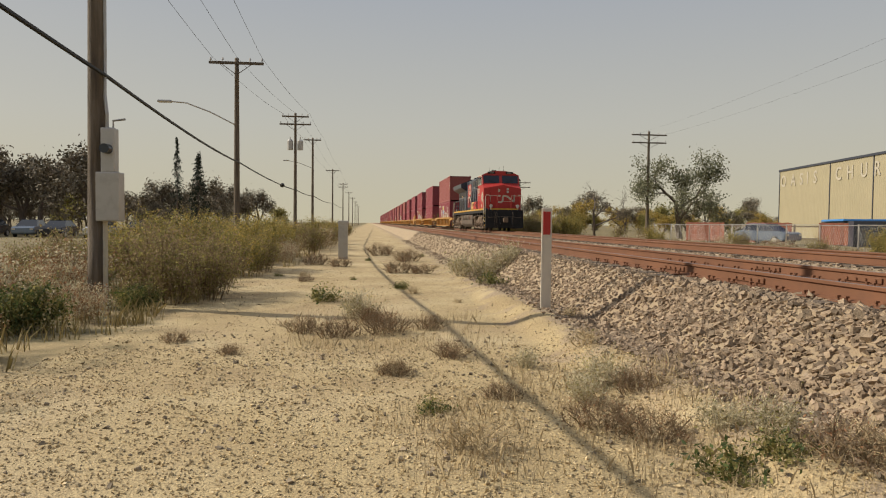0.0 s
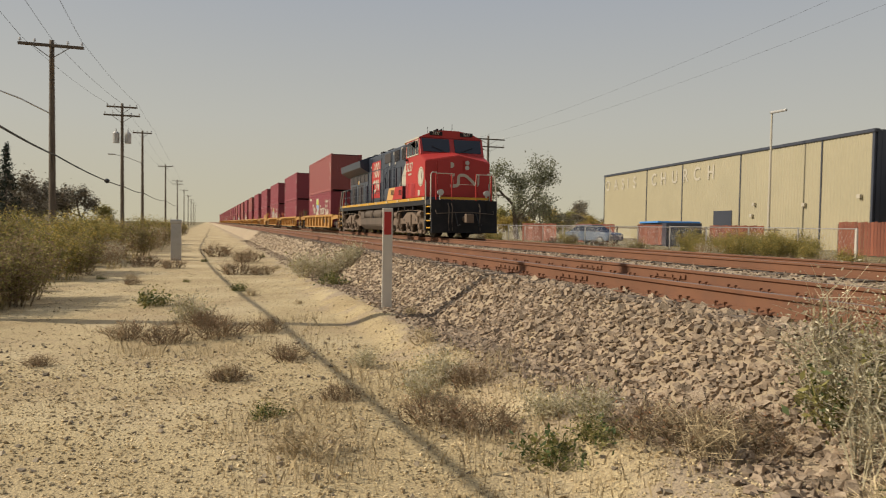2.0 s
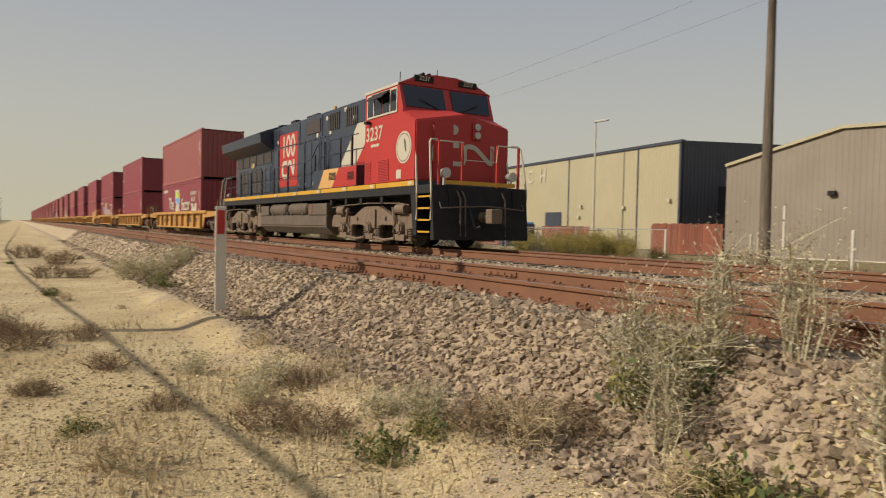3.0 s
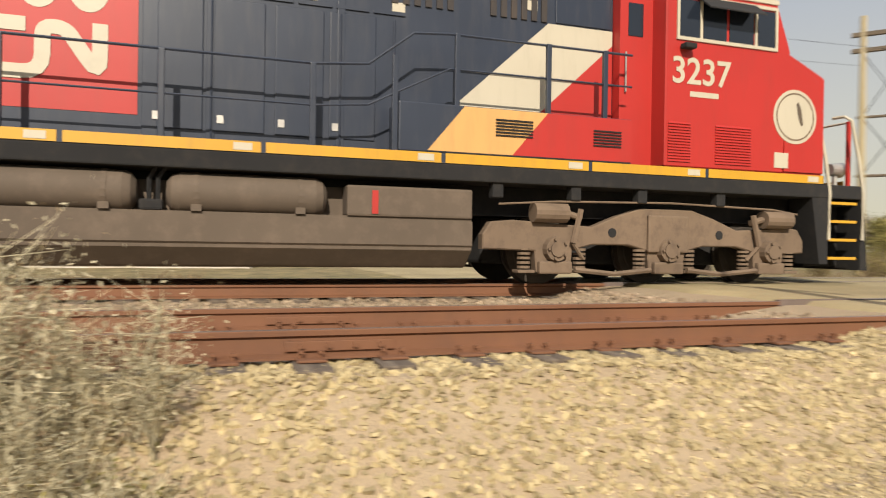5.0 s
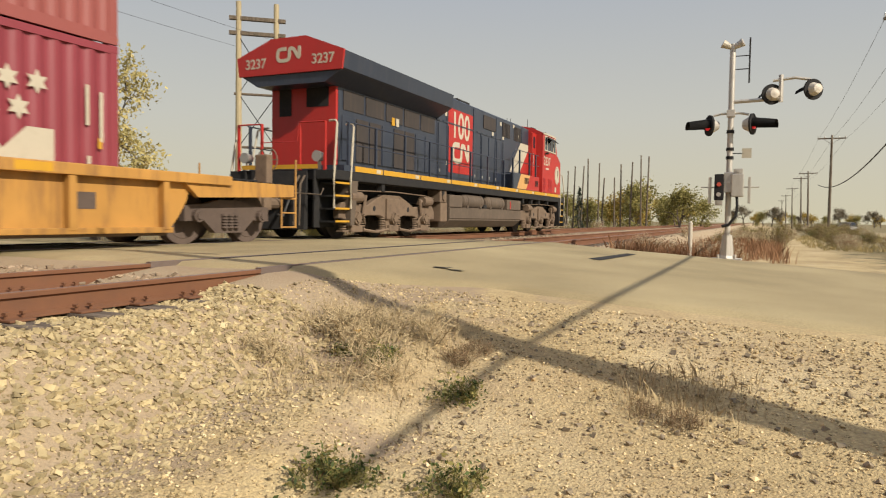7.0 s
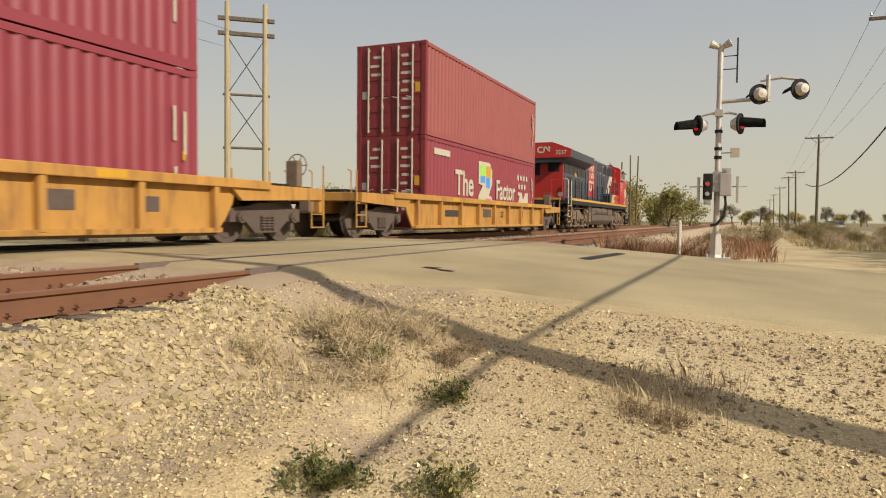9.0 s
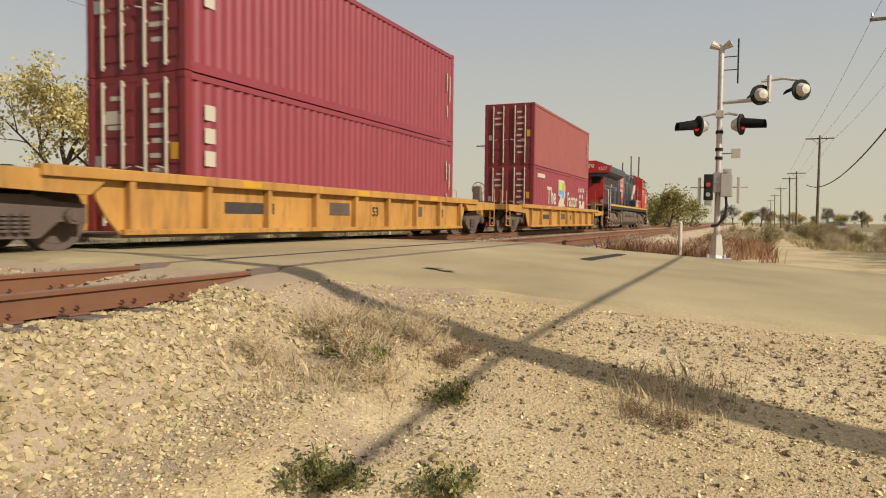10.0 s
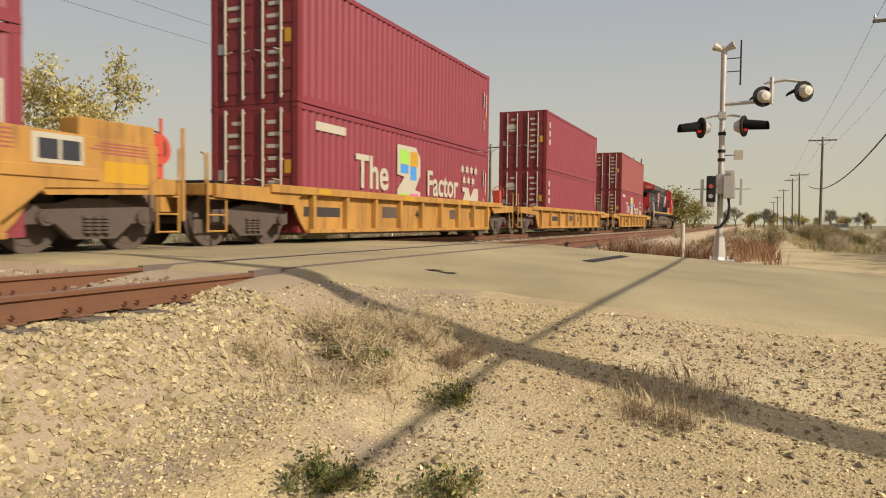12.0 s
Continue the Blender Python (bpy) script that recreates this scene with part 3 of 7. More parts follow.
def build_loco():
    L = thing("locomotive", pose(X_FAR, 0, 0), "red and black diesel freight locomotive with yellow sill stripe", "locomotive")
    HW, FW = 0.97, 1.50
    bm = B()
    box(bm, -FW, -0.82, 2.42, FW, 20.0, 2.64, 0.02)
    box(bm, -0.9, 0.0, 2.0, 0.9, 19.6, 2.42)
    part("underframe", bm, M_DARK, L, "black steel underframe")
    # yellow sill stripe in lengths, with pale reflectors between
    y = 0.02
    for k, w in enumerate((2.3, 2.0, 2.2, 2.3, 2.2, 2.3, 2.2, 2.2, 1.4)):
        for s in (-1, 1):
            bm = B()
            box(bm, s * FW, y, 2.645, s * (FW + 0.008), y + w - 0.06, 2.775)
            part("sill_stripe", bm, M_YELLOW, L, "yellow sill stripe")
            bm = B()
            box(bm, s * (FW + 0.009), y + 0.1, 2.665, s * (FW + 0.013), y + 0.32, 2.755)
            part("reflector", bm, M_WHITE, L, "white reflector strip")
        y += w
    bm = B()
    box(bm, -FW, 0.0, 2.64, FW, 19.55, 2.775)
    part("deck", bm, M_BLACK, L)
    # short hood: gabled top, sloping back to the windscreen
    bm = B()
    sec = lambda y, zs, zc: [(-FW, y, 2.78), (FW, y, 2.78), (FW, y, zs), (0.0, y, zc), (-FW, y, zs)]
    ra = [bm.verts.new(v) for v in sec(0.0, 4.34, 4.62)]
    rb = [bm.verts.new(v) for v in sec(0.85, 4.72, 4.86)]
    bm.faces.new(ra)
    bm.faces.new(rb[::-1])
    for i in range(5):
        bm.faces.new((ra[i], rb[i], rb[(i + 1) % 5], ra[(i + 1) % 5]))
    bmesh.ops.recalc_face_normals(bm, faces=bm.faces[:])
    bmesh.ops.bevel(bm, geom=bm.edges[:], offset=0.03, segments=2, affect="EDGES")
    part("nose", bm, M_RED, L, "red wide nose")
    # cab
    bm = B()
    prism(bm, [(0.85, 2.78), (3.05, 2.78), (3.05, 5.45), (1.0, 5.45), (0.72, 4.70)], -FW, FW, "x")
    bmesh.ops.bevel(bm, geom=bm.edges[:], offset=0.02, segments=1, affect="EDGES")
    part("cab", bm, M_RED, L, "red cab")
    bm = B()
    prism(bm, [(-FW, 5.452), (FW, 5.452), (0.95, 5.70), (0.35, 5.80), (-0.35, 5.80), (-0.95, 5.70)], 0.98, 3.05, "y")
    part("cab_roof", bm, M_RED, L)
    for s in (-1, 1):
        bm = B()
        box(bm, s * FW, 0.98, 5.40, s * (FW + 0.02), 3.08, 5.47)
        part("roof_gutter", bm, M_WHITE, L, "white roof edge")
    # windscreens, tilted, either side of the centre post
    for s in (-1, 1):
        bm = B()
        p = [bm.verts.new(v) for v in ((s * 0.12, 0.765, 4.80), (s * 1.36, 0.765, 4.80), (s * 1.40, 0.985, 5.40), (s * 0.12, 0.985, 5.40))]
        f = bm.faces.new(p)
        e = bmesh.ops.extrude_face_region(bm, geom=[f])
        bmesh.ops.translate(bm, verts=[v for v in e["geom"] if isinstance(v, bmesh.types.BMVert)], vec=(0, -0.03, 0.01))
        bmesh.ops.recalc_face_normals(bm, faces=bm.faces[:])
        w = part("windscreen", bm, M_GLASS, L, "dark glass windscreen")
        bm = B()
        rod(bm, (s * 0.3, 0.72, 4.78), (s * 0.95, 0.78, 5.05), 0.012, seg=6)
        part("wiper", bm, M_DARK, w)
        bm = B()
        box(bm, s * 0.42, 0.94, 5.56, s * 1.02, 1.0, 5.73, 0.01)
        nb = part("number_board", bm, M_DARK, L, "black number board")
        lettering("road_number", "3237", 0.17, M_WHITE, nb, on_front(s * 0.72, 0.932, 5.645))
    # side windows, mirror, sunshade, door
    for s in (-1, 1):
        for y0, y1 in ((1.05, 1.38), (1.46, 1.92), (1.97, 2.40), (2.46, 2.82)):
            bm = B()
            box(bm, s * (FW - 0.01), y0, 4.72, s * (FW + 0.012), y1, 5.28, 0.01)
            part("cab_window", bm, M_GLASS, L, "dark cab side window")
        bm = B()
        for z in (4.67, 5.30):
            box(bm, s * FW, 1.0, z, s * (FW + 0.025), 2.87, z + 0.05)
        for y in (1.0, 1.40, 2.42, 2.83):
            box(bm, s * FW, y, 4.67, s * (FW + 0.025), y + 0.045, 5.35)
        part("window_frame", bm, M_WHITE, L, "pale window frame")
        bm = B()
        prism(bm, [(s * FW, 5.36), (s * (FW + 0.28), 5.12), (s * (FW + 0.28), 5.10), (s * FW, 5.33)], 1.45, 2.5, "y")
        part("sunshade", bm, M_DARK, L)
        bm = B()
        box(bm, s * (FW + 0.02), 2.62, 4.52, s * (FW + 0.16), 2.82, 4.60, 0.02)
        part("mirror", bm, M_DARK, L)
        bm = B()
        box(bm, s * 1.10, 3.05, 2.78, s * 1.16, 3.62, 5.40)
        box(bm, 0, 3.05, 2.78, s * 1.1, 3.62, 5.44)
        d = part("cab_door", bm, M_RED, L, "red recessed cab door")
        bm = B()
        box(bm, s * 1.155, 3.22, 4.75, s * 1.17, 3.48, 5.25, 0.01)
        part("door_window", bm, M_GLASS, d)
        bm = B()
        rod(bm, (s * 1.19, 3.53, 3.9), (s * 1.19, 3.53, 4.5), 0.015, seg=6)
        part("handle", bm, M_CHROME, d)
    # panels on the cab side: louvres, emblem, number, small plates
    for s in (-1, 1):
        for y0, y1, n in ((1.48, 2.15, 14), (2.60, 3.0, 14)):
            bm = B()
            for k in range(n):
                z = 2.86 + 0.043 * k
                prism(bm, [(s * FW, z), (s * (FW + 0.02), z), (s * FW, z + 0.032)], y0, y1, "y")
            part("louvre", bm, M_RED, L, "red louvred panel")
        for y0, y1, z0, z1 in ((3.8, 4.25, 3.0, 3.25), (5.2, 5.75, 3.05, 3.3)):
            bm = B()
            for k in range(6):
                z = z0 + (z1 - z0) * k / 6
                box(bm, s * (FW + 0.004), y0, z, s * (FW + 0.022), y1, z + 0.02)
            part("vent", bm, M_DARK, L)
        bm = B()
        rod(bm, (s * FW, 0.62, 3.68), (s * (FW + 0.008), 0.62, 3.68), 0.43, seg=40)
        em = part("emblem", bm, M_WHITE, L, "round cream emblem")
        bm = B()
        hoop = [[bm.verts.new((s * (FW + 0.011), 0.62 + r * math.cos(k * math.pi / 20), 3.68 + r * math.sin(k * math.pi / 20))) for k in range(40)] for r in (0.355, 0.38)]
        for k in range(40):
            bm.faces.new((hoop[0][k], hoop[0][(k + 1) % 40], hoop[1][(k + 1) % 40], hoop[1][k]))
        part("emblem_ring", bm, M_TRUCK, em)
        bm = B()
        prism(bm, [(0.46, 3.56), (0.50, 3.54), (0.56, 3.68), (0.60, 3.88), (0.56, 3.92), (0.50, 3.80)], s * (FW + 0.008), s * (FW + 0.012), "x")
        part("emblem_feather", bm, M_UNDER, em)
        bm = B()
        box(bm, s * FW, 0.75, 2.86, s * (FW + 0.008), 1.02, 3.10)
        part("label_plate", bm, M_WHITE, L, "white label plate")
        if s < 0:
            lettering("road_number", "3237", 0.55, M_WHITE, L, on_side(-FW - 0.006, 2.42, 4.20), 0.98, "white road number")
            bm = B()
            box(bm, -FW - 0.006, 2.1, 3.84, -FW, 2.62, 3.92)
            part("text_bar", bm, M_WHITE, L)
    # body behind the cab: full-width lower lockers, hood above
    bm = B()
    box(bm, -FW, 3.62, 2.78, FW, 7.1, 3.42, 0.015)
    part("equipment_locker", bm, M_BLACK, L)
    bm = B()
    box(bm, -HW, 3.62, 2.77, HW, 13.3, 5.55, 0.03)
    prism(bm, [(-HW, 5.54), (HW, 5.54), (0.6, 5.72), (-0.6, 5.72)], 3.62, 13.3, "y")
    part("engine_hood", bm, M_BLACK, L, "black engine hood")
    bm = B()
    box(bm, -HW, 13.3, 2.77, HW, 19.0, 4.98, 0.02)
    part("radiator_hood", bm, M_BLACK, L)
    bm = B()
    prism(bm, [(-HW - 0.02, 4.72), (HW + 0.02, 4.72), (1.50, 5.02), (1.55, 5.42), (0.5, 5.82), (-0.5, 5.82), (-1.55, 5.42), (-1.50, 5.02)], 13.3, 19.62, "y")
    part("radiator_wing", bm, M_BLACK, L, "black flared radiator roof")
    bm = B()
    prism(bm, [(-1.50, 4.98), (1.50, 4.98), (1.56, 5.43), (0.5, 5.83), (-0.5, 5.83), (-1.56, 5.43)], 19.62, 19.68, "y")
    rw = part("rear_fascia", bm, M_RED, L, "red end of the radiator roof")
    for x in (-0.98, 0.98):
        lettering("road_number", "3237", 0.33, M_WHITE, rw, on_rear(x, 19.684, 5.25), 0.95)
    part("logo_shape", ribbon_mark(0.72, 0.36, 0.085), M_WHITE, rw, "white ribbon logo shape", on_rear(0, 19.682, 5.42))
    bm = B()
    box(bm, -HW + 0.01, 18.98, 2.78, HW - 0.01, 19.08, 4.98, 0.02)
    part("rear_wall", bm, M_RED, L, "red rear hood end")
    for x0, x1, z0, z1 in ((-0.75, -0.1, 4.25, 4.75), (0.35, 0.72, 4.05, 4.8)):
        bm = B()
        box(bm, x0, 19.075, z0, x1, 19.09, z1)
        part("rear_opening", bm, M_DARK, L)
    bm = B()
    for x in (0.0, 0.24):
        rod(bm, (x + 0.1, 19.06, 4.84), (x + 0.1, 19.24, 4.84), 0.1, seg=14)
    part("rear_headlight", bm, M_CHROME, L, "twin rear headlights")
    # hood doors, latches, grilles on both sides
    for s in (-1, 1):
        x = s * HW
        for k, y in enumerate((7.3, 8.0, 8.75, 9.5, 12.55)):
            bm = B()
            box(bm, x, y, 2.95, x + s * 0.018, y + 0.62, 4.62, 0.012)
            dr = part("hood_door", bm, M_BLACK, L)
            bm = B()
            box(bm, x + s * 0.018, y + 0.5, 3.05, x + s * 0.03, y + 0.58, 3.15)
            part("latch", bm, M_CHROME, dr)
        for y0, y1, z0, z1 in ((3.68, 4.6, 4.86, 5.5), (7.72, 7.82, 2.8, 5.5), (9.36, 9.46, 2.8, 4.7), (10.02, 10.2, 2.8, 5.5), (12.46, 12.52, 2.8, 5.5)):
            bm = B()
            box(bm, x, y0, z0, x + s * 0.02, y1, z1, 0.008)
            part("hood_strip", bm, M_BLACK, L)
        for k in range(13):
            bm = B()
            box(bm, x, 6.9 + 0.5 * k, 4.68, x + s * 0.022, 7.34 + 0.5 * k, 4.73)
            part("hinge_strip", bm, M_BLACK, L)
        for y in (7.05, 7.78, 9.4, 12.44, 13.22):
            bm = B()
            tube(bm, [(x + s * 0.03, y, 2.8), (x + s * 0.03, y, 4.6)], 0.014)
            part("conduit", bm, M_BLACK, L)
        for y, z in ((8.1, 4.75), (6.9, 4.72), (9.9, 3.9), (12.5, 4.9), (12.5, 3.3), (4.9, 5.0), (5.6, 5.35), (7.2, 5.25)):
            bm = B()
            box(bm, x, y, z, x + s * 0.012, y + 0.18, z + 0.14)
            part("warning_label", bm, M_WHITE, L, "white warning label")
        bm = B()
        box(bm, x, 7.9, 4.92, x + s * 0.03, 9.2, 5.42, 0.01)
        part("mesh_grille", bm, M_DUSK, L, "brown mesh grille")
        for g0 in (4.75, 6.2):
            bm = B()
            for k in range(6):
                box(bm, x, g0 + 0.16 * k, 4.85, x + s * 0.025, g0 + 0.09 + 0.16 * k, 5.42)
            part("slot_grille", bm, M_DUSK, L, "dusty slotted intake")
        for k in range(8):
            y = 13.55 + 0.67 * k
            bm = B()
            box(bm, x, y, 2.95, x + s * 0.02, y + 0.6, 4.05, 0.012)
            part("hood_door", bm, M_DUSK if k in (2, 3, 5, 6) else M_BLACK, L, "dusty radiator door" if k in (2, 3, 5, 6) else "")
        for k in range(5):
            bm = B()
            box(bm, x, 13.5 + 1.08 * k, 4.2, x + s * 0.02, 14.46 + 1.08 * k, 4.68)
            part("radiator_screen", bm, M_DUSK, L, "dark brown radiator screen")
        for y in (15.9, 16.15):
            bm = B()
            box(bm, x + s * 0.02, y, 4.12, x + s * 0.032, y + 0.17, 4.34)
            part("warning_label", bm, M_WHITE if y < 16 else M_YELLOW, L)
    # livery on the sunny side and its mirror
    for s in (-1, 1):
        side_decal("livery_white", [(6.18, 3.51), (4.85, 3.51), (3.64, 4.62), (3.64, 4.84), (4.72, 4.84)], s * (HW + 0.002), M_WHITE, L, "white diagonal livery band")
        side_decal("livery_red", [(4.85, 3.51), (3.64, 3.51), (3.64, 4.62)], s * (HW + 0.002), M_RED, L, "red livery field")
        side_decal("livery_tan", [(6.71, 2.80), (5.5, 2.80), (4.97, 3.41), (6.2, 3.41)], s * FW, M_TAN, L, "tan diagonal livery band")
        side_decal("livery_red", [(5.5, 2.80), (3.62, 2.80), (3.62, 3.41), (4.97, 3.41)], s * FW, M_RED, L)
        p = side_decal("livery_panel", [(12.4, 3.09), (10.25, 3.09), (10.25, 5.22), (12.4, 5.22)], s * HW, M_RED, L, "red anniversary panel")
        if s < 0:
            lettering("anniversary_number", "100", 1.22, M_WHITE, p, on_side(-HW - 0.008, 11.33, 4.66), 0.88, "white painted number")
            part("logo_shape", ribbon_mark(1.5, 0.72, 0.17), M_WHITE, p, "white ribbon logo shape", on_side(-HW - 0.008, 11.33, 3.78))
    # roof fittings
    bm = B()
    box(bm, -0.5, 9.4, 5.70, 0.5, 10.6, 5.84, 0.03)
    box(bm, -0.35, 12.3, 5.68, 0.35, 12.9, 5.95, 0.03)
    for y in (13.8, 15.6, 17.4):
        rod(bm, (0, y, 5.80), (0, y, 5.86), 0.55, seg=20)
    part("roof_fan", bm, M_DARK, L)
    bm = B()
    rod(bm, (0.3, 9.6, 5.82), (0.3, 9.6, 6.2), 0.06, seg=10)
    part("exhaust_pipe", bm, M_YELLOW, L, "pale exhaust pipe")
    bm = B()
    for k, x in enumerate((-0.55, -0.35)):
        rod(bm, (x, 1.3, 5.86), (x, 1.9, 5.86), 0.05, 0.03, seg=8)
    box(bm, -0.65, 1.35, 5.74, -0.25, 2.1, 5.83, 0.02)
    part("air_horn", bm, M_DARK, L)
    for x, y, h in ((0.5, 2.3, 0.5), (0.2, 2.7, 0.4), (-0.6, 2.6, 0.35)):
        bm = B()
        rod(bm, (x, y, 5.75), (x, y, 5.8 + h), 0.012, seg=5)
        part("antenna", bm, M_DARK, L)
    # handrails: posts along the walkway and the rails they carry
    for s in (-1, 1):
        X = s * (FW - 0.04)
        for y, z0, z1 in ((4.05, 3.42, 4.38), (4.95, 3.42, 4.38), (6.3, 3.42, 4.38), (7.15, 2.78, 4.0), (8.2, 2.78, 3.8), (9.95, 2.78, 3.8), (11.6, 2.78, 3.8), (13.2, 2.78, 3.8), (14.8, 2.78, 3.8), (16.4, 2.78, 3.8), (18.0, 2.78, 3.8), (19.3, 2.78, 3.8)):
            bm = B()
            box(bm, X - 0.03, y - 0.035, z0 - 0.14, X + 0.03, y + 0.035, z1, 0.008)
            part("handrail_post", bm, M_BLACK, L, "black handrail post")
        bm = B()
        tube(bm, [(X, 3.6, 4.36), (X, 6.4, 4.36), (X, 6.9, 4.32), (X, 7.5, 3.86), (X, 8.2, 3.80), (X, 19.4, 3.80)], 0.018)
        tube(bm, [(X, 3.6, 3.9), (X, 6.4, 3.9), (X, 7.5, 3.34), (X, 8.2, 3.28), (X, 19.4, 3.28)], 0.014)
        part("handrail", bm, M_BLACK, L)
        # white grab rails and steps at both ends
        for y, d in ((-0.08, -1), (19.2, 1)):
            bm = B()
            for yy in (y, y + d * 0.72):
                tube(bm, [(s * 1.50, yy + d * 0.04, 1.75), (s * 1.50, yy + d * 0.05, 2.5), (s * 1.48, yy - d * 0.04, 3.1), (s * 1.44, yy - d * 0.16, 3.72), (s * 1.36, yy - d * 0.22, 3.8), (s * 1.16, yy - d * 0.26, 3.8)], 0.028)
            part("grab_rail", bm, M_WHITE, L, "white end grab rail")
            for k in range(4):
                bm = B()
                box(bm, s * 1.05, y + d * 0.06, 1.42 + 0.3 * k, s * 1.46, y + d * 0.66, 1.46 + 0.3 * k)
                st = part("step", bm, M_DARK, L)
                bm = B()
                box(bm, s * 1.465, y + d * 0.06, 1.425 + 0.3 * k, s * 1.475, y + d * 0.66, 1.47 + 0.3 * k)
                part("step_edge", bm, M_YELLOW, st, "yellow step edge")
            bm = B()
            prism(bm, [(y - d * 0.34, 2.64), (y + d * 0.03, 2.64), (y + d * 0.03, 1.35), (y - d * 0.14, 1.35)], s * 1.0, s * 1.49, "x")
            part("step_side", bm, M_UNDER if d > 0 else M_DARK, L, "step well side plate")
            bm = B()
            box(bm, s * 0.98, y + d * 0.03, 1.3, s * 1.02, y + d * 0.85, 2.64)
            part("step_back", bm, M_DARK, L)
    # end pilots, couplers, ditch lights
    for y, d in ((-0.82, -1), (20.0, 1)):
        bm = B()
        prism(bm, [(y, 2.62), (y + d * 0.04, 2.62), (y + d * 0.16, 1.25), (y, 1.25)], -0.8 if d > 0 else -1.48, 0.8 if d > 0 else 1.48, "x")
        part("pilot", bm, M_DARK, L, "end pilot plate")
        bm = B()
        rod(bm, (0, y, 1.85), (0, y + d * 0.55, 1.85), 0.13, seg=10)
        box(bm, -0.17, y + d * 0.5, 1.68, 0.17, y + d * 0.78, 2.05, 0.04)
        part("coupler", bm, M_TRUCK, L)
        bm = B()
        for x in (-0.45, 0.5):
            tube(bm, [(x, y, 2.2), (x, y + d * 0.2, 2.0), (x + 0.05, y + d * 0.4, 1.55), (x + 0.1, y + d * 0.55, 1.6)], 0.03)
        part("air_hose", bm, M_CABLE, L)
        for x in (-0.75, -0.6, 0.65):
            bm = B()
            tube(bm, [(x, y + d * 0.05, 2.5), (x, y + d * 0.22, 2.3), (x - 0.04, y + d * 0.3, 1.7), (x, y + d * 0.26, 1.35)], 0.026)
            part("brake_hose", bm, M_UNDER, L, "dusty hanging brake hose")
        bm = B()
        tube(bm, [(-1.3, y + d * 0.1, 2.2), (-1.3, y + d * 0.2, 2.05), (-0.2, y + d * 0.3, 2.12), (0.2, y + d * 0.3, 2.12), (1.3, y + d * 0.2, 2.05), (1.3, y + d * 0.1, 2.2)], 0.02)
        part("uncoupling_lever", bm, M_UNDER, L)
        for x in (-1.05, 1.05):
            bm = B()
            rod(bm, (x, y + d * 0.02, 2.95), (x, y - d * 0.22, 2.95), 0.13, 0.10, seg=16)
            rod(bm, (x, y - d * 0.1, 2.64), (x, y - d * 0.1, 2.9), 0.04, seg=8)
            part("ditch_light", bm, M_CHROME, L, "round ditch light")
        for x in (-1.25, -0.55, 0.55, 1.25):
            bm = B()
            box(bm, x - 0.03, y - d * 0.06, 2.62, x + 0.03, y - d * 0.0, 3.75, 0.01)
            part("end_rail_post", bm, M_RED, L, "red end railing post")
        bm = B()
        for x0, x1 in ((-1.25, -0.55), (0.55, 1.25)):
            tube(bm, [(x0, y, 3.74), (x1, y, 3.74)], 0.02)
        tube(bm, [(-0.55, y, 3.72), (-0.5, y, 3.3), (0.5, y, 3.3), (0.55, y, 3.74)], 0.012)
        part("end_railing", bm, M_WHITE if d < 0 else M_RED, L)
        bm = B()
        box(bm, -1.1, y + d * 0.04, 2.66, 1.1, y + d * 0.05, 2.76)
        part("end_stripe", bm, M_YELLOW, L)
    # nose front: door, headlights, mark
    part("logo_shape", ribbon_mark(2.0, 0.62, 0.13), M_WHITE, L, "white ribbon logo shape", on_front(0, -0.008, 3.52))
    bm = B()
    box(bm, 0.25, -0.05, 3.95, 0.55, 0.0, 4.42, 0.02)
    hl = part("headlight_box", bm, M_RED, L)
    for z in (4.08, 4.30):
        bm = B()
        rod(bm, (0.40, -0.02, z), (0.40, -0.09, z), 0.095, seg=16)
        part("headlight", bm, M_CHROME, hl)
    bm = B()
    rod(bm, (-0.32, 0.0, 4.18), (-0.32, -0.02, 4.18), 0.13, seg=20)
    part("nose_badge", bm, M_WHITE, L, "small round white badge")
    bm = B()
    box(bm, -0.95, -0.03, 2.85, -0.35, 0.005, 4.35, 0.015)
    part("nose_door", bm, M_RED, L)
    bm = B()
    tube(bm, [(-1.0, -0.02, 3.2), (-1.0, -0.1, 3.25), (-1.0, -0.1, 4.2), (-1.0, -0.02, 4.25)], 0.018)
    tube(bm, [(0.9, -0.02, 2.9), (0.9, -0.1, 2.95), (0.9, -0.1, 3.7), (0.9, -0.02, 3.75)], 0.018)
    part("nose_grab", bm, M_RED, L)
    # fuel tank, air reservoirs, boxes and pipes below the sill
    bm = B()
    prism(bm, [(-1.46, 1.52), (-1.46, 1.92), (-1.1, 1.92), (-1.1, 2.3), (1.1, 2.3), (1.1, 1.92), (1.46, 1.92), (1.46, 1.52), (1.15, 1.25), (-1.15, 1.25)], 6.05, 13.3, "y")
    bmesh.ops.bevel(bm, geom=[e for e in bm.edges if abs(e.verts[0].co.y - e.verts[1].co.y) > 1], offset=0.04, segments=2, affect="EDGES")
    part("fuel_tank", bm, M_UNDER, L, "dusty grey-brown fuel tank")
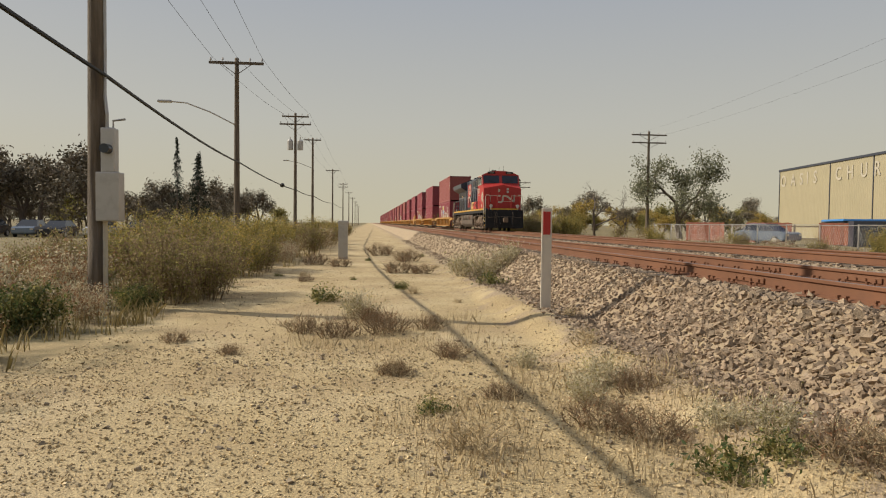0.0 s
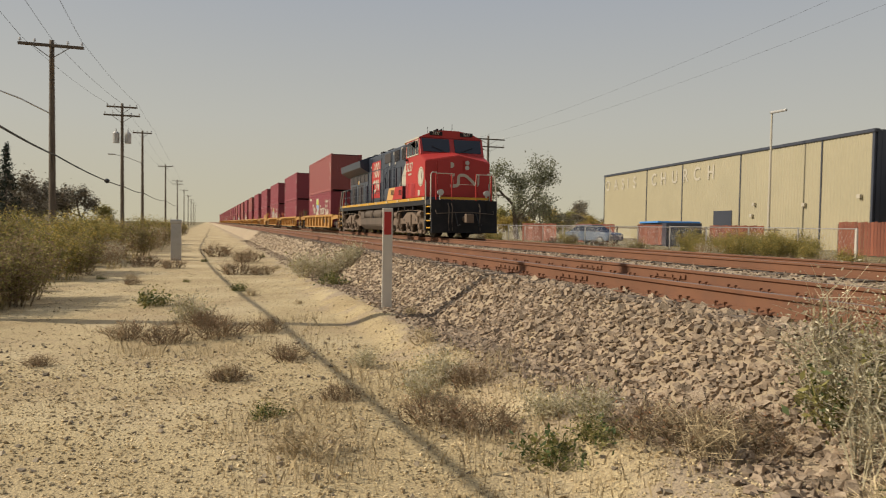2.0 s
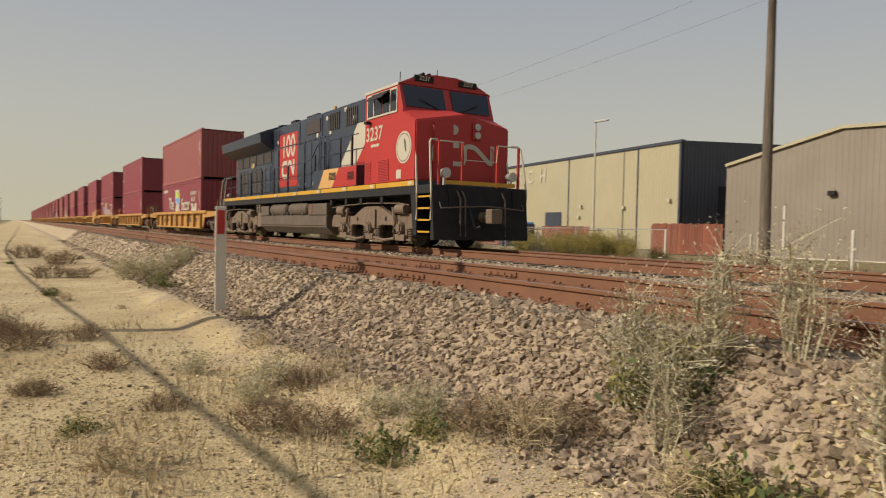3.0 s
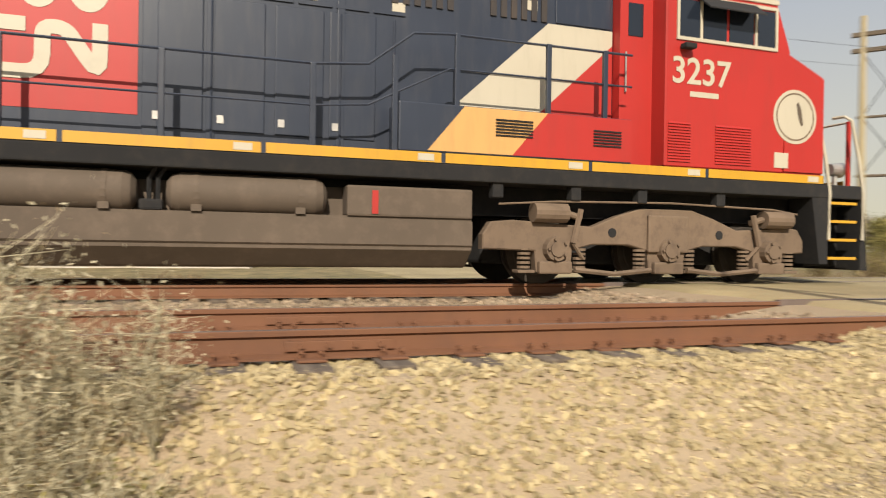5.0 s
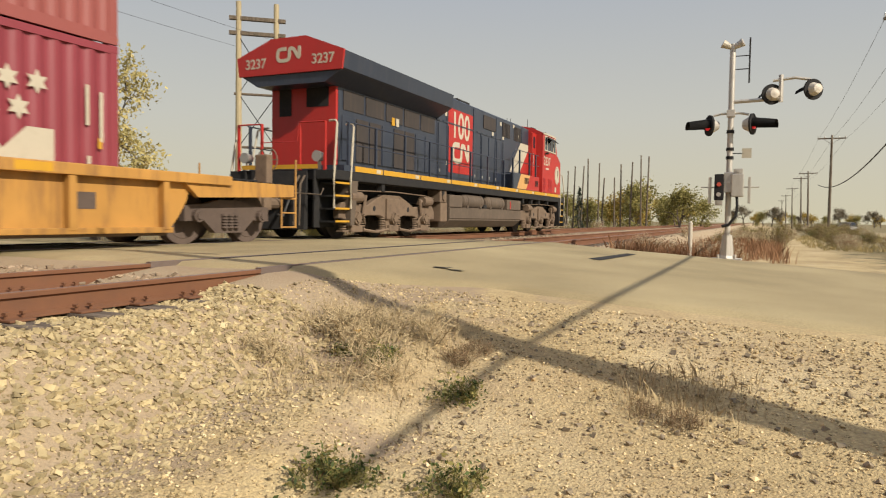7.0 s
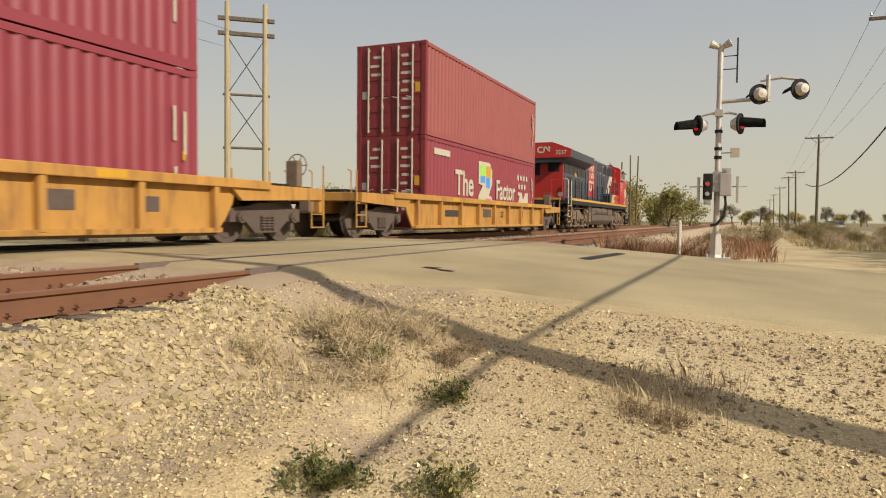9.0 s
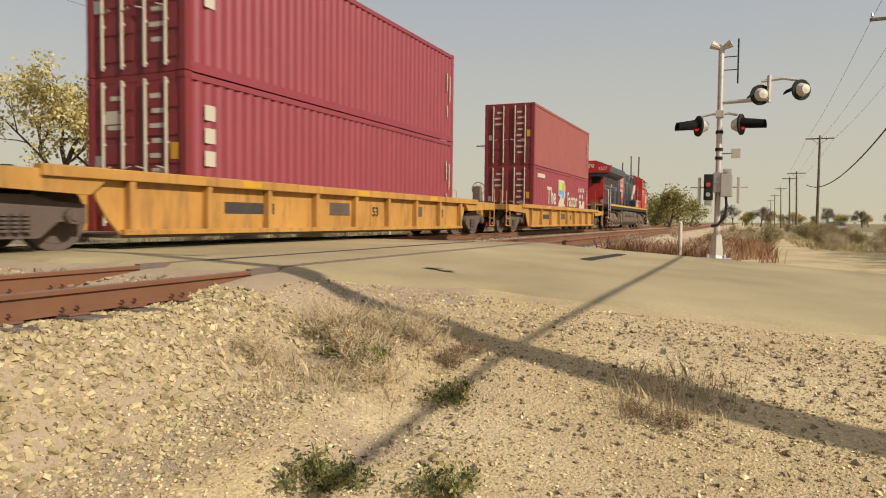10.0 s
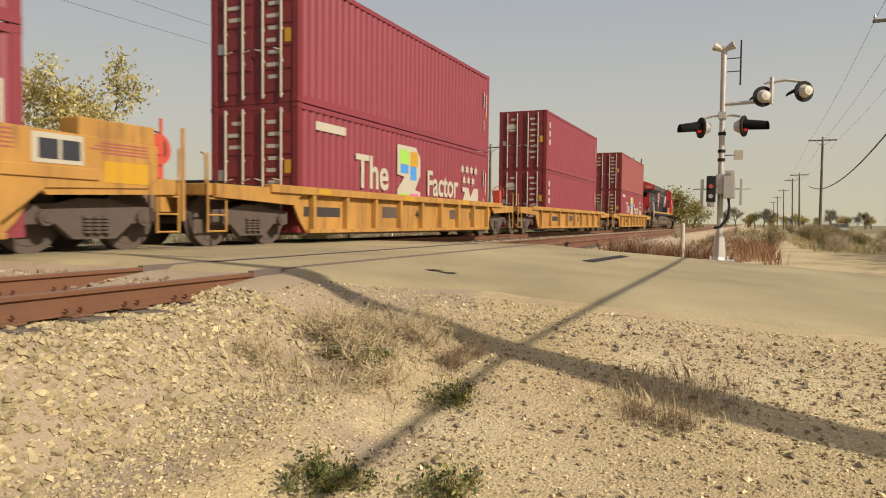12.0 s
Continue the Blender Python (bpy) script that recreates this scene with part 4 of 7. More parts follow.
    for s in (-1, 1):
        for y0, y1 in ((6.05, 7.75), (12.25, 13.3)):
            bm = B()
            box(bm, s * 1.1, y0, 1.915, s * 1.46, y1, 2.31, 0.03)
            part("tank_shoulder", bm, M_UNDER, L)
        for y0, y1 in ((7.98, 9.9), (10.2, 12.12)):
            bm = B()
            ring = [(0.0, y0), (0.14, y0 + 0.015), (0.22, y0 + 0.07), (0.255, y0 + 0.16), (0.255, y1 - 0.16), (0.22, y1 - 0.07), (0.14, y1 - 0.015), (0.0, y1)]
            for (r0, a), (r1, b) in zip(ring, ring[1:]):
                rod(bm, (s * 1.24, a, 2.14), (s * 1.24, b, 2.14), max(r0, 0.001), max(r1, 0.001), seg=20, caps=False)
            for f in bm.faces:
                f.smooth = True
            tk = part("air_reservoir", bm, M_UNDER, L, "dusty cylindrical air reservoir")
            for yy in (y0 + 0.35, y1 - 0.35):
                bm = B()
                rod(bm, (s * 1.24, yy - 0.03, 2.14), (s * 1.24, yy + 0.03, 2.14), 0.262, seg=20)
                box(bm, s * 1.38, yy - 0.06, 1.92, s * 1.46, yy + 0.06, 2.0)
                part("strap", bm, M_UNDER, tk)
        bm = B()
        box(bm, s * 1.462, 7.35, 1.95, s * 1.475, 7.43, 2.25)
        part("fuel_gauge", bm, M_RED, L, "red fuel gauge strip")
        bm = B()
        for y in (9.98, 10.08):
            tube(bm, [(s * 1.25, y, 1.95), (s * 1.3, y, 2.3), (s * 1.4, y - 0.1, 2.45), (s * 1.42, y - 0.9, 2.47)], 0.03)
        box(bm, s * 1.2, 9.92, 1.92, s * 1.44, 10.18, 2.05, 0.03)
        tube(bm, [(s * 1.42, 0.3, 2.48), (s * 1.42, 5.8, 2.46), (s * 1.42, 13.6, 2.5)], 0.025)
        for y in (1.9, 3.3, 4.4, 5.6, 13.7, 17.5):
            box(bm, s * 1.3, y, 2.22, s * 1.46, y + 0.16, 2.5, 0.02)
        part("piping", bm, M_DARK, L)
        bm = B()
        box(bm, s * 1.05, 13.4, 1.45, s * 1.42, 13.9, 2.05, 0.03)
        box(bm, s * 1.0, 13.5, 2.05, s * 1.44, 14.0, 2.42, 0.02)
        rod(bm, (s * 1.42, 13.75, 2.2), (s * 1.48, 13.75, 2.2), 0.1, seg=12)
        part("sand_box", bm, M_TRUCK, L)
    loco_truck(L, 0.24, 5.85, (0.95, 2.87, 4.76))
    loco_truck(L, 14.2, 19.5, (15.0, 16.9, 18.8))
    return L


loco = build_loco()


# ---- containers: y = 0 at the leading end, 12.19 long, z = 0 at the floor ----
CL, CW, CH = 12.19, 1.219, 2.88


def corrugated(length, z0, z1, x, s, depth=0.036, pitch=0.278):
    """Trapezoid corrugations along y on the side that faces s."""
    bm = B()
    n = int(length / pitch)
    p = length / n
    cols = []
    for k in range(n):
        for a, d in ((0.0, 0), (0.25, 0), (0.5, 1), (0.75, 1)):
            cols.append((p * (k + a), d))
    cols.append((length, 0))
    lo = [bm.verts.new((x - s * depth * d, y, z0)) for y, d in cols]
    hi = [bm.verts.new((x - s * depth * d, y, z1)) for y, d in cols]
    for i in range(len(cols) - 1):
        f = (lo[i], lo[i + 1], hi[i + 1], hi[i])
        bm.faces.new(f if s > 0 else f[::-1])
    return bm


def build_container(skin, door_skin, label, writing):
    c = thing("shipping_container", pose(0, 0, 0), label, "container", "containers on the train")
    for s in (-1, 1):
        bm = corrugated(CL - 0.28, 0.16, CH - 0.12, s * (CW - 0.012), s)
        bmesh.ops.translate(bm, verts=bm.verts[:], vec=(0, 0.14, 0))
        part("side_panel", bm, skin, c)
        bm = B()
        box(bm, s * (CW - 0.06), 0.1, CH - 0.13, s * CW, CL - 0.1, CH - 0.02)
        part("top_rail", bm, skin, c)
        bm = B()
        box(bm, s * (CW - 0.06), 0.1, 0.0, s * CW, CL - 0.1, 0.17)
        part("bottom_rail", bm, skin, c)
        for y in (0.08, CL - 0.08):
            bm = B()
            box(bm, s * (CW - 0.15), y - 0.075, 0.0, s * CW, y + 0.075, CH, 0.006)
            for z in (0.0, CH - 0.118):
                box(bm, s * (CW - 0.16), y - 0.085, z, s * (CW + 0.003), y + 0.085, z + 0.118, 0.01)
            part("corner_post", bm, skin if y < 1 else door_skin, c)
    bm = B()
    box(bm, -CW + 0.05, 0.1, CH - 0.06, CW - 0.05, CL - 0.1, CH - 0.025)
    part("roof", bm, skin, c)
    bm = B()
    box(bm, -CW + 0.07, 0.1, 0.1, CW - 0.07, CL - 0.1, 0.15)
    part("floor", bm, M_DARK, c)
    bm = B()
    for k in range(8):
        x = -1.06 + 0.265 * k
        box(bm, x, 0.05, 0.1, x + 0.15, 0.1, CH - 0.1)
    box(bm, -1.07, 0.09, 0.1, 1.07, 0.12, CH - 0.1)
    part("front_wall", bm, skin, c)
    for s in (-1, 1):
        bm = B()
        box(bm, s * 0.01, CL - 0.075, 0.12, s * 1.06, CL - 0.035, CH - 0.12)
        for k in range(5):
            z = 0.25 + 0.5 * k
            box(bm, s * 0.06, CL - 0.036, z, s * 1.02, CL - 0.018, z + 0.36, 0.008)
        d = part("door", bm, door_skin, c, "container door, its red darkened as the less lit end")
        for x in (0.28, 0.78):
            bm = B()
            rod(bm, (s * x, CL + 0.02, 0.1), (s * x, CL + 0.02, CH - 0.1), 0.026, seg=8)
            for z in (0.15, 0.9, 1.6, CH - 0.2):
                box(bm, s * x - 0.032, CL - 0.02, z, s * x + 0.032, CL + 0.035, z + 0.045)
            rod(bm, (s * x, CL + 0.03, 1.15), (s * (x - 0.2), CL + 0.04, 1.2), 0.014, seg=6)
            part("lock_bar", bm, M_WHITE, d, "pale lock bar")
        bm = B()
        box(bm, s * 0.86, CL - 0.017, 1.32 if s < 0 else 1.18, s * 1.02, CL - 0.011, 1.62 if s < 0 else 1.42)
        part("placard", bm, M_YELLOW if s < 0 else M_CHROME, d, "orange warning placard" if s < 0 else "grey metal plate")
        for k in range(8 if s < 0 else 3):
            bm = B()
            z = CH - 0.45 - 0.27 * k
            box(bm, s * (0.36 + 0.05 * (k % 2)), CL - 0.017, z, s * (0.62 + 0.04 * ((k * 3) % 4)), CL - 0.012, z + 0.085)
            part("text_bar", bm, M_WHITE, d)
    for z in (0.0, CH - 0.125):
        bm = B()
        box(bm, -CW + 0.1, CL - 0.12, z, CW - 0.1, CL - 0.03, z + 0.125)
        part("door_header" if z else "door_sill", bm, door_skin, c)
    # small marks at the leading end of the side
    for k, (y, z, w, h) in enumerate(((0.28, 1.75, 0.06, 0.75), (0.52, 1.9, 0.06, 0.6), (0.3, 1.35, 0.07, 0.16), (0.5, 0.95, 0.06, 0.4))):
        bm = B()
        box(bm, -CW - 0.004, y, z - h / 2, -CW - 0.001, y + w, z + h / 2)
        part("side_mark", bm, M_WHITE if k != 2 else M_YELLOW, c, "white vertical side marking" if k != 2 else "yellow warning mark")
    if writing == "slogan":
        X = -CW - 0.001
        lettering("slogan_word", "The", 1.2, M_WHITE, c, on_side(X, 8.85, 1.5), 0.92, "white painted slogan word", 0.02)
        lettering("slogan_word", "Factor", 1.08, M_WHITE, c, on_side(X, 4.25, 1.42), 0.88, "white painted slogan word", 0.02)
        part("logo_backing", flat([(-0.75, 0.95), (0.45, 0.95), (0.75, 0.65), (0.75, 0.15), (0.4, -0.3), (0.75, -0.35), (0.75, -0.9), (-0.75, -0.9), (-0.75, -0.35), (-0.3, 0.05), (-0.75, 0.1)], 0.005), M_WHITE, c, "white outlined logo backing", on_side(X + 0.002, 6.72, 1.5))
        cols = [M_LIME, M_YELLOW, M_BLUE, M_BLUE, M_LIME, M_PINK]
        for k, (y, z, w, h) in enumerate(((6.62, 2.12, 0.6, 0.4), (6.0, 2.1, 0.52, 0.42), (6.62, 1.78, 0.5, 0.25), (6.05, 1.68, 0.4, 0.4), (6.6, 0.88, 0.55, 0.4), (5.98, 0.88, 0.55, 0.4))):
            part("logo_block", rect(w, h), cols[k], c, "bright coloured logo block", on_side(X, y + 0.4, z))
        for k in range(7):
            y, z = (1.9 - 0.42 * k, 2.1) if k < 4 else (1.75 - 0.42 * (k - 4), 1.72)
            star = [((0.17 if i % 2 == 0 else 0.09) * math.sin(i * math.pi / 6), (0.17 if i % 2 == 0 else 0.09) * math.cos(i * math.pi / 6)) for i in range(12)]
            part("star", flat(star), M_WHITE, c, "white star", on_side(X, y + 0.7, z))
        part("logo_shape", flat([(-0.75, -0.35), (0.75, -0.35), (0.75, 0.35), (0.35, 0.35), (0.0, 0.02), (-0.2, 0.35), (-0.75, 0.35), (-0.75, 0.2), (-0.5, 0.2), (-0.75, -0.2)]), M_WHITE, c, "white block logo shape", on_side(X, 1.85, 1.12))
        bm = B()
        box(bm, X - 0.003, 10.2, 2.35, X, 11.5, 2.55)
        part("text_bar", bm, M_WHITE, c)
    if writing == "rear":
        for k in range(3):
            bm = B()
            box(bm, -CW - 0.005, CL - 0.75, 2.2 - 0.42 * k - 0.14, -CW - 0.001, CL - 0.48, 2.2 - 0.42 * k + 0.14, 0.0)
            part("logo_block", bm, M_WHITE, c, "white logo block")
        bm = B()
        box(bm, 0.35, CL - 0.012, 2.0, 0.85, CL - 0.008, 2.18)
        part("logo_block", bm, M_WHITE, c)
    return c


def plain2(name, c):
    return worn(name, c, 0.5, grime_amount=0.15)


M_BLUE, M_LIME, M_PINK, M_ORANGE = plain2("logo_blue", (0.06, 0.25, 0.6)), plain2("logo_green", (0.3, 0.55, 0.08)), plain2("logo_pink", (0.6, 0.1, 0.35)), plain2("logo_orange", (0.8, 0.3, 0.05))

C_SLOGAN = build_container(M_BOX, M_BOXD, "crimson corrugated container with white slogan and stars in a well car", "slogan")
C_REAR = build_container(M_BOX, M_BOXD, "crimson corrugated container with white blocks down its rear edge", "rear")
C_OXIDE = build_container(M_BOX2, M_BOXD, "faded oxide-red corrugated shipping container on another", "")
C_PLAIN = build_container(M_BOX, M_BOXD, "plain crimson corrugated shipping container on another", "")


# ---- well cars: y = 0 at the leading end ----
M_SCRAWL = worn("faded_spray_paint", (0.33, 0.09, 0.07), 0.7)


def build_car(length, trucks, well, number, label):
    c = thing("well_car", pose(0, 0, 0), label, "rail car", "well cars of the train")
    w0, w1 = well
    for s in (-1, 1):
        bm = B()
        prism(bm, [(w0 - 0.5, 2.10), (w1 + 0.5, 2.10), (w1 + 0.42, 1.80), (w1 + 0.22, 1.50), (w1, 1.27), (w0, 1.27), (w0 - 0.22, 1.50), (w0 - 0.42, 1.80)], s * 1.26, s * 1.31, "x")
        sl = part("side_sill", bm, M_CAR, c, "rust-streaked yellow side sill")
        bm = B()
        box(bm, s * 1.27, w0 - 1.4, 2.10, s * 1.47, w1 + 1.4, 2.27, 0.015)
        part("top_chord", bm, M_CAR, c)
        bm = B()
        box(bm, s * 1.27, w0, 1.25, s * 1.44, w1, 1.34, 0.01)
        part("bottom_chord", bm, M_CAR, c)
        n = 9
        for k in range(n):
            y = w0 + 0.15 + (w1 - w0 - 0.3) * k / (n - 1)
            bm = B()
            box(bm, s * 1.31, y - 0.06, 1.30, s * 1.45, y + 0.06, 2.10, 0.01)
            part("rib", bm, M_CAR, sl)
        for k in range(3):
            bm = B()
            y = w0 + 2.2 + 4.3 * k
            box(bm, s * 1.47, y, 2.125, s * 1.474, y + 0.55, 2.245)
            part("reflector", bm, M_YELLOW, sl, "yellow reflector strip")
        for y, w, h in ((w0 + 10.2, 1.5, 0.22), (w0 + 7.2, 0.9, 0.3), (w0 + 3.0, 0.5, 0.3), (w0 + 1.4, 0.35, 0.25)):
            bm = B()
            box(bm, s * 1.311, y, 1.62, s * 1.317, y + w, 1.62 + h)
            part("text_bar", bm, M_DUSK if w > 1 else M_CARTRUCK, sl, "dark stencilled marking")
        if s < 0:
            lettering("size_number", number, 0.34, M_DARK, sl, on_side(-1.317, w0 + 5.9, 1.72), 1.0, "black stencilled number")
    bm = B()
    box(bm, -1.3, w0, 1.2, 1.3, w1, 1.26)
    part("well_floor", bm, M_TRUCK, c)
    for e, (y, d) in enumerate(((0.0, 1), (length, -1))):
        wy = w0 if e == 0 else w1
        bm = B()
        box(bm, -1.30, y + d * 0.2, 1.98, 1.30, wy - d * 0.35, 2.20, 0.02)
        box(bm, -0.3, y + d * 0.1, 1.66, 0.3, wy - d * 0.2, 1.98, 0.02)
        pl = part("end_platform", bm, M_CAR, c, "yellow end platform")
        for x in (-1.36, 1.36):
            bm = B()
            prism(bm, [(y + d * 0.35, 2.20), (y + d * 0.35, 1.95), (wy - d * 0.6, 1.86), (wy - d * 0.3, 2.1), (wy - d * 0.3, 2.20)], x - 0.05, x + 0.05, "x")
            part("end_sill", bm, M_CAR, c)
        bm = B()
        for k in range(6):
            box(bm, -1.2, y + d * (0.5 + 0.25 * k), 2.20, 1.2, y + d * (0.62 + 0.25 * k), 2.235)
        tube(bm, [(-0.9, y + d * 0.9, 2.26), (-0.4, y + d * 1.2, 2.3), (0.4, y + d * 1.2, 2.3), (0.9, y + d * 0.8, 2.26)], 0.03)
        part("walkway_grate", bm, M_DARK, pl)
        bm = B()
        rod(bm, (0, y + d * 0.4, 1.85), (0, y - d * 0.12, 1.85), 0.11, seg=10)
        box(bm, -0.16, y + d * 0.1, 1.68, 0.16, y - d * 0.15, 2.02, 0.03)
        part("coupler", bm, M_TRUCK, c)
        for x in (-1.34, 1.34):
            bm = B()
            for yy in (0.2, 0.68):
                tube(bm, [(x, y + d * yy, 1.3), (x, y + d * yy, 2.75 if yy < 0.5 else 2.2)], 0.022)
            for k in range(3):
                tube(bm, [(x, y + d * 0.2, 1.32 + 0.3 * k), (x, y + d * 0.68, 1.32 + 0.3 * k)], 0.018)
            part("ladder", bm, M_CAR, c, "end ladder with grab iron")
        bm = B()
        if e == 0:
            for x in (-0.75,):
                for k in range(20):
                    a0, a1 = k * 0.31416, (k + 1) * 0.31416
                    rod(bm, (x + 0.26 * math.cos(a0), y + 0.4, 2.75 + 0.26 * math.sin(a0)), (x + 0.26 * math.cos(a1), y + 0.4, 2.75 + 0.26 * math.sin(a1)), 0.015, seg=5)
                for k in range(3):
                    a0 = k * 1.0472
                    rod(bm, (x - 0.25 * math.cos(a0), y + 0.4, 2.75 - 0.25 * math.sin(a0)), (x + 0.25 * math.cos(a0), y + 0.4, 2.75 + 0.25 * math.sin(a0)), 0.012, seg=5)
                box(bm, x - 0.16, y + 0.42, 2.2, x + 0.16, y + 0.62, 2.85, 0.03)
            part("hand_brake", bm, M_RUSTRED if length < 20 else M_TRUCK, c, "hand brake wheel and housing")
        else:
            bm.free()
            for x in (-1.0, 0.2, 1.0):
                bm = B()
                tube(bm, [(x, y - 0.5, 2.2), (x, y - 0.5, 2.75), (x + 0.1, y - 0.5, 2.8)], 0.02)
                part("end_grab", bm, M_CAR, c)
    for ty in trucks:
        t = new("truck")
        t.parent = c
        t.matrix_basis = pose(0, ty, 0)
        for s in (-1, 1):
            bm = B()
            prism(bm, [(-1.15, 1.72), (-0.62, 1.76), (-0.28, 1.84), (0.28, 1.84), (0.62, 1.76), (1.15, 1.72), (1.15, 1.44), (0.68, 1.46), (0.38, 1.22), (-0.38, 1.22), (-0.68, 1.46), (-1.15, 1.44)], s * 1.0, s * 1.13, "x")
            part("side_frame", bm, M_CARTRUCK, t)
            bm = B()
            for yy in (-0.16, 0.0, 0.16):
                coil(bm, s * 1.15, yy, 1.30, 1.58, 0.07)
            part("spring", bm, M_CARTRUCK, t)
            for yy in (-0.87, 0.87):
                bm = B()
                rod(bm, (s * 1.1, yy, 1.54), (s * 1.22, yy, 1.54), 0.12, seg=12)
                rod(bm, (s * 1.22, yy, 1.54), (s * 1.245, yy, 1.54), 0.07, seg=8)
                part("bearing_cap", bm, M_CARTRUCK, t)
        bm = B()
        box(bm, -1.0, -0.2, 1.5, 1.0, 0.2, 1.9)
        part("bolster", bm, M_DARK, t)
        add_wheels(t, (-0.87, 0.87), True)
    return c


M_NAVYB = plain2("placard_black", (0.03, 0.03, 0.04))
M_RUSTRED = plain2("red_brake_paint", (0.5, 0.07, 0.04))
CAR_LONG = build_car(21.3, (2.0, 19.4), (3.7, 17.8), "53", "yellow well car with rusty ribbed sides, carrying stacked containers")
CAR_TALL = build_car(18.2, (1.7, 16.5), (3.3, 14.9), "40", "yellow well car with tall boxed ends over the trucks")
for s in (-1, 1):
    bm = B()
    prism(bm, [(0.75, 2.2), (0.75, 2.72), (5.6, 2.82), (5.6, 1.3), (3.6, 1.3), (2.75, 1.95), (0.95, 2.02)], s * 1.36, s * 1.44, "x")
    bmesh.ops.bevel(bm, geom=bm.edges[:], offset=0.012, segments=1, affect="EDGES")
    es = part("end_shield", bm, M_CAR, CAR_TALL, "tall yellow side shield over the truck")
    bm = B()
    box(bm, s * 1.0, 0.8, 2.72, s * 1.42, 2.2, 3.02, 0.02)
    part("top_box", bm, M_CAR, es)
    for y0, z0, y1, z1, m_ in ((2.15, 2.3, 2.95, 2.72, M_WHITE), (2.2, 2.36, 2.5, 2.64, M_NAVYB), (2.55, 2.36, 2.85, 2.64, M_NAVYB), (0.95, 2.08, 1.8, 2.4, M_YELLOW), (4.6, 2.35, 5.3, 2.6, M_YELLOW), (3.9, 1.5, 4.2, 1.8, M_WHITE)):
        bm = B()
        box(bm, s * 1.44, y0, z0, s * (1.446 if m_ != M_NAVYB else 1.45), y1, z1)
        part("placard", bm, m_, es, "stencilled placard")
    for k in range(9):
        bm = B()
        y, z = (0.95, 2.66 - 0.05 * k) if k < 4 else (3.2, 2.70 - 0.06 * (k - 4))
        box(bm, s * 1.44, y, z, s * 1.444, y + 0.9 + 0.1 * (k % 3), z + 0.022)
        part("text_bar", bm, M_SCRAWL, es)
bm = B()
for x in (-0.85, -0.35):
    for k in range(20):
        a0, a1 = k * 0.31416, (k + 1) * 0.31416
        rod(bm, (x + 0.3 * math.cos(a0), 0.3, 2.75 + 0.3 * math.sin(a0)), (x + 0.3 * math.cos(a1), 0.3, 2.75 + 0.3 * math.sin(a1)), 0.016, seg=5)
part("brake_wheel", bm, M_CARTRUCK, CAR_TALL, "dark brake wheels")
bm = B()
rod(bm, (-1.12, 0.42, 2.72), (-0.98, 0.42, 2.72), 0.27, 0.24, seg=16)
rod(bm, (-1.14, 0.42, 2.72), (-1.10, 0.42, 2.72), 0.1, seg=10)
box(bm, -1.1, 0.3, 2.2, -0.95, 0.56, 2.6, 0.03)
rod(bm, (-1.1, 0.36, 2.95), (-1.1, 0.36, 3.25), 0.03, seg=6)
part("brake_housing", bm, M_RUSTRED, CAR_TALL, "round red hand brake housing")
for x in (-1.36, 1.36):
    bm = B()
    tube(bm, [(x, 0.12, 1.5), (x, 0.12, 3.1)], 0.035)
    part("end_post", bm, M_CAR, CAR_TALL, "upright yellow end post")
CAR_SHORT = build_car(18.2, (1.7, 16.5), (3.3, 14.9), "40", "short yellow well car with rusty ribbed sides, carrying stacked containers")

# cars behind the nose: start, which car, container start, lower and upper container
FLOOR = 1.262
RIDERS = [(loco, Matrix.Translation((X_FAR, 0, 0)))]


def load(ob, s, z=0.0, first=False):
    m = Matrix.Translation((X_FAR, s, z))
    o = ob if first else copy_thing(ob, m)
    RIDERS.append((o, m))
    if not first and s < 100:
        TURNING.extend((w, w.location.y) for w in o.children_recursive if w.data == WHEELSET)
    return o


consist = [(21.0, CAR_LONG, 4.6, C_SLOGAN, C_OXIDE), (43.4, CAR_LONG, 4.1, C_REAR, C_REAR), (65.0, CAR_SHORT, 2.9, C_SLOGAN, C_PLAIN), (83.5, CAR_TALL, 2.9, C_PLAIN, C_PLAIN)]
pos = 102.0
pick = random.Random(11)
for k in range(22):
    consist.append((pos, CAR_SHORT if k % 3 else CAR_LONG, 2.9 if k % 3 else 4.1, pick.choice([C_SLOGAN, C_PLAIN, C_OXIDE]), pick.choice([C_PLAIN, C_OXIDE, C_REAR, None if k > 2 and k % 4 == 1 else C_PLAIN])))
    pos += 18.45 if k % 3 else 21.55
used = set()
for s, car, off, low, high in consist:
    for ob, y, z in ((car, s, 0.0), (low, s + off, FLOOR), (high, s + off, FLOOR + CH + 0.012)):
        if ob is not None:
            load(ob, y, z, ob not in used)
            used.add(ob)

NOSE = [(0, 54.2), (1.6, 33.9), (3.2, 13.4), (4.8, -7.0), (6.0, -21.7), (7.2, -36.1), (9.6, -64.7), (12, -93.1)]


def nose_at(t):
    return float(np.interp(t, [a for a, _ in NOSE], [b for _, b in NOSE]))


def motions():
    """The train rolls by; its wheels turn with it."""
    for ob, m in RIDERS:
        walk(ob, [(t, Matrix.Translation((0, y, 0)) @ m) for t, y in NOSE])
    for w, y in TURNING:
        z = RAIL_Z + WHEEL_R
        walk(w, [(k / 30, pose(0, y, z, math.degrees((NOSE[0][1] - nose_at(k / 30)) / WHEEL_R))) for k in range(361)])

# ---- poles, wires, lamp ----
POLE_X = -6.2


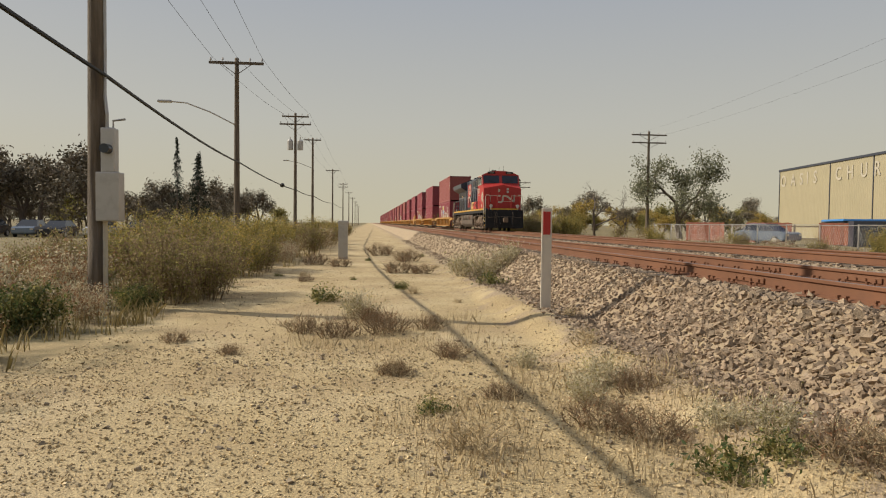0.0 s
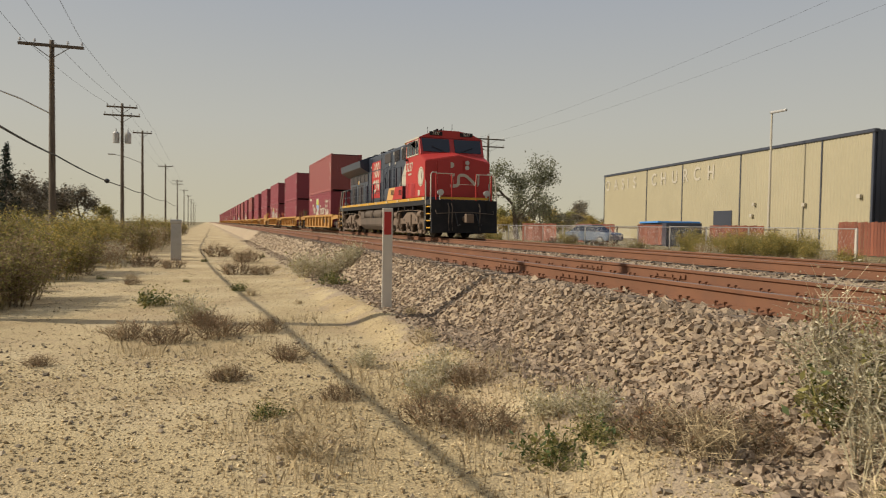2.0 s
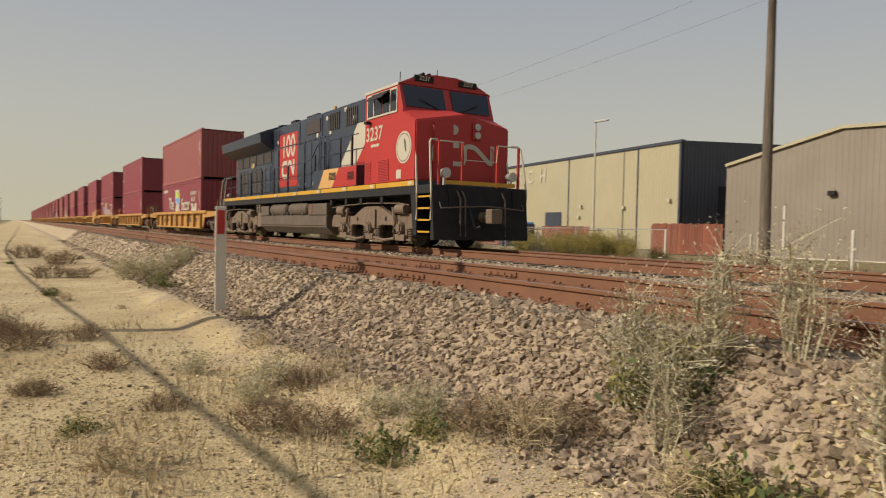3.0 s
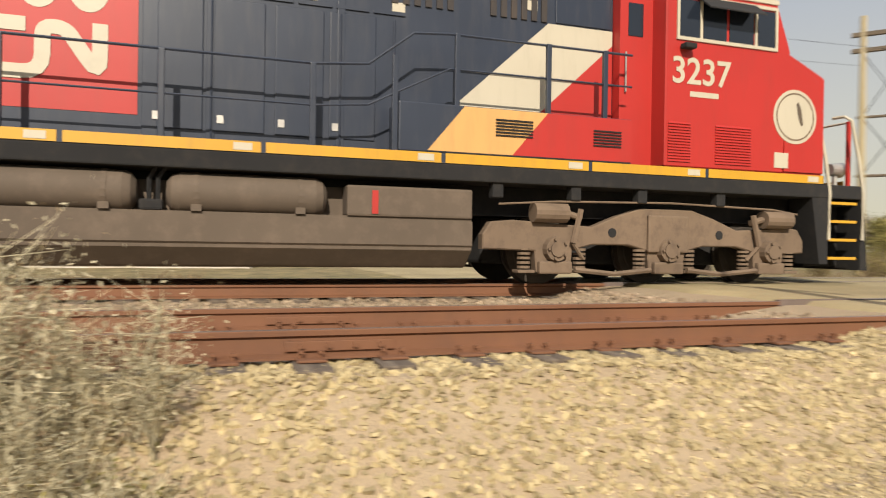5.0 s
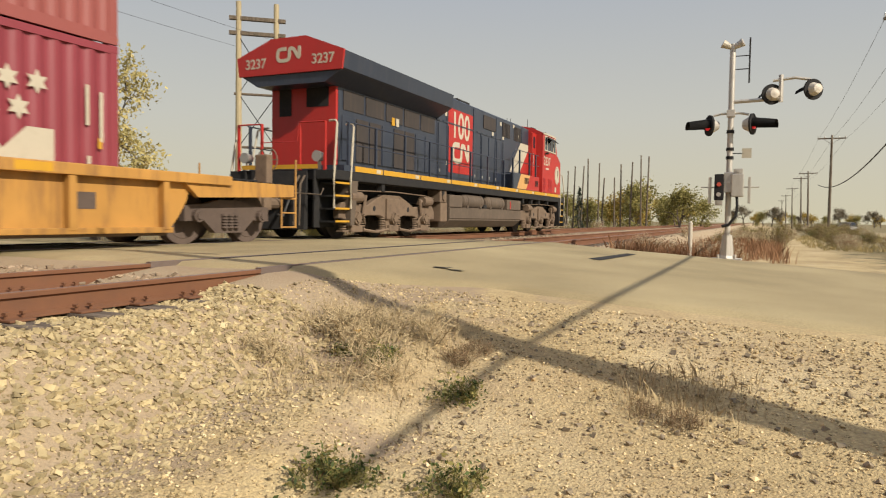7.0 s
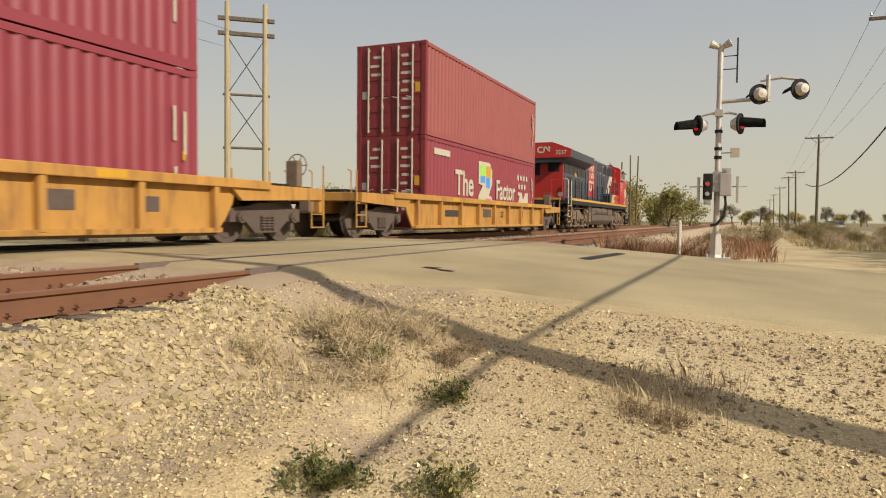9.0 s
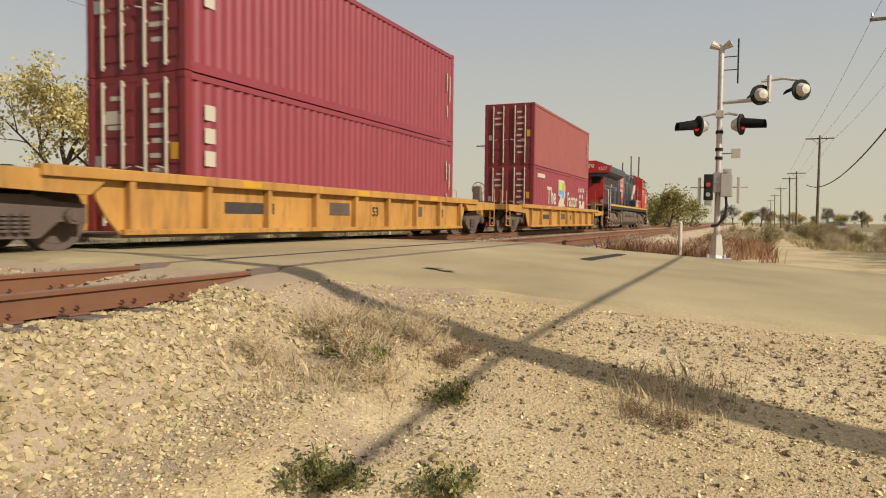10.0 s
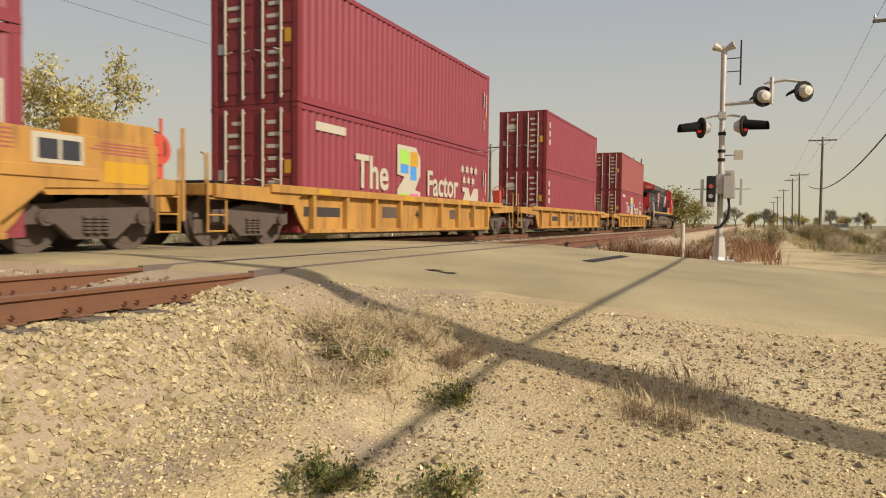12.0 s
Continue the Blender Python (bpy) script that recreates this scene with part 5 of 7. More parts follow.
def utility_pole(x, y, h, label, arms=((0.3, 1.2),), r=0.15, lean=0.0, extras=None):
    """A tapered wooden pole; arms are (drop from the top, half length)."""
    z0 = ground_z(x, y) - 0.1
    p = thing("utility_pole", pose(x, y, z0, 0, lean, 0), label, "utility pole", "utility poles")
    bm = B()
    n = 8
    for k in range(n):
        rod(bm, (0, 0, h * k / n), (0, 0, h * (k + 1) / n), r * (1 - 0.4 * k / n), r * (1 - 0.4 * (k + 1) / n), seg=12, caps=k in (0, n - 1))
    bmesh.ops.remove_doubles(bm, verts=bm.verts[:], dist=0.001)
    for f in bm.faces:
        f.smooth = len(f.verts) == 4
    part("shaft", bm, M_POLE, p)
    for drop, half in arms:
        bm = B()
        z = h - drop
        box(bm, -half, -0.16, z - 0.06, half, -0.05, z + 0.06, 0.01)
        a = part("crossarm", bm, M_POLE, p)
        for q in (-1, 1):
            bm = B()
            rod(bm, (q * half * 0.55, -0.1, z - 0.05), (0, -0.1, z - 0.55), 0.018, seg=5)
            part("brace", bm, M_POLE, p)
        for q in (-0.94, -0.5, 0.5, 0.94):
            bm = B()
            rod(bm, (q * half, -0.1, z + 0.05), (q * half, -0.1, z + 0.16), 0.02, seg=6)
            rod(bm, (q * half, -0.1, z + 0.13), (q * half, -0.1, z + 0.24), 0.055, 0.035, seg=8)
            part("insulator", bm, M_CHROME, a, "grey insulator")
    if extras:
        extras(p, h)
    return p


def street_arm(p, h):
    bm = B()
    z = 6.2
    tube(bm, [(-0.1, 0, z), (-1.2, 0, z + 0.55), (-2.3, 0, z + 0.95), (-3.0, 0, z + 1.0)], 0.035)
    part("lamp_arm", bm, M_CHROME, p)
    bm = B()
    box(bm, -3.6, -0.12, z + 0.94, -2.95, 0.12, z + 1.06, 0.05)
    part("lamp_head", bm, M_CHROME, p, "flat street lamp head")


def transformers(p, h):
    for q in (-0.42, 0.42):
        bm = B()
        rod(bm, (q, -0.1, h - 3.1), (q, -0.1, h - 2.35), 0.24, seg=16)
        rod(bm, (q, -0.1, h - 2.35), (q, -0.1, h - 2.22), 0.24, 0.12, seg=16)
        rod(bm, (q, -0.1, h - 2.22), (q, -0.1, h - 2.0), 0.04, seg=8)
        part("transformer", bm, M_CHROME, p, "grey can transformer")


def lamp_low(p, h):
    bm = B()
    tube(bm, [(-0.1, 0, 7.6), (-1.4, 0, 8.1), (-2.6, 0, 8.35)], 0.035)
    box(bm, -3.2, -0.12, 8.3, -2.55, 0.12, 8.42, 0.04)
    part("lamp_arm", bm, M_CHROME, p)


WOOD = "weathered grey-brown wooden utility pole with crossarm beside the road"
ROW = [(34.0, 9.3, ((0.25, 1.25),), street_arm), (60.0, 10.8, ((0.3, 1.1), (0.95, 1.3)), transformers), (78.0, 10.9, ((0.25, 0.9),), lamp_low), (120.0, 10.7, ((0.3, 1.1),), None), (167.0, 11.0, ((0.3, 1.1), (1.0, 1.1)), None), (215.0, 11.0, ((0.3, 1.1),), None), (262.0, 11.0, ((0.3, 1.1),), None), (310.0, 11.0, ((0.3, 1.1),), None), (360.0, 11.0, ((0.3, 1.1),), None), (410.0, 11.0, ((0.3, 1.1),), None)]
for y, h, arms, ex in ROW:
    utility_pole(POLE_X, y, h, WOOD, arms, 0.16, 0.0, ex)
BACK = [(-4.8, -3.5, 10.4), (-5.3, -31.9, 9.6), (-6.1, -75.0, 9.7), (-6.6, -112.0, 8.8), (-6.9, -135.0, 9.4), (-7.2, -175.0, 9.4), (-7.5, -220.0, 9.4), (-8.0, -270.0, 9.4)]
for x, y, h in BACK:
    utility_pole(x, y, h, WOOD, ((0.3, 1.2),), 0.2 if y > -10 else 0.15, 1.5 if y < -100 else 0.0)


def service_boxes(p, h):
    bm = B()
    box(bm, 0.13, -0.22, 2.45, 0.36, 0.02, 3.22, 0.03)
    part("meter_box", bm, M_CHROME, p, "grey metal meter box")
    bm = B()
    rod(bm, (0.25, -0.22, 2.85), (0.25, -0.38, 2.85), 0.09, 0.08, seg=16)
    part("meter_dome", bm, M_GLASS, p, "glass meter dome")
    bm = B()
    box(bm, 0.06, -0.26, 1.62, 0.45, 0.02, 2.46, 0.02)
    part("switch_box", bm, M_CHROME, p, "grey metal switch box")
    bm = B()
    tube(bm, [(0.2, -0.08, 3.2), (0.2, -0.08, 3.45), (0.15, -0.04, 3.8), (0.14, 0.0, 4.5), (0.14, 0.0, h - 0.3)], 0.03)
    tube(bm, [(0.3, -0.08, 3.2), (0.3, -0.08, 3.35), (0.5, -0.08, 3.38)], 0.02)
    part("riser_conduit", bm, M_CHROME, p)
    bm = B()
    rod(bm, (0.17, -0.12, 0.05), (0.17, -0.12, 1.62), 0.04, seg=10)
    part("ground_conduit", bm, M_WHITE, p, "pale conduit down to the ground")


utility_pole(-4.66, 12.93, 9.6, "thick weathered wooden service pole carrying grey meter boxes", (), 0.17, 0.0, service_boxes)
for x, y, h in ((26.8, 65.0, 10.4), (21.85, 14.58, 10.2), (24.0, -66.1, 9.0), (24.5, 112.0, 8.5)):
    utility_pole(x, y, h, "wooden utility pole with two crossarms across the tracks", ((0.35, 1.75), (1.1, 1.7)) if y > 20 else ((0.35, 1.3),), 0.2 if y == 14.58 else 0.17)


def wire(name, a, b, sag, r, label, category="cable"):
    bm = B()
    a, b = Vector(a), Vector(b)
    n = 24
    tube(bm, [a.lerp(b, k / n) - Vector((0, 0, sag * 4 * (k / n) * (1 - k / n))) for k in range(n + 1)], r, 5)
    return tagged(part(name, bm, M_CABLE), label, category, "overhead wires")


THICK = [(-5.1, -75.0, 5.2), (-5.15, -31.9, 5.8), (-4.65, -3.5, 5.1), (-4.5, 12.93, 4.03), (-6.05, 34.0, 4.3), (-6.05, 60.0, 4.2), (-6.05, 78.0, 4.4), (-6.05, 120.0, 4.8), (-6.05, 167.0, 5.0)]
for a, b in zip(THICK, THICK[1:]):
    wire("overhead_cable", a, b, 0.006 * (b[1] - a[1]) + (0.9 if a[1] == -75.0 else 0.0), 0.035, "thick black overhead cable slung between the poles")
bm = B()
bmesh.ops.create_icosphere(bm, subdivisions=2, radius=0.2, matrix=Matrix.Translation((-6.05, 50.0, 4.1)) @ Matrix.Diagonal((0.8, 1.6, 0.8, 1)))
tagged(part("cable_splice_case", bm, M_CABLE), "black splice case hung on the overhead cable", "splice case")
line = [(-8.0, -270.0, 9.1), (-6.9, -135.0, 9.1), (-6.1, -75.0, 9.4), (-5.3, -31.9, 9.4), (-4.8, -3.5, 10.2), (-6.2, 34.0, 9.15), (-6.2, 60.0, 10.6), (-6.2, 78.0, 10.75), (-6.2, 120.0, 10.5), (-6.2, 215.0, 10.8)]
for a, b in zip(line, line[1:]):
    for dx in (-1.15, 0.0, 1.15):
        wire("power_line", (a[0] + dx, a[1], a[2] + 0.1), (b[0] + dx, b[1], b[2] + 0.1), 0.008 * abs(b[1] - a[1]), 0.008, "thin bare power line between the poles")
for dx in (-1.4, 1.4):
    wire("power_line", (26.8 + dx, 65.0, 10.3), (21.85 + dx * 0.8, 14.58, 10.0), 0.5, 0.004, "thin bare power line between the poles")
    wire("power_line", (21.85 + dx * 0.8, 14.58, 10.0), (25.5 + dx, -31.2, 11.0), 0.5, 0.008, "thin bare power line between the poles")

# H-frame of two poles
hf = thing("h_frame_pole", pose(25.45, -31.2, ground_z(25.4, -31.2) - 0.1, 0, 0, 39), "tall pale wooden two-pole frame with braces", "utility pole")
for q in (-1, 1):
    bm = B()
    rod(bm, (q * 1.0, 0, 0), (q * 1.0, 0, 12.9), 0.2, 0.14, seg=12)
    part("shaft", bm, M_PALEWOOD, hf)
for z in (11.2, 12.0):
    bm = B()
    box(bm, -1.5, -0.12, z - 0.1, 1.5, 0.12, z + 0.1, 0.01)
    part("crossarm", bm, M_POLE, hf)
for z in (5.0, 7.9):
    bm = B()
    rod(bm, (-1.25, 0, z), (1.25, 0, z), 0.07, seg=8)
    part("spreader", bm, M_POLE, hf)
for z0, z1 in ((5.0, 7.9), (7.9, 11.0)):
    for q in (-1, 1):
        bm = B()
        rod(bm, (-q * 1.0, 0.1, z0), (q * 1.0, 0.1, z1), 0.025, seg=5)
        part("brace_rod", bm, M_CABLE, hf)

# ---- the crossing signal ----
def crossing_signal():
    x, y = 0.74, -17.68
    z0 = ground_z(x, y)
    S = thing("crossing_signal", pose(x, y, z0), "grey aluminium level crossing mast with flashing light pairs", "railway signal")
    bm = B()
    rod(bm, (0, 0, 0.3), (0, 0, 5.0), 0.065, seg=18)
    part("mast", bm, M_ALU, S)
    bm = B()
    box(bm, -0.33, -0.2, -0.02, 0.33, 0.2, 0.08, 0.02)
    rod(bm, (0, 0, 0.08), (0, 0, 0.14), 0.22, 0.20, seg=8)
    rod(bm, (0, 0, 0.14), (0, 0, 0.62), 0.15, 0.11, seg=8)
    for q in (-1, 1):
        for p in (-1, 1):
            rod(bm, (q * 0.18, p * 0.14, 0.08), (q * 0.18, p * 0.14, 0.16), 0.03, seg=6)
    part("base_casting", bm, M_ALU, S)
    bm = B()
    tube(bm, [(-0.38, 0, 3.38), (-0.2, 0, 3.42), (0.2, 0, 3.42), (0.38, 0, 3.38)], 0.03)
    box(bm, -0.09, -0.09, 3.34, 0.09, 0.09, 3.5, 0.01)
    part("light_arm", bm, M_ALU, S)
    LX = []
    for px, turn in ((0.46, -62), (-0.46, 72)):
        g = new("flasher")
        g.parent = S
        g.matrix_basis = pose(px, 0, 3.16, 0, 0, turn)
        g["label"] = "red flashing light with long black visor"
        LX.append(g)
        bm = B()
        rod(bm, (0, -0.02, 0), (0, 0.02, 0), 0.24, seg=28)
        bg = part("background_disc", bm, M_DARK, g)
        bm = B()
        rod(bm, (0, 0.02, 0), (0, 0.05, 0), 0.115, seg=20)
        part("lens", bm, M_LAMP, g, "red signal lens")
        bm = B()
        rod(bm, (0, -0.02, 0), (0, -0.2, 0), 0.2, 0.1, seg=18)
        part("lamp_housing", bm, M_ALU, g)
        bm = B()
        n = 14
        prof = [(0.155 * math.cos(math.pi * (-0.15 + 1.3 * k / n)), 0.155 * math.sin(math.pi * (-0.15 + 1.3 * k / n))) for k in range(n + 1)]
        r0 = [bm.verts.new((a, 0.02, b)) for a, b in prof]
        r1 = [bm.verts.new((a * 0.85, 0.52, b * 0.8 - 0.05)) for a, b in prof]
        for k in range(n):
            bm.faces.new((r0[k], r0[k + 1], r1[k + 1], r1[k]))
        bmesh.ops.solidify(bm, geom=bm.faces[:], thickness=0.01)
        part("visor", bm, M_DARK, g)
    # upper side arm with two lights seen from behind
    bm = B()
    tube(bm, [(0, 0, 3.68), (-1.0, 0.05, 3.70), (-1.05, 0.05, 3.72)], 0.045, 8)
    tube(bm, [(-1.02, 0.05, 3.62), (-1.02, 0.05, 4.22)], 0.05, 8)
    tube(bm, [(-0.85, 0.05, 4.1), (-1.3, 0.05, 4.14), (-1.6, 0.05, 4.08)], 0.035, 6)
    part("side_arm", bm, M_ALU, S)
    for px, pz, turn in ((-0.84, 3.80, 205), (-1.66, 3.86, 215)):
        g = new("flasher")
        g.parent = S
        g.matrix_basis = pose(px, 0.05, pz, 0, 0, turn)
        g["label"] = "flashing light turned to the other approach"
        bm = B()
        rod(bm, (0, -0.02, 0), (0, 0.02, 0), 0.23, seg=28)
        part("background_disc", bm, M_DARK, g)
        bm = B()
        rod(bm, (0, -0.02, 0), (0, -0.16, 0), 0.15, 0.10, seg=18)
        rod(bm, (0, -0.16, 0), (0, -0.18, 0), 0.09, 0.02, seg=18)
        part("lamp_housing", bm, M_PALEPOST, g, "pale lamp housing")
        bm = B()
        n = 12
        prof = [(0.155 * math.cos(math.pi * k / n), 0.155 * math.sin(math.pi * k / n)) for k in range(n + 1)]
        r0 = [bm.verts.new((a, 0.02, b)) for a, b in prof]
        r1 = [bm.verts.new((a * 0.85, 0.42, b * 0.8 - 0.05)) for a, b in prof]
        for k in range(n):
            bm.faces.new((r0[k], r0[k + 1], r1[k + 1], r1[k]))
        bmesh.ops.solidify(bm, geom=bm.faces[:], thickness=0.01)
        part("visor", bm, M_DARK, g)
    # bells and antenna at the top
    for q in (-1, 1):
        bm = B()
        rod(bm, (q * 0.02, 0, 4.92), (q * 0.22, 0.05, 5.02), 0.05, 0.1, seg=12)
        part("horn", bm, M_WHITE if q > 0 else M_ALU, S, "small pale horn loudspeaker")
    bm = B()
    for z in (4.42, 4.72):
        tube(bm, [(0, 0, z), (-0.36, 0, z)], 0.012)
    tube(bm, [(-0.36, 0, 4.1), (-0.36, 0, 5.12)], 0.018)
    part("antenna", bm, M_DARK, S)
    bm = B()
    for z in (3.0, 2.6, 2.4):
        rod(bm, (0, 0, z - 0.035), (0, 0, z + 0.035), 0.085, seg=12)
    part("clamp", bm, M_DARK, S)
    part("small_sign", rect(0.2, 0.22), M_WHITE, S, "small white sign plate", on_rear(-0.36, 0.02, 2.5))
    bm = B()
    tube(bm, [(0, 0, 2.5), (-0.3, 0.02, 2.5)], 0.012)
    part("sign_bracket", bm, M_DARK, S)
    # junction boxes
    bm = B()
    box(bm, -0.32, 0.02, 1.50, -0.06, 0.26, 2.02, 0.02)
    part("junction_box", bm, M_ALU, S, "grey aluminium junction box")
    bm = B()
    box(bm, 0.10, 0.02, 1.42, 0.30, 0.24, 2.02, 0.02)
    part("junction_box", bm, M_DARK, S, "dark junction box")
    for px, pz, w, h in ((0.0, 1.6, 0.2, 0.46), (-0.2, 2.02, 0.2, 0.12), (0.2, 1.3, 0.16, 0.14)):
        bm = B()
        box(bm, px - w / 2, 0.08, pz, px + w / 2, 0.22, pz + h, 0.015)
        rod(bm, (px, 0.22, pz + h * 0.5), (px, 0.26, pz + h * 0.5), 0.03, seg=8)
        part("relay_box", bm, M_ALU if px else M_CHROME, S, "small relay box")
    for px, pz in ((0.2, 1.78), (0.2, 1.55)):
        bm = B()
        rod(bm, (px, 0.24, pz), (px, 0.27, pz), 0.05, seg=12)
        part("end_cap", bm, M_RUSTRED if pz > 1.6 else M_ALU, S, "round end cap")
    for px in (-0.44, 0.40):
        bm = B()
        box(bm, px - 0.03, 0.0, 1.35, px + 0.03, 0.2, 1.95, 0.01)
        rod(bm, (px - 0.2 * (1 if px < 0 else -1), 0.1, 1.72), (px + 0.2 * (1 if px < 0 else -1), 0.1, 1.72), 0.015, seg=6)
        part("counter_plate", bm, M_ALU, S)
    bm = B()
    tube(bm, [(-0.18, 0.14, 1.5), (-0.2, 0.16, 1.3), (-0.17, 0.16, 1.05), (-0.02, 0.12, 0.85), (0.12, 0.1, 0.82)], 0.035, 8)
    part("feed_cable", bm, M_CABLE, S)
    return S


crossing_signal()

# ---- marker post, cabinets, signs, stakes ----
mp = thing("marker_post", pose(2.95, 11.52, ground_z(2.95, 11.52) - 0.05, 0, 0, -8), "pale flat buried cable marker post with red upper panel", "marker post")
bm = B()
box(bm, -0.085, -0.025, 0, 0.085, 0.025, 1.72, 0.015)
part("post", bm, M_PALEPOST, mp)
bm = B()
box(bm, -0.06, -0.034, 1.28, 0.06, 0.034, 1.66, 0.004)
part("red_panel", bm, M_RED, mp, "red marker panel")

pd = thing("utility_pedestal", pose(-1.06, 30.0, ground_z(-1.06, 30) - 0.03), "grey metal utility pedestal on the gravel verge", "utility box")
bm = B()
box(bm, -0.2, -0.15, 0.0, 0.2, 0.15, 1.55, 0.03)
part("cabinet", bm, M_CHROME, pd)
bm = B()
box(bm, -0.22, -0.17, 1.5, 0.22, 0.17, 1.66, 0.03)
part("cap", bm, M_CHROME, pd)

wc = thing("electric_cabinet", pose(23.2, 9.3, ground_z(23, 9.2)), "tall white metal cabinet beside the grey building", "cabinet")
bm = B()
box(bm, -0.6, -1.4, 0, 0.6, 0.2, 2.55, 0.03)
part("cabinet_body", bm, M_WHITE, wc)
bm = B()
box(bm, -0.62, -1.3, 0.15, -0.6, 0.1, 2.4, 0.01)
part("cabinet_door", bm, M_WHITE, wc)

for x, y, h, c in ((22.3, 15.1, 1.3, M_WHITE), (22.6, 15.6, 1.2, M_WHITE), (22.2, 14.1, 2.2, M_PALEPOST), (21.0, 11.2, 1.4, M_PALEPOST), (20.0, 17.2, 1.3, M_PALEPOST), (17.5, -33.0, 1.6, M_PALEPOST), (1.6, -18.3, 0.95, M_PALEPOST)):
    bm = B()
    z = ground_z(x, y)
    rod(bm, (x, y, z - 0.1), (x, y, z + h), 0.05, seg=10)
    rod(bm, (x, y, z + h), (x, y, z + h + 0.04), 0.05, 0.02, seg=10)
    tagged(part("bollard", bm, c), "pale round guard post standing in dry grass", "post", "guard posts")

sg = thing("road_sign", pose(15.8, -25.85, ground_z(15.8, -25.85), 0, 0, 30), "small white rectangular sign on a wooden stake", "sign")
bm = B()
rod(bm, (0, 0, -0.1), (0, 0, 2.0), 0.05, seg=8)
part("stake", bm, M_POLE, sg)
part("sign_plate", rect(0.85, 0.55, 0.02), M_WHITE, sg, "", on_rear(0, 0.05, 1.75))
sg = thing("road_sign", pose(-8.0, 39.0, ground_z(-8, 39), 0, 25, 10), "leaning white sign plate on a post among the shrubs", "sign")
bm = B()
rod(bm, (0, 0, -0.1), (0, 0, 1.8), 0.04, seg=8)
part("stake", bm, M_POLE, sg)
part("sign_plate", rect(0.5, 0.7, 0.02), M_WHITE, sg, "", on_front(0, -0.05, 1.5))

# ---- the long tan hall with its lettering ----
def hall():
    H = thing("hall_building", pose(39.3, 32.6, 0.3, 0, 0, -9.5), "long tan metal-clad hall with white lettering, dark end wall", "building")
    L, top = 42.7, 7.65
    y = 0.0
    seams = [0.0, 4.62, 14.15, 23.66, 31.21, L]
    for a, b in zip(seams, seams[1:]):
        bm = corrugated(b - a, 0, top - 0.15, 0.0, -1, 0.04, 0.3)
        bmesh.ops.translate(bm, verts=bm.verts[:], vec=(0, a, 0))
        part("wall_bay", bm, M_CLAD, H, "tan ribbed wall bay")
    for y in seams:
        bm = B()
        box(bm, -0.02, y - 0.06, 0, 0.03, y + 0.06, top - 0.1)
        part("seam_trim", bm, M_NAVY, H)
    bm = B()
    box(bm, -0.08, -0.1, top - 0.16, 0.3, L + 0.1, top + 0.06, 0.02)
    part("eave", bm, M_NAVY, H, "dark eave trim")
    bm = B()
    for k in range(90):
        box(bm, 0.2 + 0.33 * k, -0.06, 0, 0.2 + 0.33 * k + 0.31, 0.06, top + 0.01 * k)
    box(bm, 0.0, 0.0, 0, 30, 0.15, top)
    part("end_wall", bm, M_NAVY, H, "dark blue-grey end wall")
    bm = B()
    box(bm, 3.4, -0.09, 2.3, 4.2, -0.02, 4.6)
    box(bm, 7.2, -0.09, 2.3, 8.0, -0.02, 4.6)
    part("end_window", bm, M_GLASS, H)
    bm = B()
    box(bm, 0.2, 0.1, top - 0.1, 30, L, top + 0.02)
    part("roof", bm, M_NAVY, H)
    bm = B()
    box(bm, 29.9, 0.1, 0, 30.1, L, top)
    box(bm, 0.2, L - 0.15, 0, 30, L, top)
    part("back_wall", bm, M_CLAD, H)
    for ch, y in zip("OASISCHURCH", (41.62, 39.22, 37.26, 35.85, 34.18, 29.53, 27.46, 25.13, 23.05, 20.97, 18.61)):
        lettering("sign_letter", ch, 1.75, M_WHITE, H, on_side(-0.03, y, 6.3), 0.95, "white sign letter")
    for y, z in ((6.0, 3.0), (12.2, 2.3), (11.9, 3.2), (0.8, 3.4)):
        bm = B()
        box(bm, -0.2, y, z, 0, y + 0.3, z + 0.25, 0.03)
        part("wall_lamp", bm, M_WHITE, H, "small wall light")
    bm = B()
    box(bm, -0.03, 15.2, 0, 0.0, 18.0, 2.9)
    part("door", bm, M_NAVY, H, "dark loading door")
    return H


hall()
G = thing("shed_building", pose(35.7, 12.0, 0.0), "grey-brown metal-clad shed with a low gable", "building")
bm = B()
pk = [(-14.0, 0.0), (14.3, 0.0), (14.3, 5.5), (7.6, 7.0), (-14.0, 6.2)]
prism(bm, pk, 0.05, 20, "x")
part("shell", bm, M_CLAD2, G)
bm = B()
for k in range(94):
    y = -14.0 + 0.3 * k
    zt = 7.0 - (7.6 - y) * 0.037 if y < 7.6 else 7.0 - (y - 7.6) * 0.224
    box(bm, 0.035, y + 0.004, 0.0, 0.055, y + 0.296, zt - 0.03)
part("wall_sheets", bm, M_CLAD2, G, "ribbed grey-brown wall sheets")
bm = B()
for (y0, z0), (y1, z1) in zip(pk[2:4], pk[3:5]):
    prism(bm, [(y0, z0 - 0.03), (y1, z1 - 0.03), (y1, z1 + 0.14), (y0, z0 + 0.14)], -0.12, 20.1, "x")
part("roof_edge", bm, M_CLAD, G, "pale roof edge trim")
bm = B()
box(bm, -0.2, 7.8, 3.6, 0, 8.2, 3.85, 0.03)
part("wall_lamp", bm, M_DARK, G)
bm = B()
box(bm, -0.04, -14, 0, 0.0, 14.3, 0.35)
part("foundation", bm, M_PALEPOST, G, "pale concrete base strip")

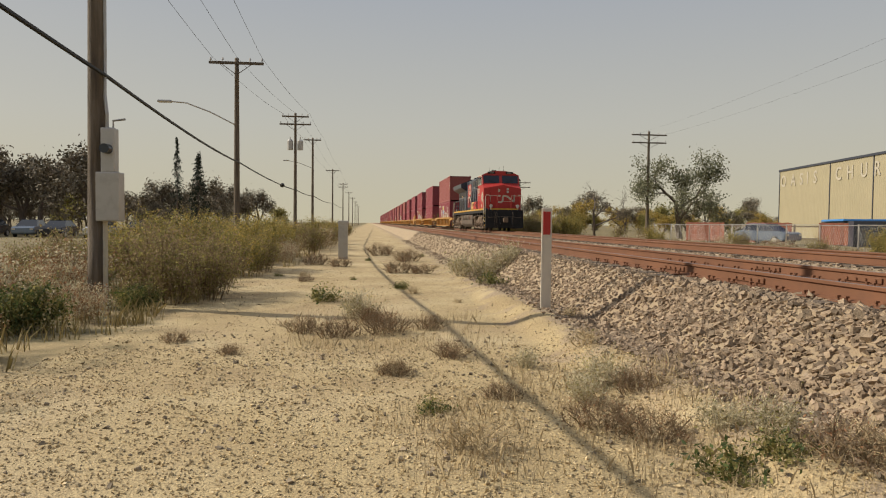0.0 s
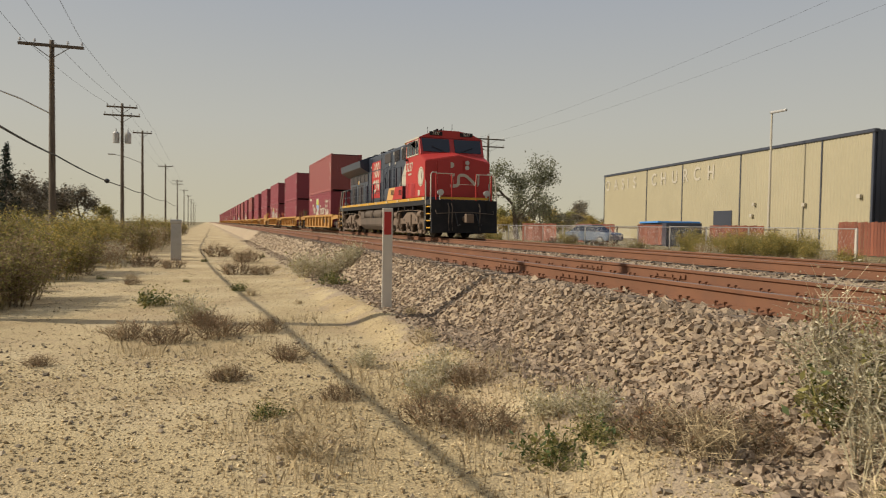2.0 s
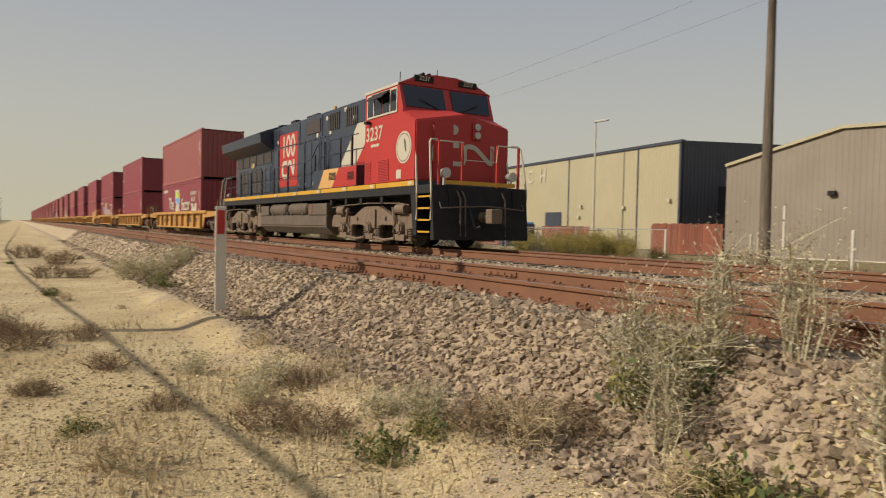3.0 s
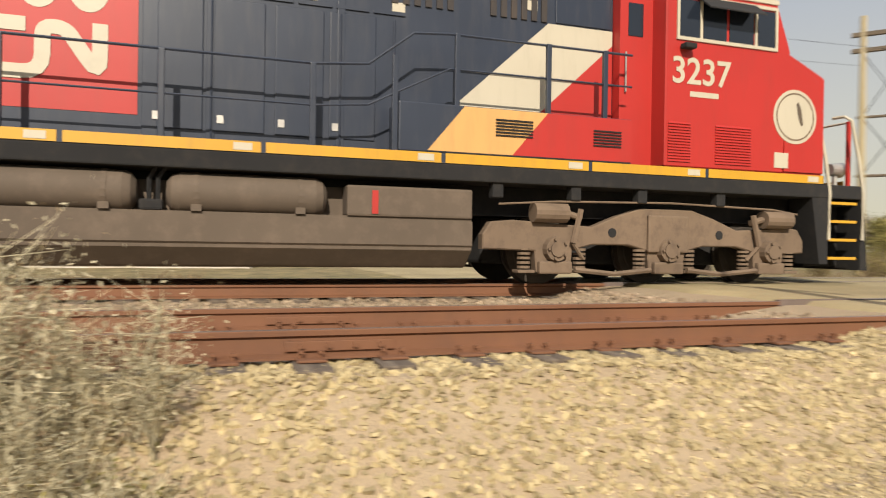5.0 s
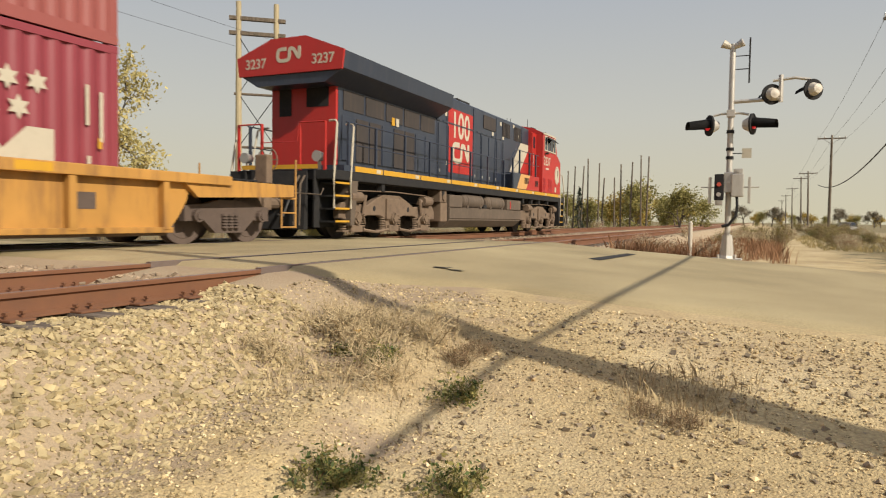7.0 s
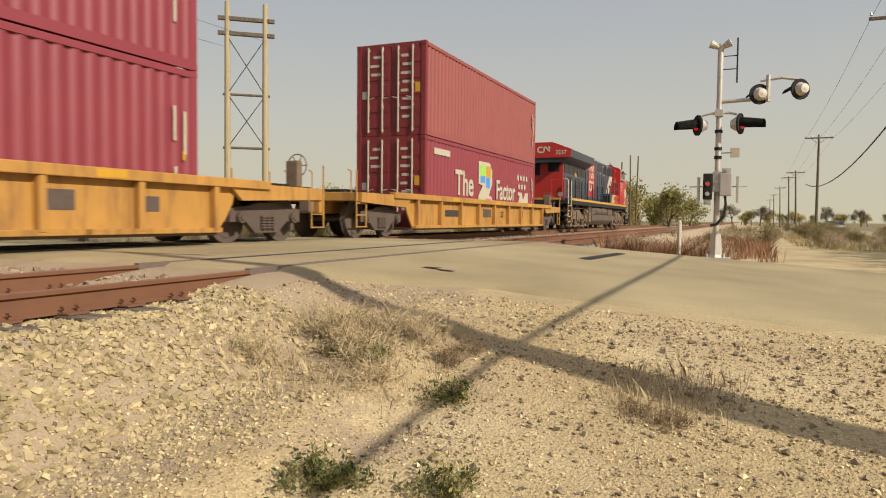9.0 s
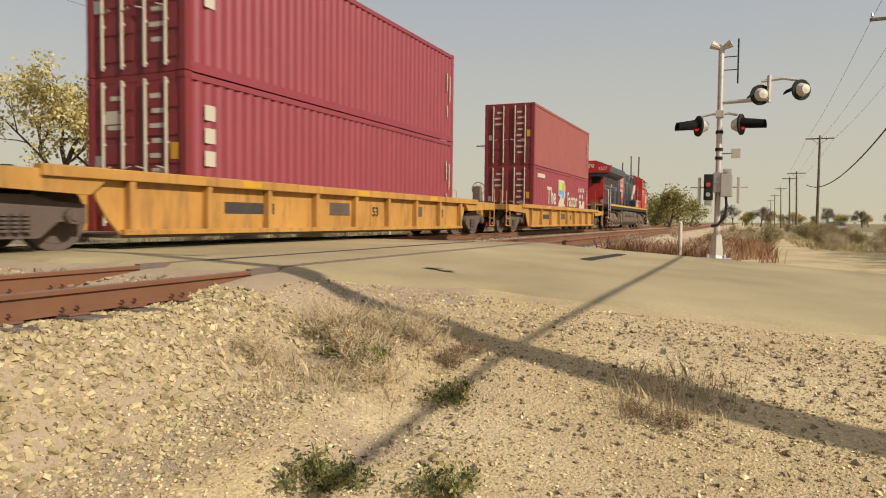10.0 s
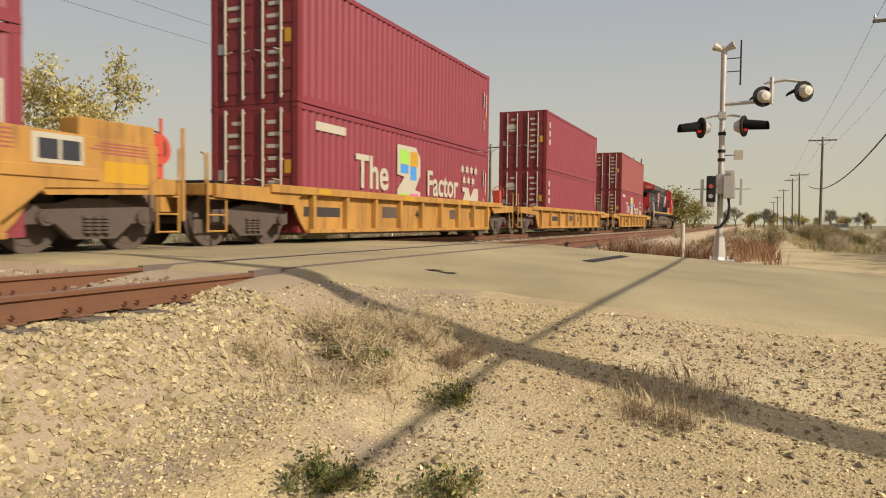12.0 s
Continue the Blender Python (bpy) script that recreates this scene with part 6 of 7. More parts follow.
# cedar fence beside the shed, red-brown panels along the yard
def board_fence(a, b, h, label, gap_every=0, board=0.15):
    a, b = Vector(a), Vector(b)
    d = b - a
    n = int(d.length / board)
    ang = math.degrees(math.atan2(d.y, d.x))
    F = thing("wooden_fence", pose(a.x, a.y, ground_z(a.x, a.y), 0, 0, ang), label, "fence")
    bm = B()
    box(bm, 0, -0.012, 0.05, board - 0.012, 0.012, h, 0.004)
    me = bpy.data.meshes.new("board")
    bm.to_mesh(me)
    bm.free()
    me.materials.append(M_FENCE)
    for k in range(n):
        if gap_every and k % gap_every > gap_every * 0.62:
            continue
        share("board", me, F, pose(board * k, 0.0, 0.02 * ((k * 7) % 3)))
    for k in range(int(d.length / 2.4) + 1):
        bm = B()
        box(bm, 2.4 * k - 0.05, 0.015, -0.1, 2.4 * k + 0.05, 0.115, h - 0.1)
        part("post", bm, M_POLE, F)
    for z in (0.4, h - 0.3):
        bm = B()
        box(bm, 0, 0.014, z, d.length, 0.05, z + 0.09)
        part("rail", bm, M_POLE, F)
    return F


board_fence((31.0, 27.6, 0), (32.4, 23.9, 0), 1.75, "red cedar board fence beside the grey shed")
board_fence((26.5, 56.0, 0), (35.5, 36.0, 0), 1.55, "long red-brown board fence with dark gaps", 26, 0.22)
# low dark yard structure with a blue roof sheet
Y = thing("yard_shelter", pose(33.5, 47.0, ground_z(33, 47), 0, 0, -24), "low dark yard shelter with a blue sheet roof", "shelter")
bm = B()
box(bm, 0, -5.0, 0, 2.5, 5.0, 1.7, 0.02)
part("wall", bm, M_NAVY, Y)
bm = B()
box(bm, -0.3, -3.5, 1.7, 2.8, 3.5, 1.84, 0.03)
part("roof_sheet", bm, M_BLUE, Y, "blue roof sheet")
# chain-link fence: posts, rails and a sparse woven mesh
K = thing("chain_link_fence", pose(0, 0, 0), "galvanised chain-link fence in front of the yard", "fence")
pts = [Vector((21.2 + 1.4 * (k / 12), 50.0 - 2.55 * k, 0)) for k in range(13)]
for a in pts:
    bm = B()
    z = ground_z(a.x, a.y)
    rod(bm, (a.x, a.y, z - 0.1), (a.x, a.y, z + 1.4), 0.03, seg=8)
    part("post", bm, M_CHROME, K)
for a, b in zip(pts, pts[1:]):
    z = ground_z(a.x, a.y)
    bm = B()
    rod(bm, (a.x, a.y, z + 1.36), (b.x, b.y, z + 1.36), 0.02, seg=6)
    part("top_rail", bm, M_CHROME, K)
    bm = B()
    for k in range(17):
        for s in (0, 1):
            p0, p1 = a.lerp(b, k / 17), a.lerp(b, min(1, max(0, (k + (4 if s == 0 else -4)) / 17)))
            rod(bm, (p0.x, p0.y, z + 0.05), (p1.x, p1.y, z + 1.34), 0.003, seg=3, caps=False)
    part("mesh", bm, M_CHROME, K)

# yard lamp
for x, y, h in ((38.0, 39.6, 9.6), (60.0, 120.0, 9.0)):
    T = thing("street_lamp", pose(x, y, ground_z(x, y)), "slim white steel lamp post with a flat head", "street lamp")
    bm = B()
    rod(bm, (0, 0, 0), (0, 0, h), 0.11, 0.06, seg=10)
    part("pole", bm, M_WHITE, T)
    bm = B()
    box(bm, -0.1, -1.3, h - 0.05, 0.1, 0.1, h + 0.1, 0.03)
    part("head", bm, M_CHROME, T)


# ---- parked cars ----
def parked_car(x, y, turn, paint, label):
    c = thing("parked_car", pose(x, y, ground_z(x, y), 0, 0, turn), label, "car", "parked cars")
    bm = B()
    prism(bm, [(-2.2, 0.35), (-2.2, 0.75), (-2.0, 0.88), (-1.1, 0.95), (1.5, 0.98), (2.15, 0.9), (2.2, 0.4), (1.9, 0.25), (-1.9, 0.25)], -0.88, 0.88, "x")
    bmesh.ops.bevel(bm, geom=bm.edges[:], offset=0.06, segments=2, affect="EDGES")
    part("body", bm, paint, c)
    bm = B()
    a = [bm.verts.new(v) for v in ((-0.82, -1.2, 0.94), (0.82, -1.2, 0.94), (0.82, 1.7, 0.96), (-0.82, 1.7, 0.96))]
    b = [bm.verts.new(v) for v in ((-0.62, -0.4, 1.44), (0.62, -0.4, 1.44), (0.62, 1.1, 1.44), (-0.62, 1.1, 1.44))]
    for k in range(4):
        bm.faces.new((a[k], a[(k + 1) % 4], b[(k + 1) % 4], b[k]))
    bm.faces.new(b)
    part("glasshouse", bm, M_GLASS, c)
    bm = B()
    box(bm, -0.62, -0.4, 1.43, 0.62, 1.1, 1.47, 0.02)
    part("roof", bm, paint, c)
    for q in (-1, 1):
        for yy in (-1.35, 1.35):
            bm = B()
            rod(bm, (q * 0.72, yy, 0.31), (q * 0.9, yy, 0.31), 0.31, seg=18)
            w = part("wheel", bm, M_CABLE, c)
            bm = B()
            rod(bm, (q * 0.9, yy, 0.31), (q * 0.91, yy, 0.31), 0.19, seg=12)
            part("rim", bm, M_CHROME, w)
        bm = B()
        box(bm, q * 0.55, -2.22, 0.62, q * 0.8, -2.17, 0.74, 0.01)
        part("headlight", bm, M_WHITE, c)
    return c


CARP = [worn("car_paint_" + n, c, 0.25, 0.3, 0.04, grime_amount=0.1) for n, c in (("blue_grey", (0.16, 0.2, 0.26)), ("black", (0.02, 0.022, 0.03)), ("white", (0.6, 0.6, 0.6)), ("red", (0.35, 0.03, 0.03)), ("silver", (0.35, 0.36, 0.37)))]
parked_car(28.6, 47.6, 20, CARP[0], "blue-grey car parked behind the chain-link fence")
for k in range(11):
    parked_car(-44 + 3.0 * k, 62 + (k % 3) * 0.8, 5 + 3 * (k % 2), CARP[(1, 0, 1, 3, 1, 0, 1, 2, 1, 0, 1)[k]], "dark car parked in a row by the far trees")
for k, (x, y) in enumerate(((-9.5, -95), (-13.0, -60), (-14.5, -84), (30.0, -44.0), (33.5, -47.5), (37.0, -51.0))):
    parked_car(x, y, 10 + 50 * (k > 2), CARP[(2, 1, 3, 0, 1, 2)[k]], "small car parked beyond the crossing")
# side road beyond the shrubs
bm = B()
for k in range(40):
    y0 = -400 + 20 * k
    a = [bm.verts.new((x, y, ground_z(-12, y) + 0.03)) for x, y in ((-16.5, y0), (-10.5, y0), (-10.5, y0 + 20), (-16.5, y0 + 20))]
    bm.faces.new(a)
tagged(part("side_road", bm, M_ASPHALT), "pale asphalt road running beside the poles", "road", kind="structure")
WB = thing("white_trailer", pose(26.0, -86.5, ground_z(26, -86), 0, 0, 75), "white box trailer parked by the far trees", "trailer")
bm = B()
box(bm, -1.2, -2.8, 0.6, 1.2, 2.8, 2.9, 0.04)
part("box_body", bm, M_WHITE, WB)
for yy in (-1.5, 1.5):
    bm = B()
    rod(bm, (-1.1, yy, 0.4), (1.1, yy, 0.4), 0.4, seg=14)
    part("wheel", bm, M_CABLE, WB)

# ---- plants ----
def mesh_of(name, verts, faces, material):
    me = bpy.data.meshes.new(name)
    me.from_pydata(verts, [], faces)
    me.materials.append(material)
    me.update()
    return me


def leaves(rng, centres, spread, n, size, narrow=0.5, up=0.3):
    """n small leaf quads round the centres; numpy, quick."""
    c = centres[rng.integers(0, len(centres), n)] + rng.normal(0, 1, (n, 3)) * spread
    a = rng.normal(0, 1, (n, 3))
    a[:, 2] += up
    a /= np.linalg.norm(a, axis=1)[:, None]
    b = np.cross(a, rng.normal(0, 1, (n, 3)))
    b /= np.linalg.norm(b, axis=1)[:, None]
    s = size * rng.uniform(0.6, 1.4, (n, 1))
    a, b = a * s, b * s * narrow
    v = np.stack([c - a * 0.5, c + b * 0.5, c + a * 0.5, c - b * 0.5], 1).reshape(-1, 3)
    return v


def leaf_mesh(name, v, material):
    f = np.arange(len(v)).reshape(-1, 4)
    return mesh_of(name, v.tolist(), f.tolist(), material)


def branch_tree(bm, rng, base, direction, length, r, depth, tips, split=3, bend=0.25):
    p, d = Vector(base), Vector(direction).normalized()
    pts = [p.copy()]
    for k in range(4):
        d = (d + Vector(rng.normal(0, bend * 0.4, 3))).normalized()
        p = p + d * length / 4
        pts.append(p.copy())
    n = len(pts)
    for k in range(n - 1):
        rod(bm, pts[k], pts[k + 1], r * (1 - 0.5 * k / n), r * (1 - 0.5 * (k + 1) / n), seg=5 if depth else 7, caps=False)
    if depth <= 0:
        tips.append(pts[-1])
        tips.append(pts[-2])
        return
    for k in range(split):
        q = (d + Vector(rng.normal(0, 0.55, 3))).normalized()
        branch_tree(bm, rng, pts[-1 - (k % 3)], q, length * rng.uniform(0.55, 0.8), r * 0.5, depth - 1, tips, split, bend)


def tree(name, seed, h, material, n, size, label, category, depth=3, spread=0.35, lean=(0, 0, 1), trunk=0.25, girth=0.02):
    rng = np.random.default_rng(seed)
    t = thing(name, pose(0, 0, 0), label, category, "trees")
    bm, tips = B(), []
    branch_tree(bm, rng, (0, 0, -0.1), lean, h * trunk, h * girth, depth, tips)
    zmax = max(v.co.z for v in bm.verts)
    k = h / zmax
    for v in bm.verts:
        v.co *= k
    part("trunk", bm, M_BARK, t)
    if n:
        c = np.array([list(p * k) for p in tips])
        me = leaf_mesh("crown", leaves(rng, c, spread, n, size, 0.6), material)
        share("crown", me, t, Matrix())
    return t


def spruce(seed, h, label):
    rng = np.random.default_rng(seed)
    t = thing("spruce_tree", pose(0, 0, 0), label, "tree", "trees")
    bm = B()
    rod(bm, (0, 0, -0.1), (0, 0, h), h * 0.016, 0.02, seg=7)
    cs = []
    for k in range(int(h * 9)):
        z = h * (0.1 + 0.9 * k / (h * 9))
        r = (1 - z / h) * h * 0.22 * rng.uniform(0.6, 1.15) + 0.08
        a = rng.uniform(0, 6.283)
        rod(bm, (0, 0, z), (r * math.cos(a), r * math.sin(a), z - r * 0.25), 0.02, 0.006, seg=4, caps=False)
        for q in np.linspace(0.25, 1, 5):
            cs.append((q * r * math.cos(a), q * r * math.sin(a), z - q * r * 0.28))
    part("trunk", bm, M_BARK, t)
    share("crown", leaf_mesh("crown", leaves(rng, np.array(cs), 0.09, 2600, 0.24, 0.35, -0.3), M_SPRUCE), t, Matrix())
    return t


def shrub(seed, h, w, materials, n, size, label, stems=14, category="shrub", name="shrub", group="roadside shrubs"):
    """Many stems from one foot, with small leaves along them."""
    rng = np.random.default_rng(seed)
    t = thing(name, pose(0, 0, 0), label, category, group)
    bm, cs = B(), []
    for k in range(stems):
        a, q = rng.uniform(0, 6.283), rng.uniform(0.2, 1.0)
        base = Vector((0.25 * w * q * math.cos(a), 0.25 * w * q * math.sin(a), -0.05))
        tip = Vector((w * 0.5 * q * math.cos(a), w * 0.5 * q * math.sin(a), h * rng.uniform(0.6, 1.05) * (1 - 0.35 * q * q)))
        mid = (base + tip) / 2 + Vector((rng.normal(0, 0.05), rng.normal(0, 0.05), 0.1 * h))
        tube(bm, [base, mid, tip], 0.004 + 0.004 * h, 3)
        for u in np.linspace(0.25, 1.0, 8):
            p = base.lerp(mid, u * 2) if u < 0.5 else mid.lerp(tip, u * 2 - 1)
            cs.append(tuple(p))
            for _ in range(2):
                o = Vector((rng.normal(0, 0.09), rng.normal(0, 0.09), abs(rng.normal(0, 0.09)))) * (0.5 + h)
                rod(bm, p, p + o, 0.0022, 0.001, seg=3, caps=False)
                cs.append(tuple(p + o))
    part("stem", bm, materials[-1], t)
    cs = np.array(cs)
    for m in materials:
        share("foliage", leaf_mesh("foliage", leaves(rng, cs, 0.03 + 0.03 * h, n // len(materials), size, 0.45, 0.5), m), t, Matrix())
    return t


M_SPRUCE = simple("spruce_needle", [(0.012, 0.02, 0.012), (0.025, 0.035, 0.02), (0.045, 0.05, 0.03)], 0.85, scale=2, island=0.4)
M_GRASS = simple("verge_grass_blade", [(0.184, 0.155, 0.057), (0.322, 0.253, 0.103), (0.460, 0.356, 0.172)], 0.9, scale=1, island=0.4)
M_DIM = simple("dark_autumn_leaf", [(0.09, 0.08, 0.055), (0.18, 0.15, 0.10), (0.28, 0.22, 0.14)], 0.85, scale=1, island=0.5)
M_STRAW = simple("bleached_straw", [(0.34, 0.26, 0.14), (0.5, 0.4, 0.24)], 0.9, scale=3, island=0.3)
spawned = random.Random(3)


def grass(name, areas, h, material, label, seed, blade=0.008):
    """Blades of dry grass in tufts over rectangles of (count, x0, x1, y0, y1), as one sheet."""
    rng = np.random.default_rng(seed)
    v = []
    for n, x0, x1, y0, y1 in areas:
        tufts = np.stack([rng.uniform(x0, x1, n // 14 + 1), rng.uniform(y0, y1, n // 14 + 1)], 1)
        c = tufts[rng.integers(0, len(tufts), n)] + rng.normal(0, 0.11, (n, 2))
        z = np.array([ground_z(a, b) for a, b in c]) - 0.03
        a = rng.uniform(0, 6.283, n)
        w = blade * (0.6 + rng.random(n))
        hh = h * rng.uniform(0.45, 1.2, n)
        lean = rng.normal(0, 0.3, (n, 2)) * hh[:, None]
        dx, dy = np.cos(a) * w, np.sin(a) * w
        p = np.stack([c[:, 0], c[:, 1], z], 1)
        side = np.stack([dx, dy, 0 * dx], 1)
        mid = p + np.stack([lean[:, 0] * 0.35, lean[:, 1] * 0.35, hh * 0.6], 1)
        top = p + np.stack([lean[:, 0], lean[:, 1], hh], 1)
        v.append(np.stack([p - side, p + side, mid + side * 0.7, top, top, mid - side * 0.7], 1)[:, [0, 1, 2, 3, 5]])
    v = np.concatenate(v)
    f = np.arange(len(v) * 5).reshape(-1, 5)
    me = mesh_of(name, v.reshape(-1, 3).tolist(), f.tolist(), material)
    return tagged(new(name, me), label, "grass", kind="stuff")


grass("dry_grass", [(15000, 13.2, 22.0, 0, 30), (12000, 13.2, 22.0, 30, 75), (6000, 13.2, 24.0, -60, -17.5)], 0.42, M_DRY, "tall dry brown grass beyond the tracks", 61)
grass("russet_grass", [(5000, 0.6, 3.6, -24.0, -18.2), (4000, -0.8, 2.5, -40, -24)], 0.55, M_RUST, "russet dry grass round the signal mast", 62)
grass("straw_grass", [(1500, 2.2, 3.7, -5.8, -4.2), (2600, 1.5, 3.3, 3.4, 7.4), (1800, -1.3, 1.8, 8.6, 11.8), (900, 0.2, 1.2, 4.2, 6.2), (700, 0.2, 0.9, -5.4, -4.8)], 0.16, M_STRAW, "thin bleached straw growing in the gravel", 63, 0.0022)
grass("verge_grass", [(6000, -9.5, -3.2, 7.5, 24), (7000, -9.5, -2.5, 24, 60), (7000, -10, -2.5, -75, -36)], 0.3, M_GRASS, "dull green and brown verge grass", 64)


def place(ob, x, y, turn=0.0, k=1.0, first=False, z=None):
    m = pose(x, y, (ground_z(x, y) if z is None else z) - 0.02, 0, 0, turn) @ Matrix.Scale(k, 4)
    if first:
        ob.matrix_basis = m
        return ob
    c = copy_thing(ob, pose(0, 0, 0))
    c.matrix_basis = m
    return c


# single trees
place(tree("poplar_tree", 4, 7.8, M_POPLAR, 9500, 0.2, "windswept green poplar with silvery leaves by the tracks", "tree", 4, 0.42, (-0.25, -0.1, 1)), 30.4, 65.4, 0, 1, True)
place(tree("bare_tree", 8, 5.6, M_DRY, 0, 0.1, "leafless spreading tree in dry grass across the tracks", "tree", 5, 0.3, (0.1, 0, 1), 0.16, 0.0075), 20.9, 63.0, 0, 1, True)
place(tree("autumn_tree", 12, 7.4, M_PALEGOLD, 8000, 0.17, "slender autumn tree with yellow-green leaves beyond the train", "tree", 4, 0.3, (0.05, 0, 1), 0.3), 26.5, -21.7, 0, 1, True)
S1 = place(spruce(21, 10.0, "tall thin dark spruce by the far houses"), -23.1, 87.3, 0, 1, True)
S1.scale = (0.7, 0.7, 1.15)
S2 = place(spruce(22, 8.2, "full dark spruce beside another spruce"), -19.6, 83.0, 0, 1.15, True)
for x, y, k in ((31.9, -105.6, 0.95), (36.0, -104.0, 0.8), (40.0, -107.0, 0.75), (70, 150, 1.1), (14.2, -60.0, 0.5)):
    place(S2, x, y, x * 7, k)
# woods on the skyline
dark = place(tree("dark_tree", 31, 8.0, M_DIM, 3000, 0.36, "dark half-bare autumn tree in the far wood", "tree", 4, 0.5), -36.0, 70.0, 0, 1, True)
gold = place(tree("golden_tree", 33, 6.5, M_GOLD, 2600, 0.36, "golden autumn tree in the far wood", "tree", 4, 0.5), 46.0, 150.0, 0, 1, True)
green = place(tree("green_tree", 35, 6.0, M_SHRUB, 2600, 0.34, "dull green tree in the far wood", "tree", 4, 0.5), 14.0, -92.0, 0, 1, True)
for k in range(46):
    x = -120 + 2.35 * k + spawned.uniform(-1, 1)
    place(dark if k % 5 else green, x if x < -10 else x - 3, 98 + spawned.uniform(-8, 45), spawned.uniform(0, 360), spawned.uniform(0.55, 0.95) * (1.25 if x < -60 else 1))
for k in range(7):
    place(dark, -44 + 2.4 * k, 74 + spawned.uniform(-3, 6), spawned.uniform(0, 360), spawned.uniform(0.75, 1.15))
for k in range(60):
    place((gold, gold, dark, green)[k % 4], 22 + 3.4 * k + spawned.uniform(-2, 2), 175 - 0.55 * k + spawned.uniform(-10, 14), spawned.uniform(0, 360), spawned.uniform(0.7, 1.1))
for k in range(70):
    place((gold, dark, gold, green)[k % 4], 12 + 1.9 * k + spawned.uniform(-0.8, 0.8), 150 - 0.3 * k + spawned.uniform(-6, 6), spawned.uniform(0, 360), spawned.uniform(0.45, 0.65))
for k in range(60):
    place(dark, -112 + 1.6 * k + spawned.uniform(-0.7, 0.7), 96 + spawned.uniform(-4, 4), spawned.uniform(0, 360), spawned.uniform(0.35, 0.55))
for k in range(26):
    place((green, green, gold, green)[k % 4], 7.5 + 0.85 * k + spawned.uniform(-1, 1), -92 - spawned.uniform(0, 30), spawned.uniform(0, 360), spawned.uniform(0.45, 0.85))
for k in range(44):
    place((dark, green, gold)[k % 3], -130 + 3.2 * k + spawned.uniform(-1, 1), -250 - spawned.uniform(0, 30), spawned.uniform(0, 360), spawned.uniform(0.5, 0.85))
for k in range(26):
    place((green, gold, dark)[k % 3], 34 + 3.2 * k, -70 - 1.4 * k + spawned.uniform(-6, 6), spawned.uniform(0, 360), spawned.uniform(0.5, 0.9))
# bare stakes and old poles among the bushes beyond the crossing
for k in range(12):
    x, y, h = 12.0 + 1.15 * k + spawned.uniform(-0.4, 0.4), -86 - 0.5 * k, spawned.uniform(6.5, 9.5)
    bm = B()
    rod(bm, (x, y, 0), (x + spawned.uniform(-0.3, 0.3), y, h), 0.12, 0.08, seg=7)
    tagged(part("old_pole", bm, M_POLE), "bare old wooden pole standing among bushes", "pole", "old poles")

# shrubs along the side road
SH = [shrub(41, 1.35, 1.7, [M_SHRUB, M_DRY], 4200, 0.06, "grey-green roadside shrub with dry twigs", 26),
      shrub(42, 1.55, 1.8, [M_GOLD, M_SHRUB], 4600, 0.06, "yellow-green roadside shrub in autumn", 26),
      shrub(43, 1.05, 1.6, [M_RUST, M_SAGE], 3600, 0.05, "russet dried roadside weeds in a clump", 26),
      shrub(44, 0.7, 1.3, [M_GREEN, M_SHRUB], 3400, 0.055, "low dark green weeds in a clump", 22)]
firsts = set()


def put(k, x, y, s=1.0, pool=SH):
    ob = pool[k]
    place(ob, x, y, spawned.uniform(0, 360), s, id(ob) not in firsts)
    firsts.add(id(ob))


for x, y, k, s in ((-4.7, 10.2, 3, 1.0), (-5.6, 9.6, 3, 1.1), (-5.4, 10.8, 2, 1.0), (-6.4, 10.6, 2, 1.1), (-4.2, 11.2, 2, 0.6), (-3.7, 13.6, 0, 0.9), (-3.2, 14.3, 0, 0.8), (-4.2, 14.6, 0, 1.1), (-3.4, 15.6, 0, 1.0), (-5.4, 13.5, 2, 1.0), (-3.9, 12.4, 3, 0.7), (-4.4, 8.2, 2, 0.6), (-5.2, 7.9, 2, 0.8), (-5.9, 8.6, 3, 0.9)):
    put(k, x, y, s)
for k in range(76):
    y = 15 + 34 * (k / 76) ** 1.2 + spawned.uniform(-0.6, 0.6)
    x = -3.3 - spawned.uniform(0.0, 5.2) + 0.035 * (y - 15)
    put(spawned.choice((0, 1, 1, 0, 2)) if y > 18 else spawned.choice((0, 2, 0)), x, y, spawned.uniform(0.7, 1.1) * (1.05 if y > 22 else 0.85))
for k in range(24):
    put(spawned.choice((2, 0, 3)), -6.0 - spawned.uniform(0, 3.5), 8.5 + spawned.uniform(0, 9), spawned.uniform(0.55, 0.9))
for k in range(26):
    put(spawned.choice((1, 0, 2)), -2.3 - spawned.uniform(0, 5.5), 46 + spawned.uniform(0, 60), spawned.uniform(0.7, 1.1))
# far side of the tracks: dry grass and low bushes
for k in range(24):
    put(spawned.choice((2, 2, 0, 1)), 15.5 + spawned.uniform(0, 5.5), 4 + 62 * (k / 24) + spawned.uniform(-1, 1), spawned.uniform(0.45, 0.85))
for k in range(26):
    a, d = radians(spawned.uniform(38, 47)), spawned.uniform(29, 36)
    put(1, d * math.sin(a), d * math.cos(a), spawned.uniform(0.5, 0.8))
for k in range(22):
    put(spawned.choice((1, 0)), 14.5 + spawned.uniform(0, 7), 58 + spawned.uniform(0, 40), spawned.uniform(0.9, 1.6))
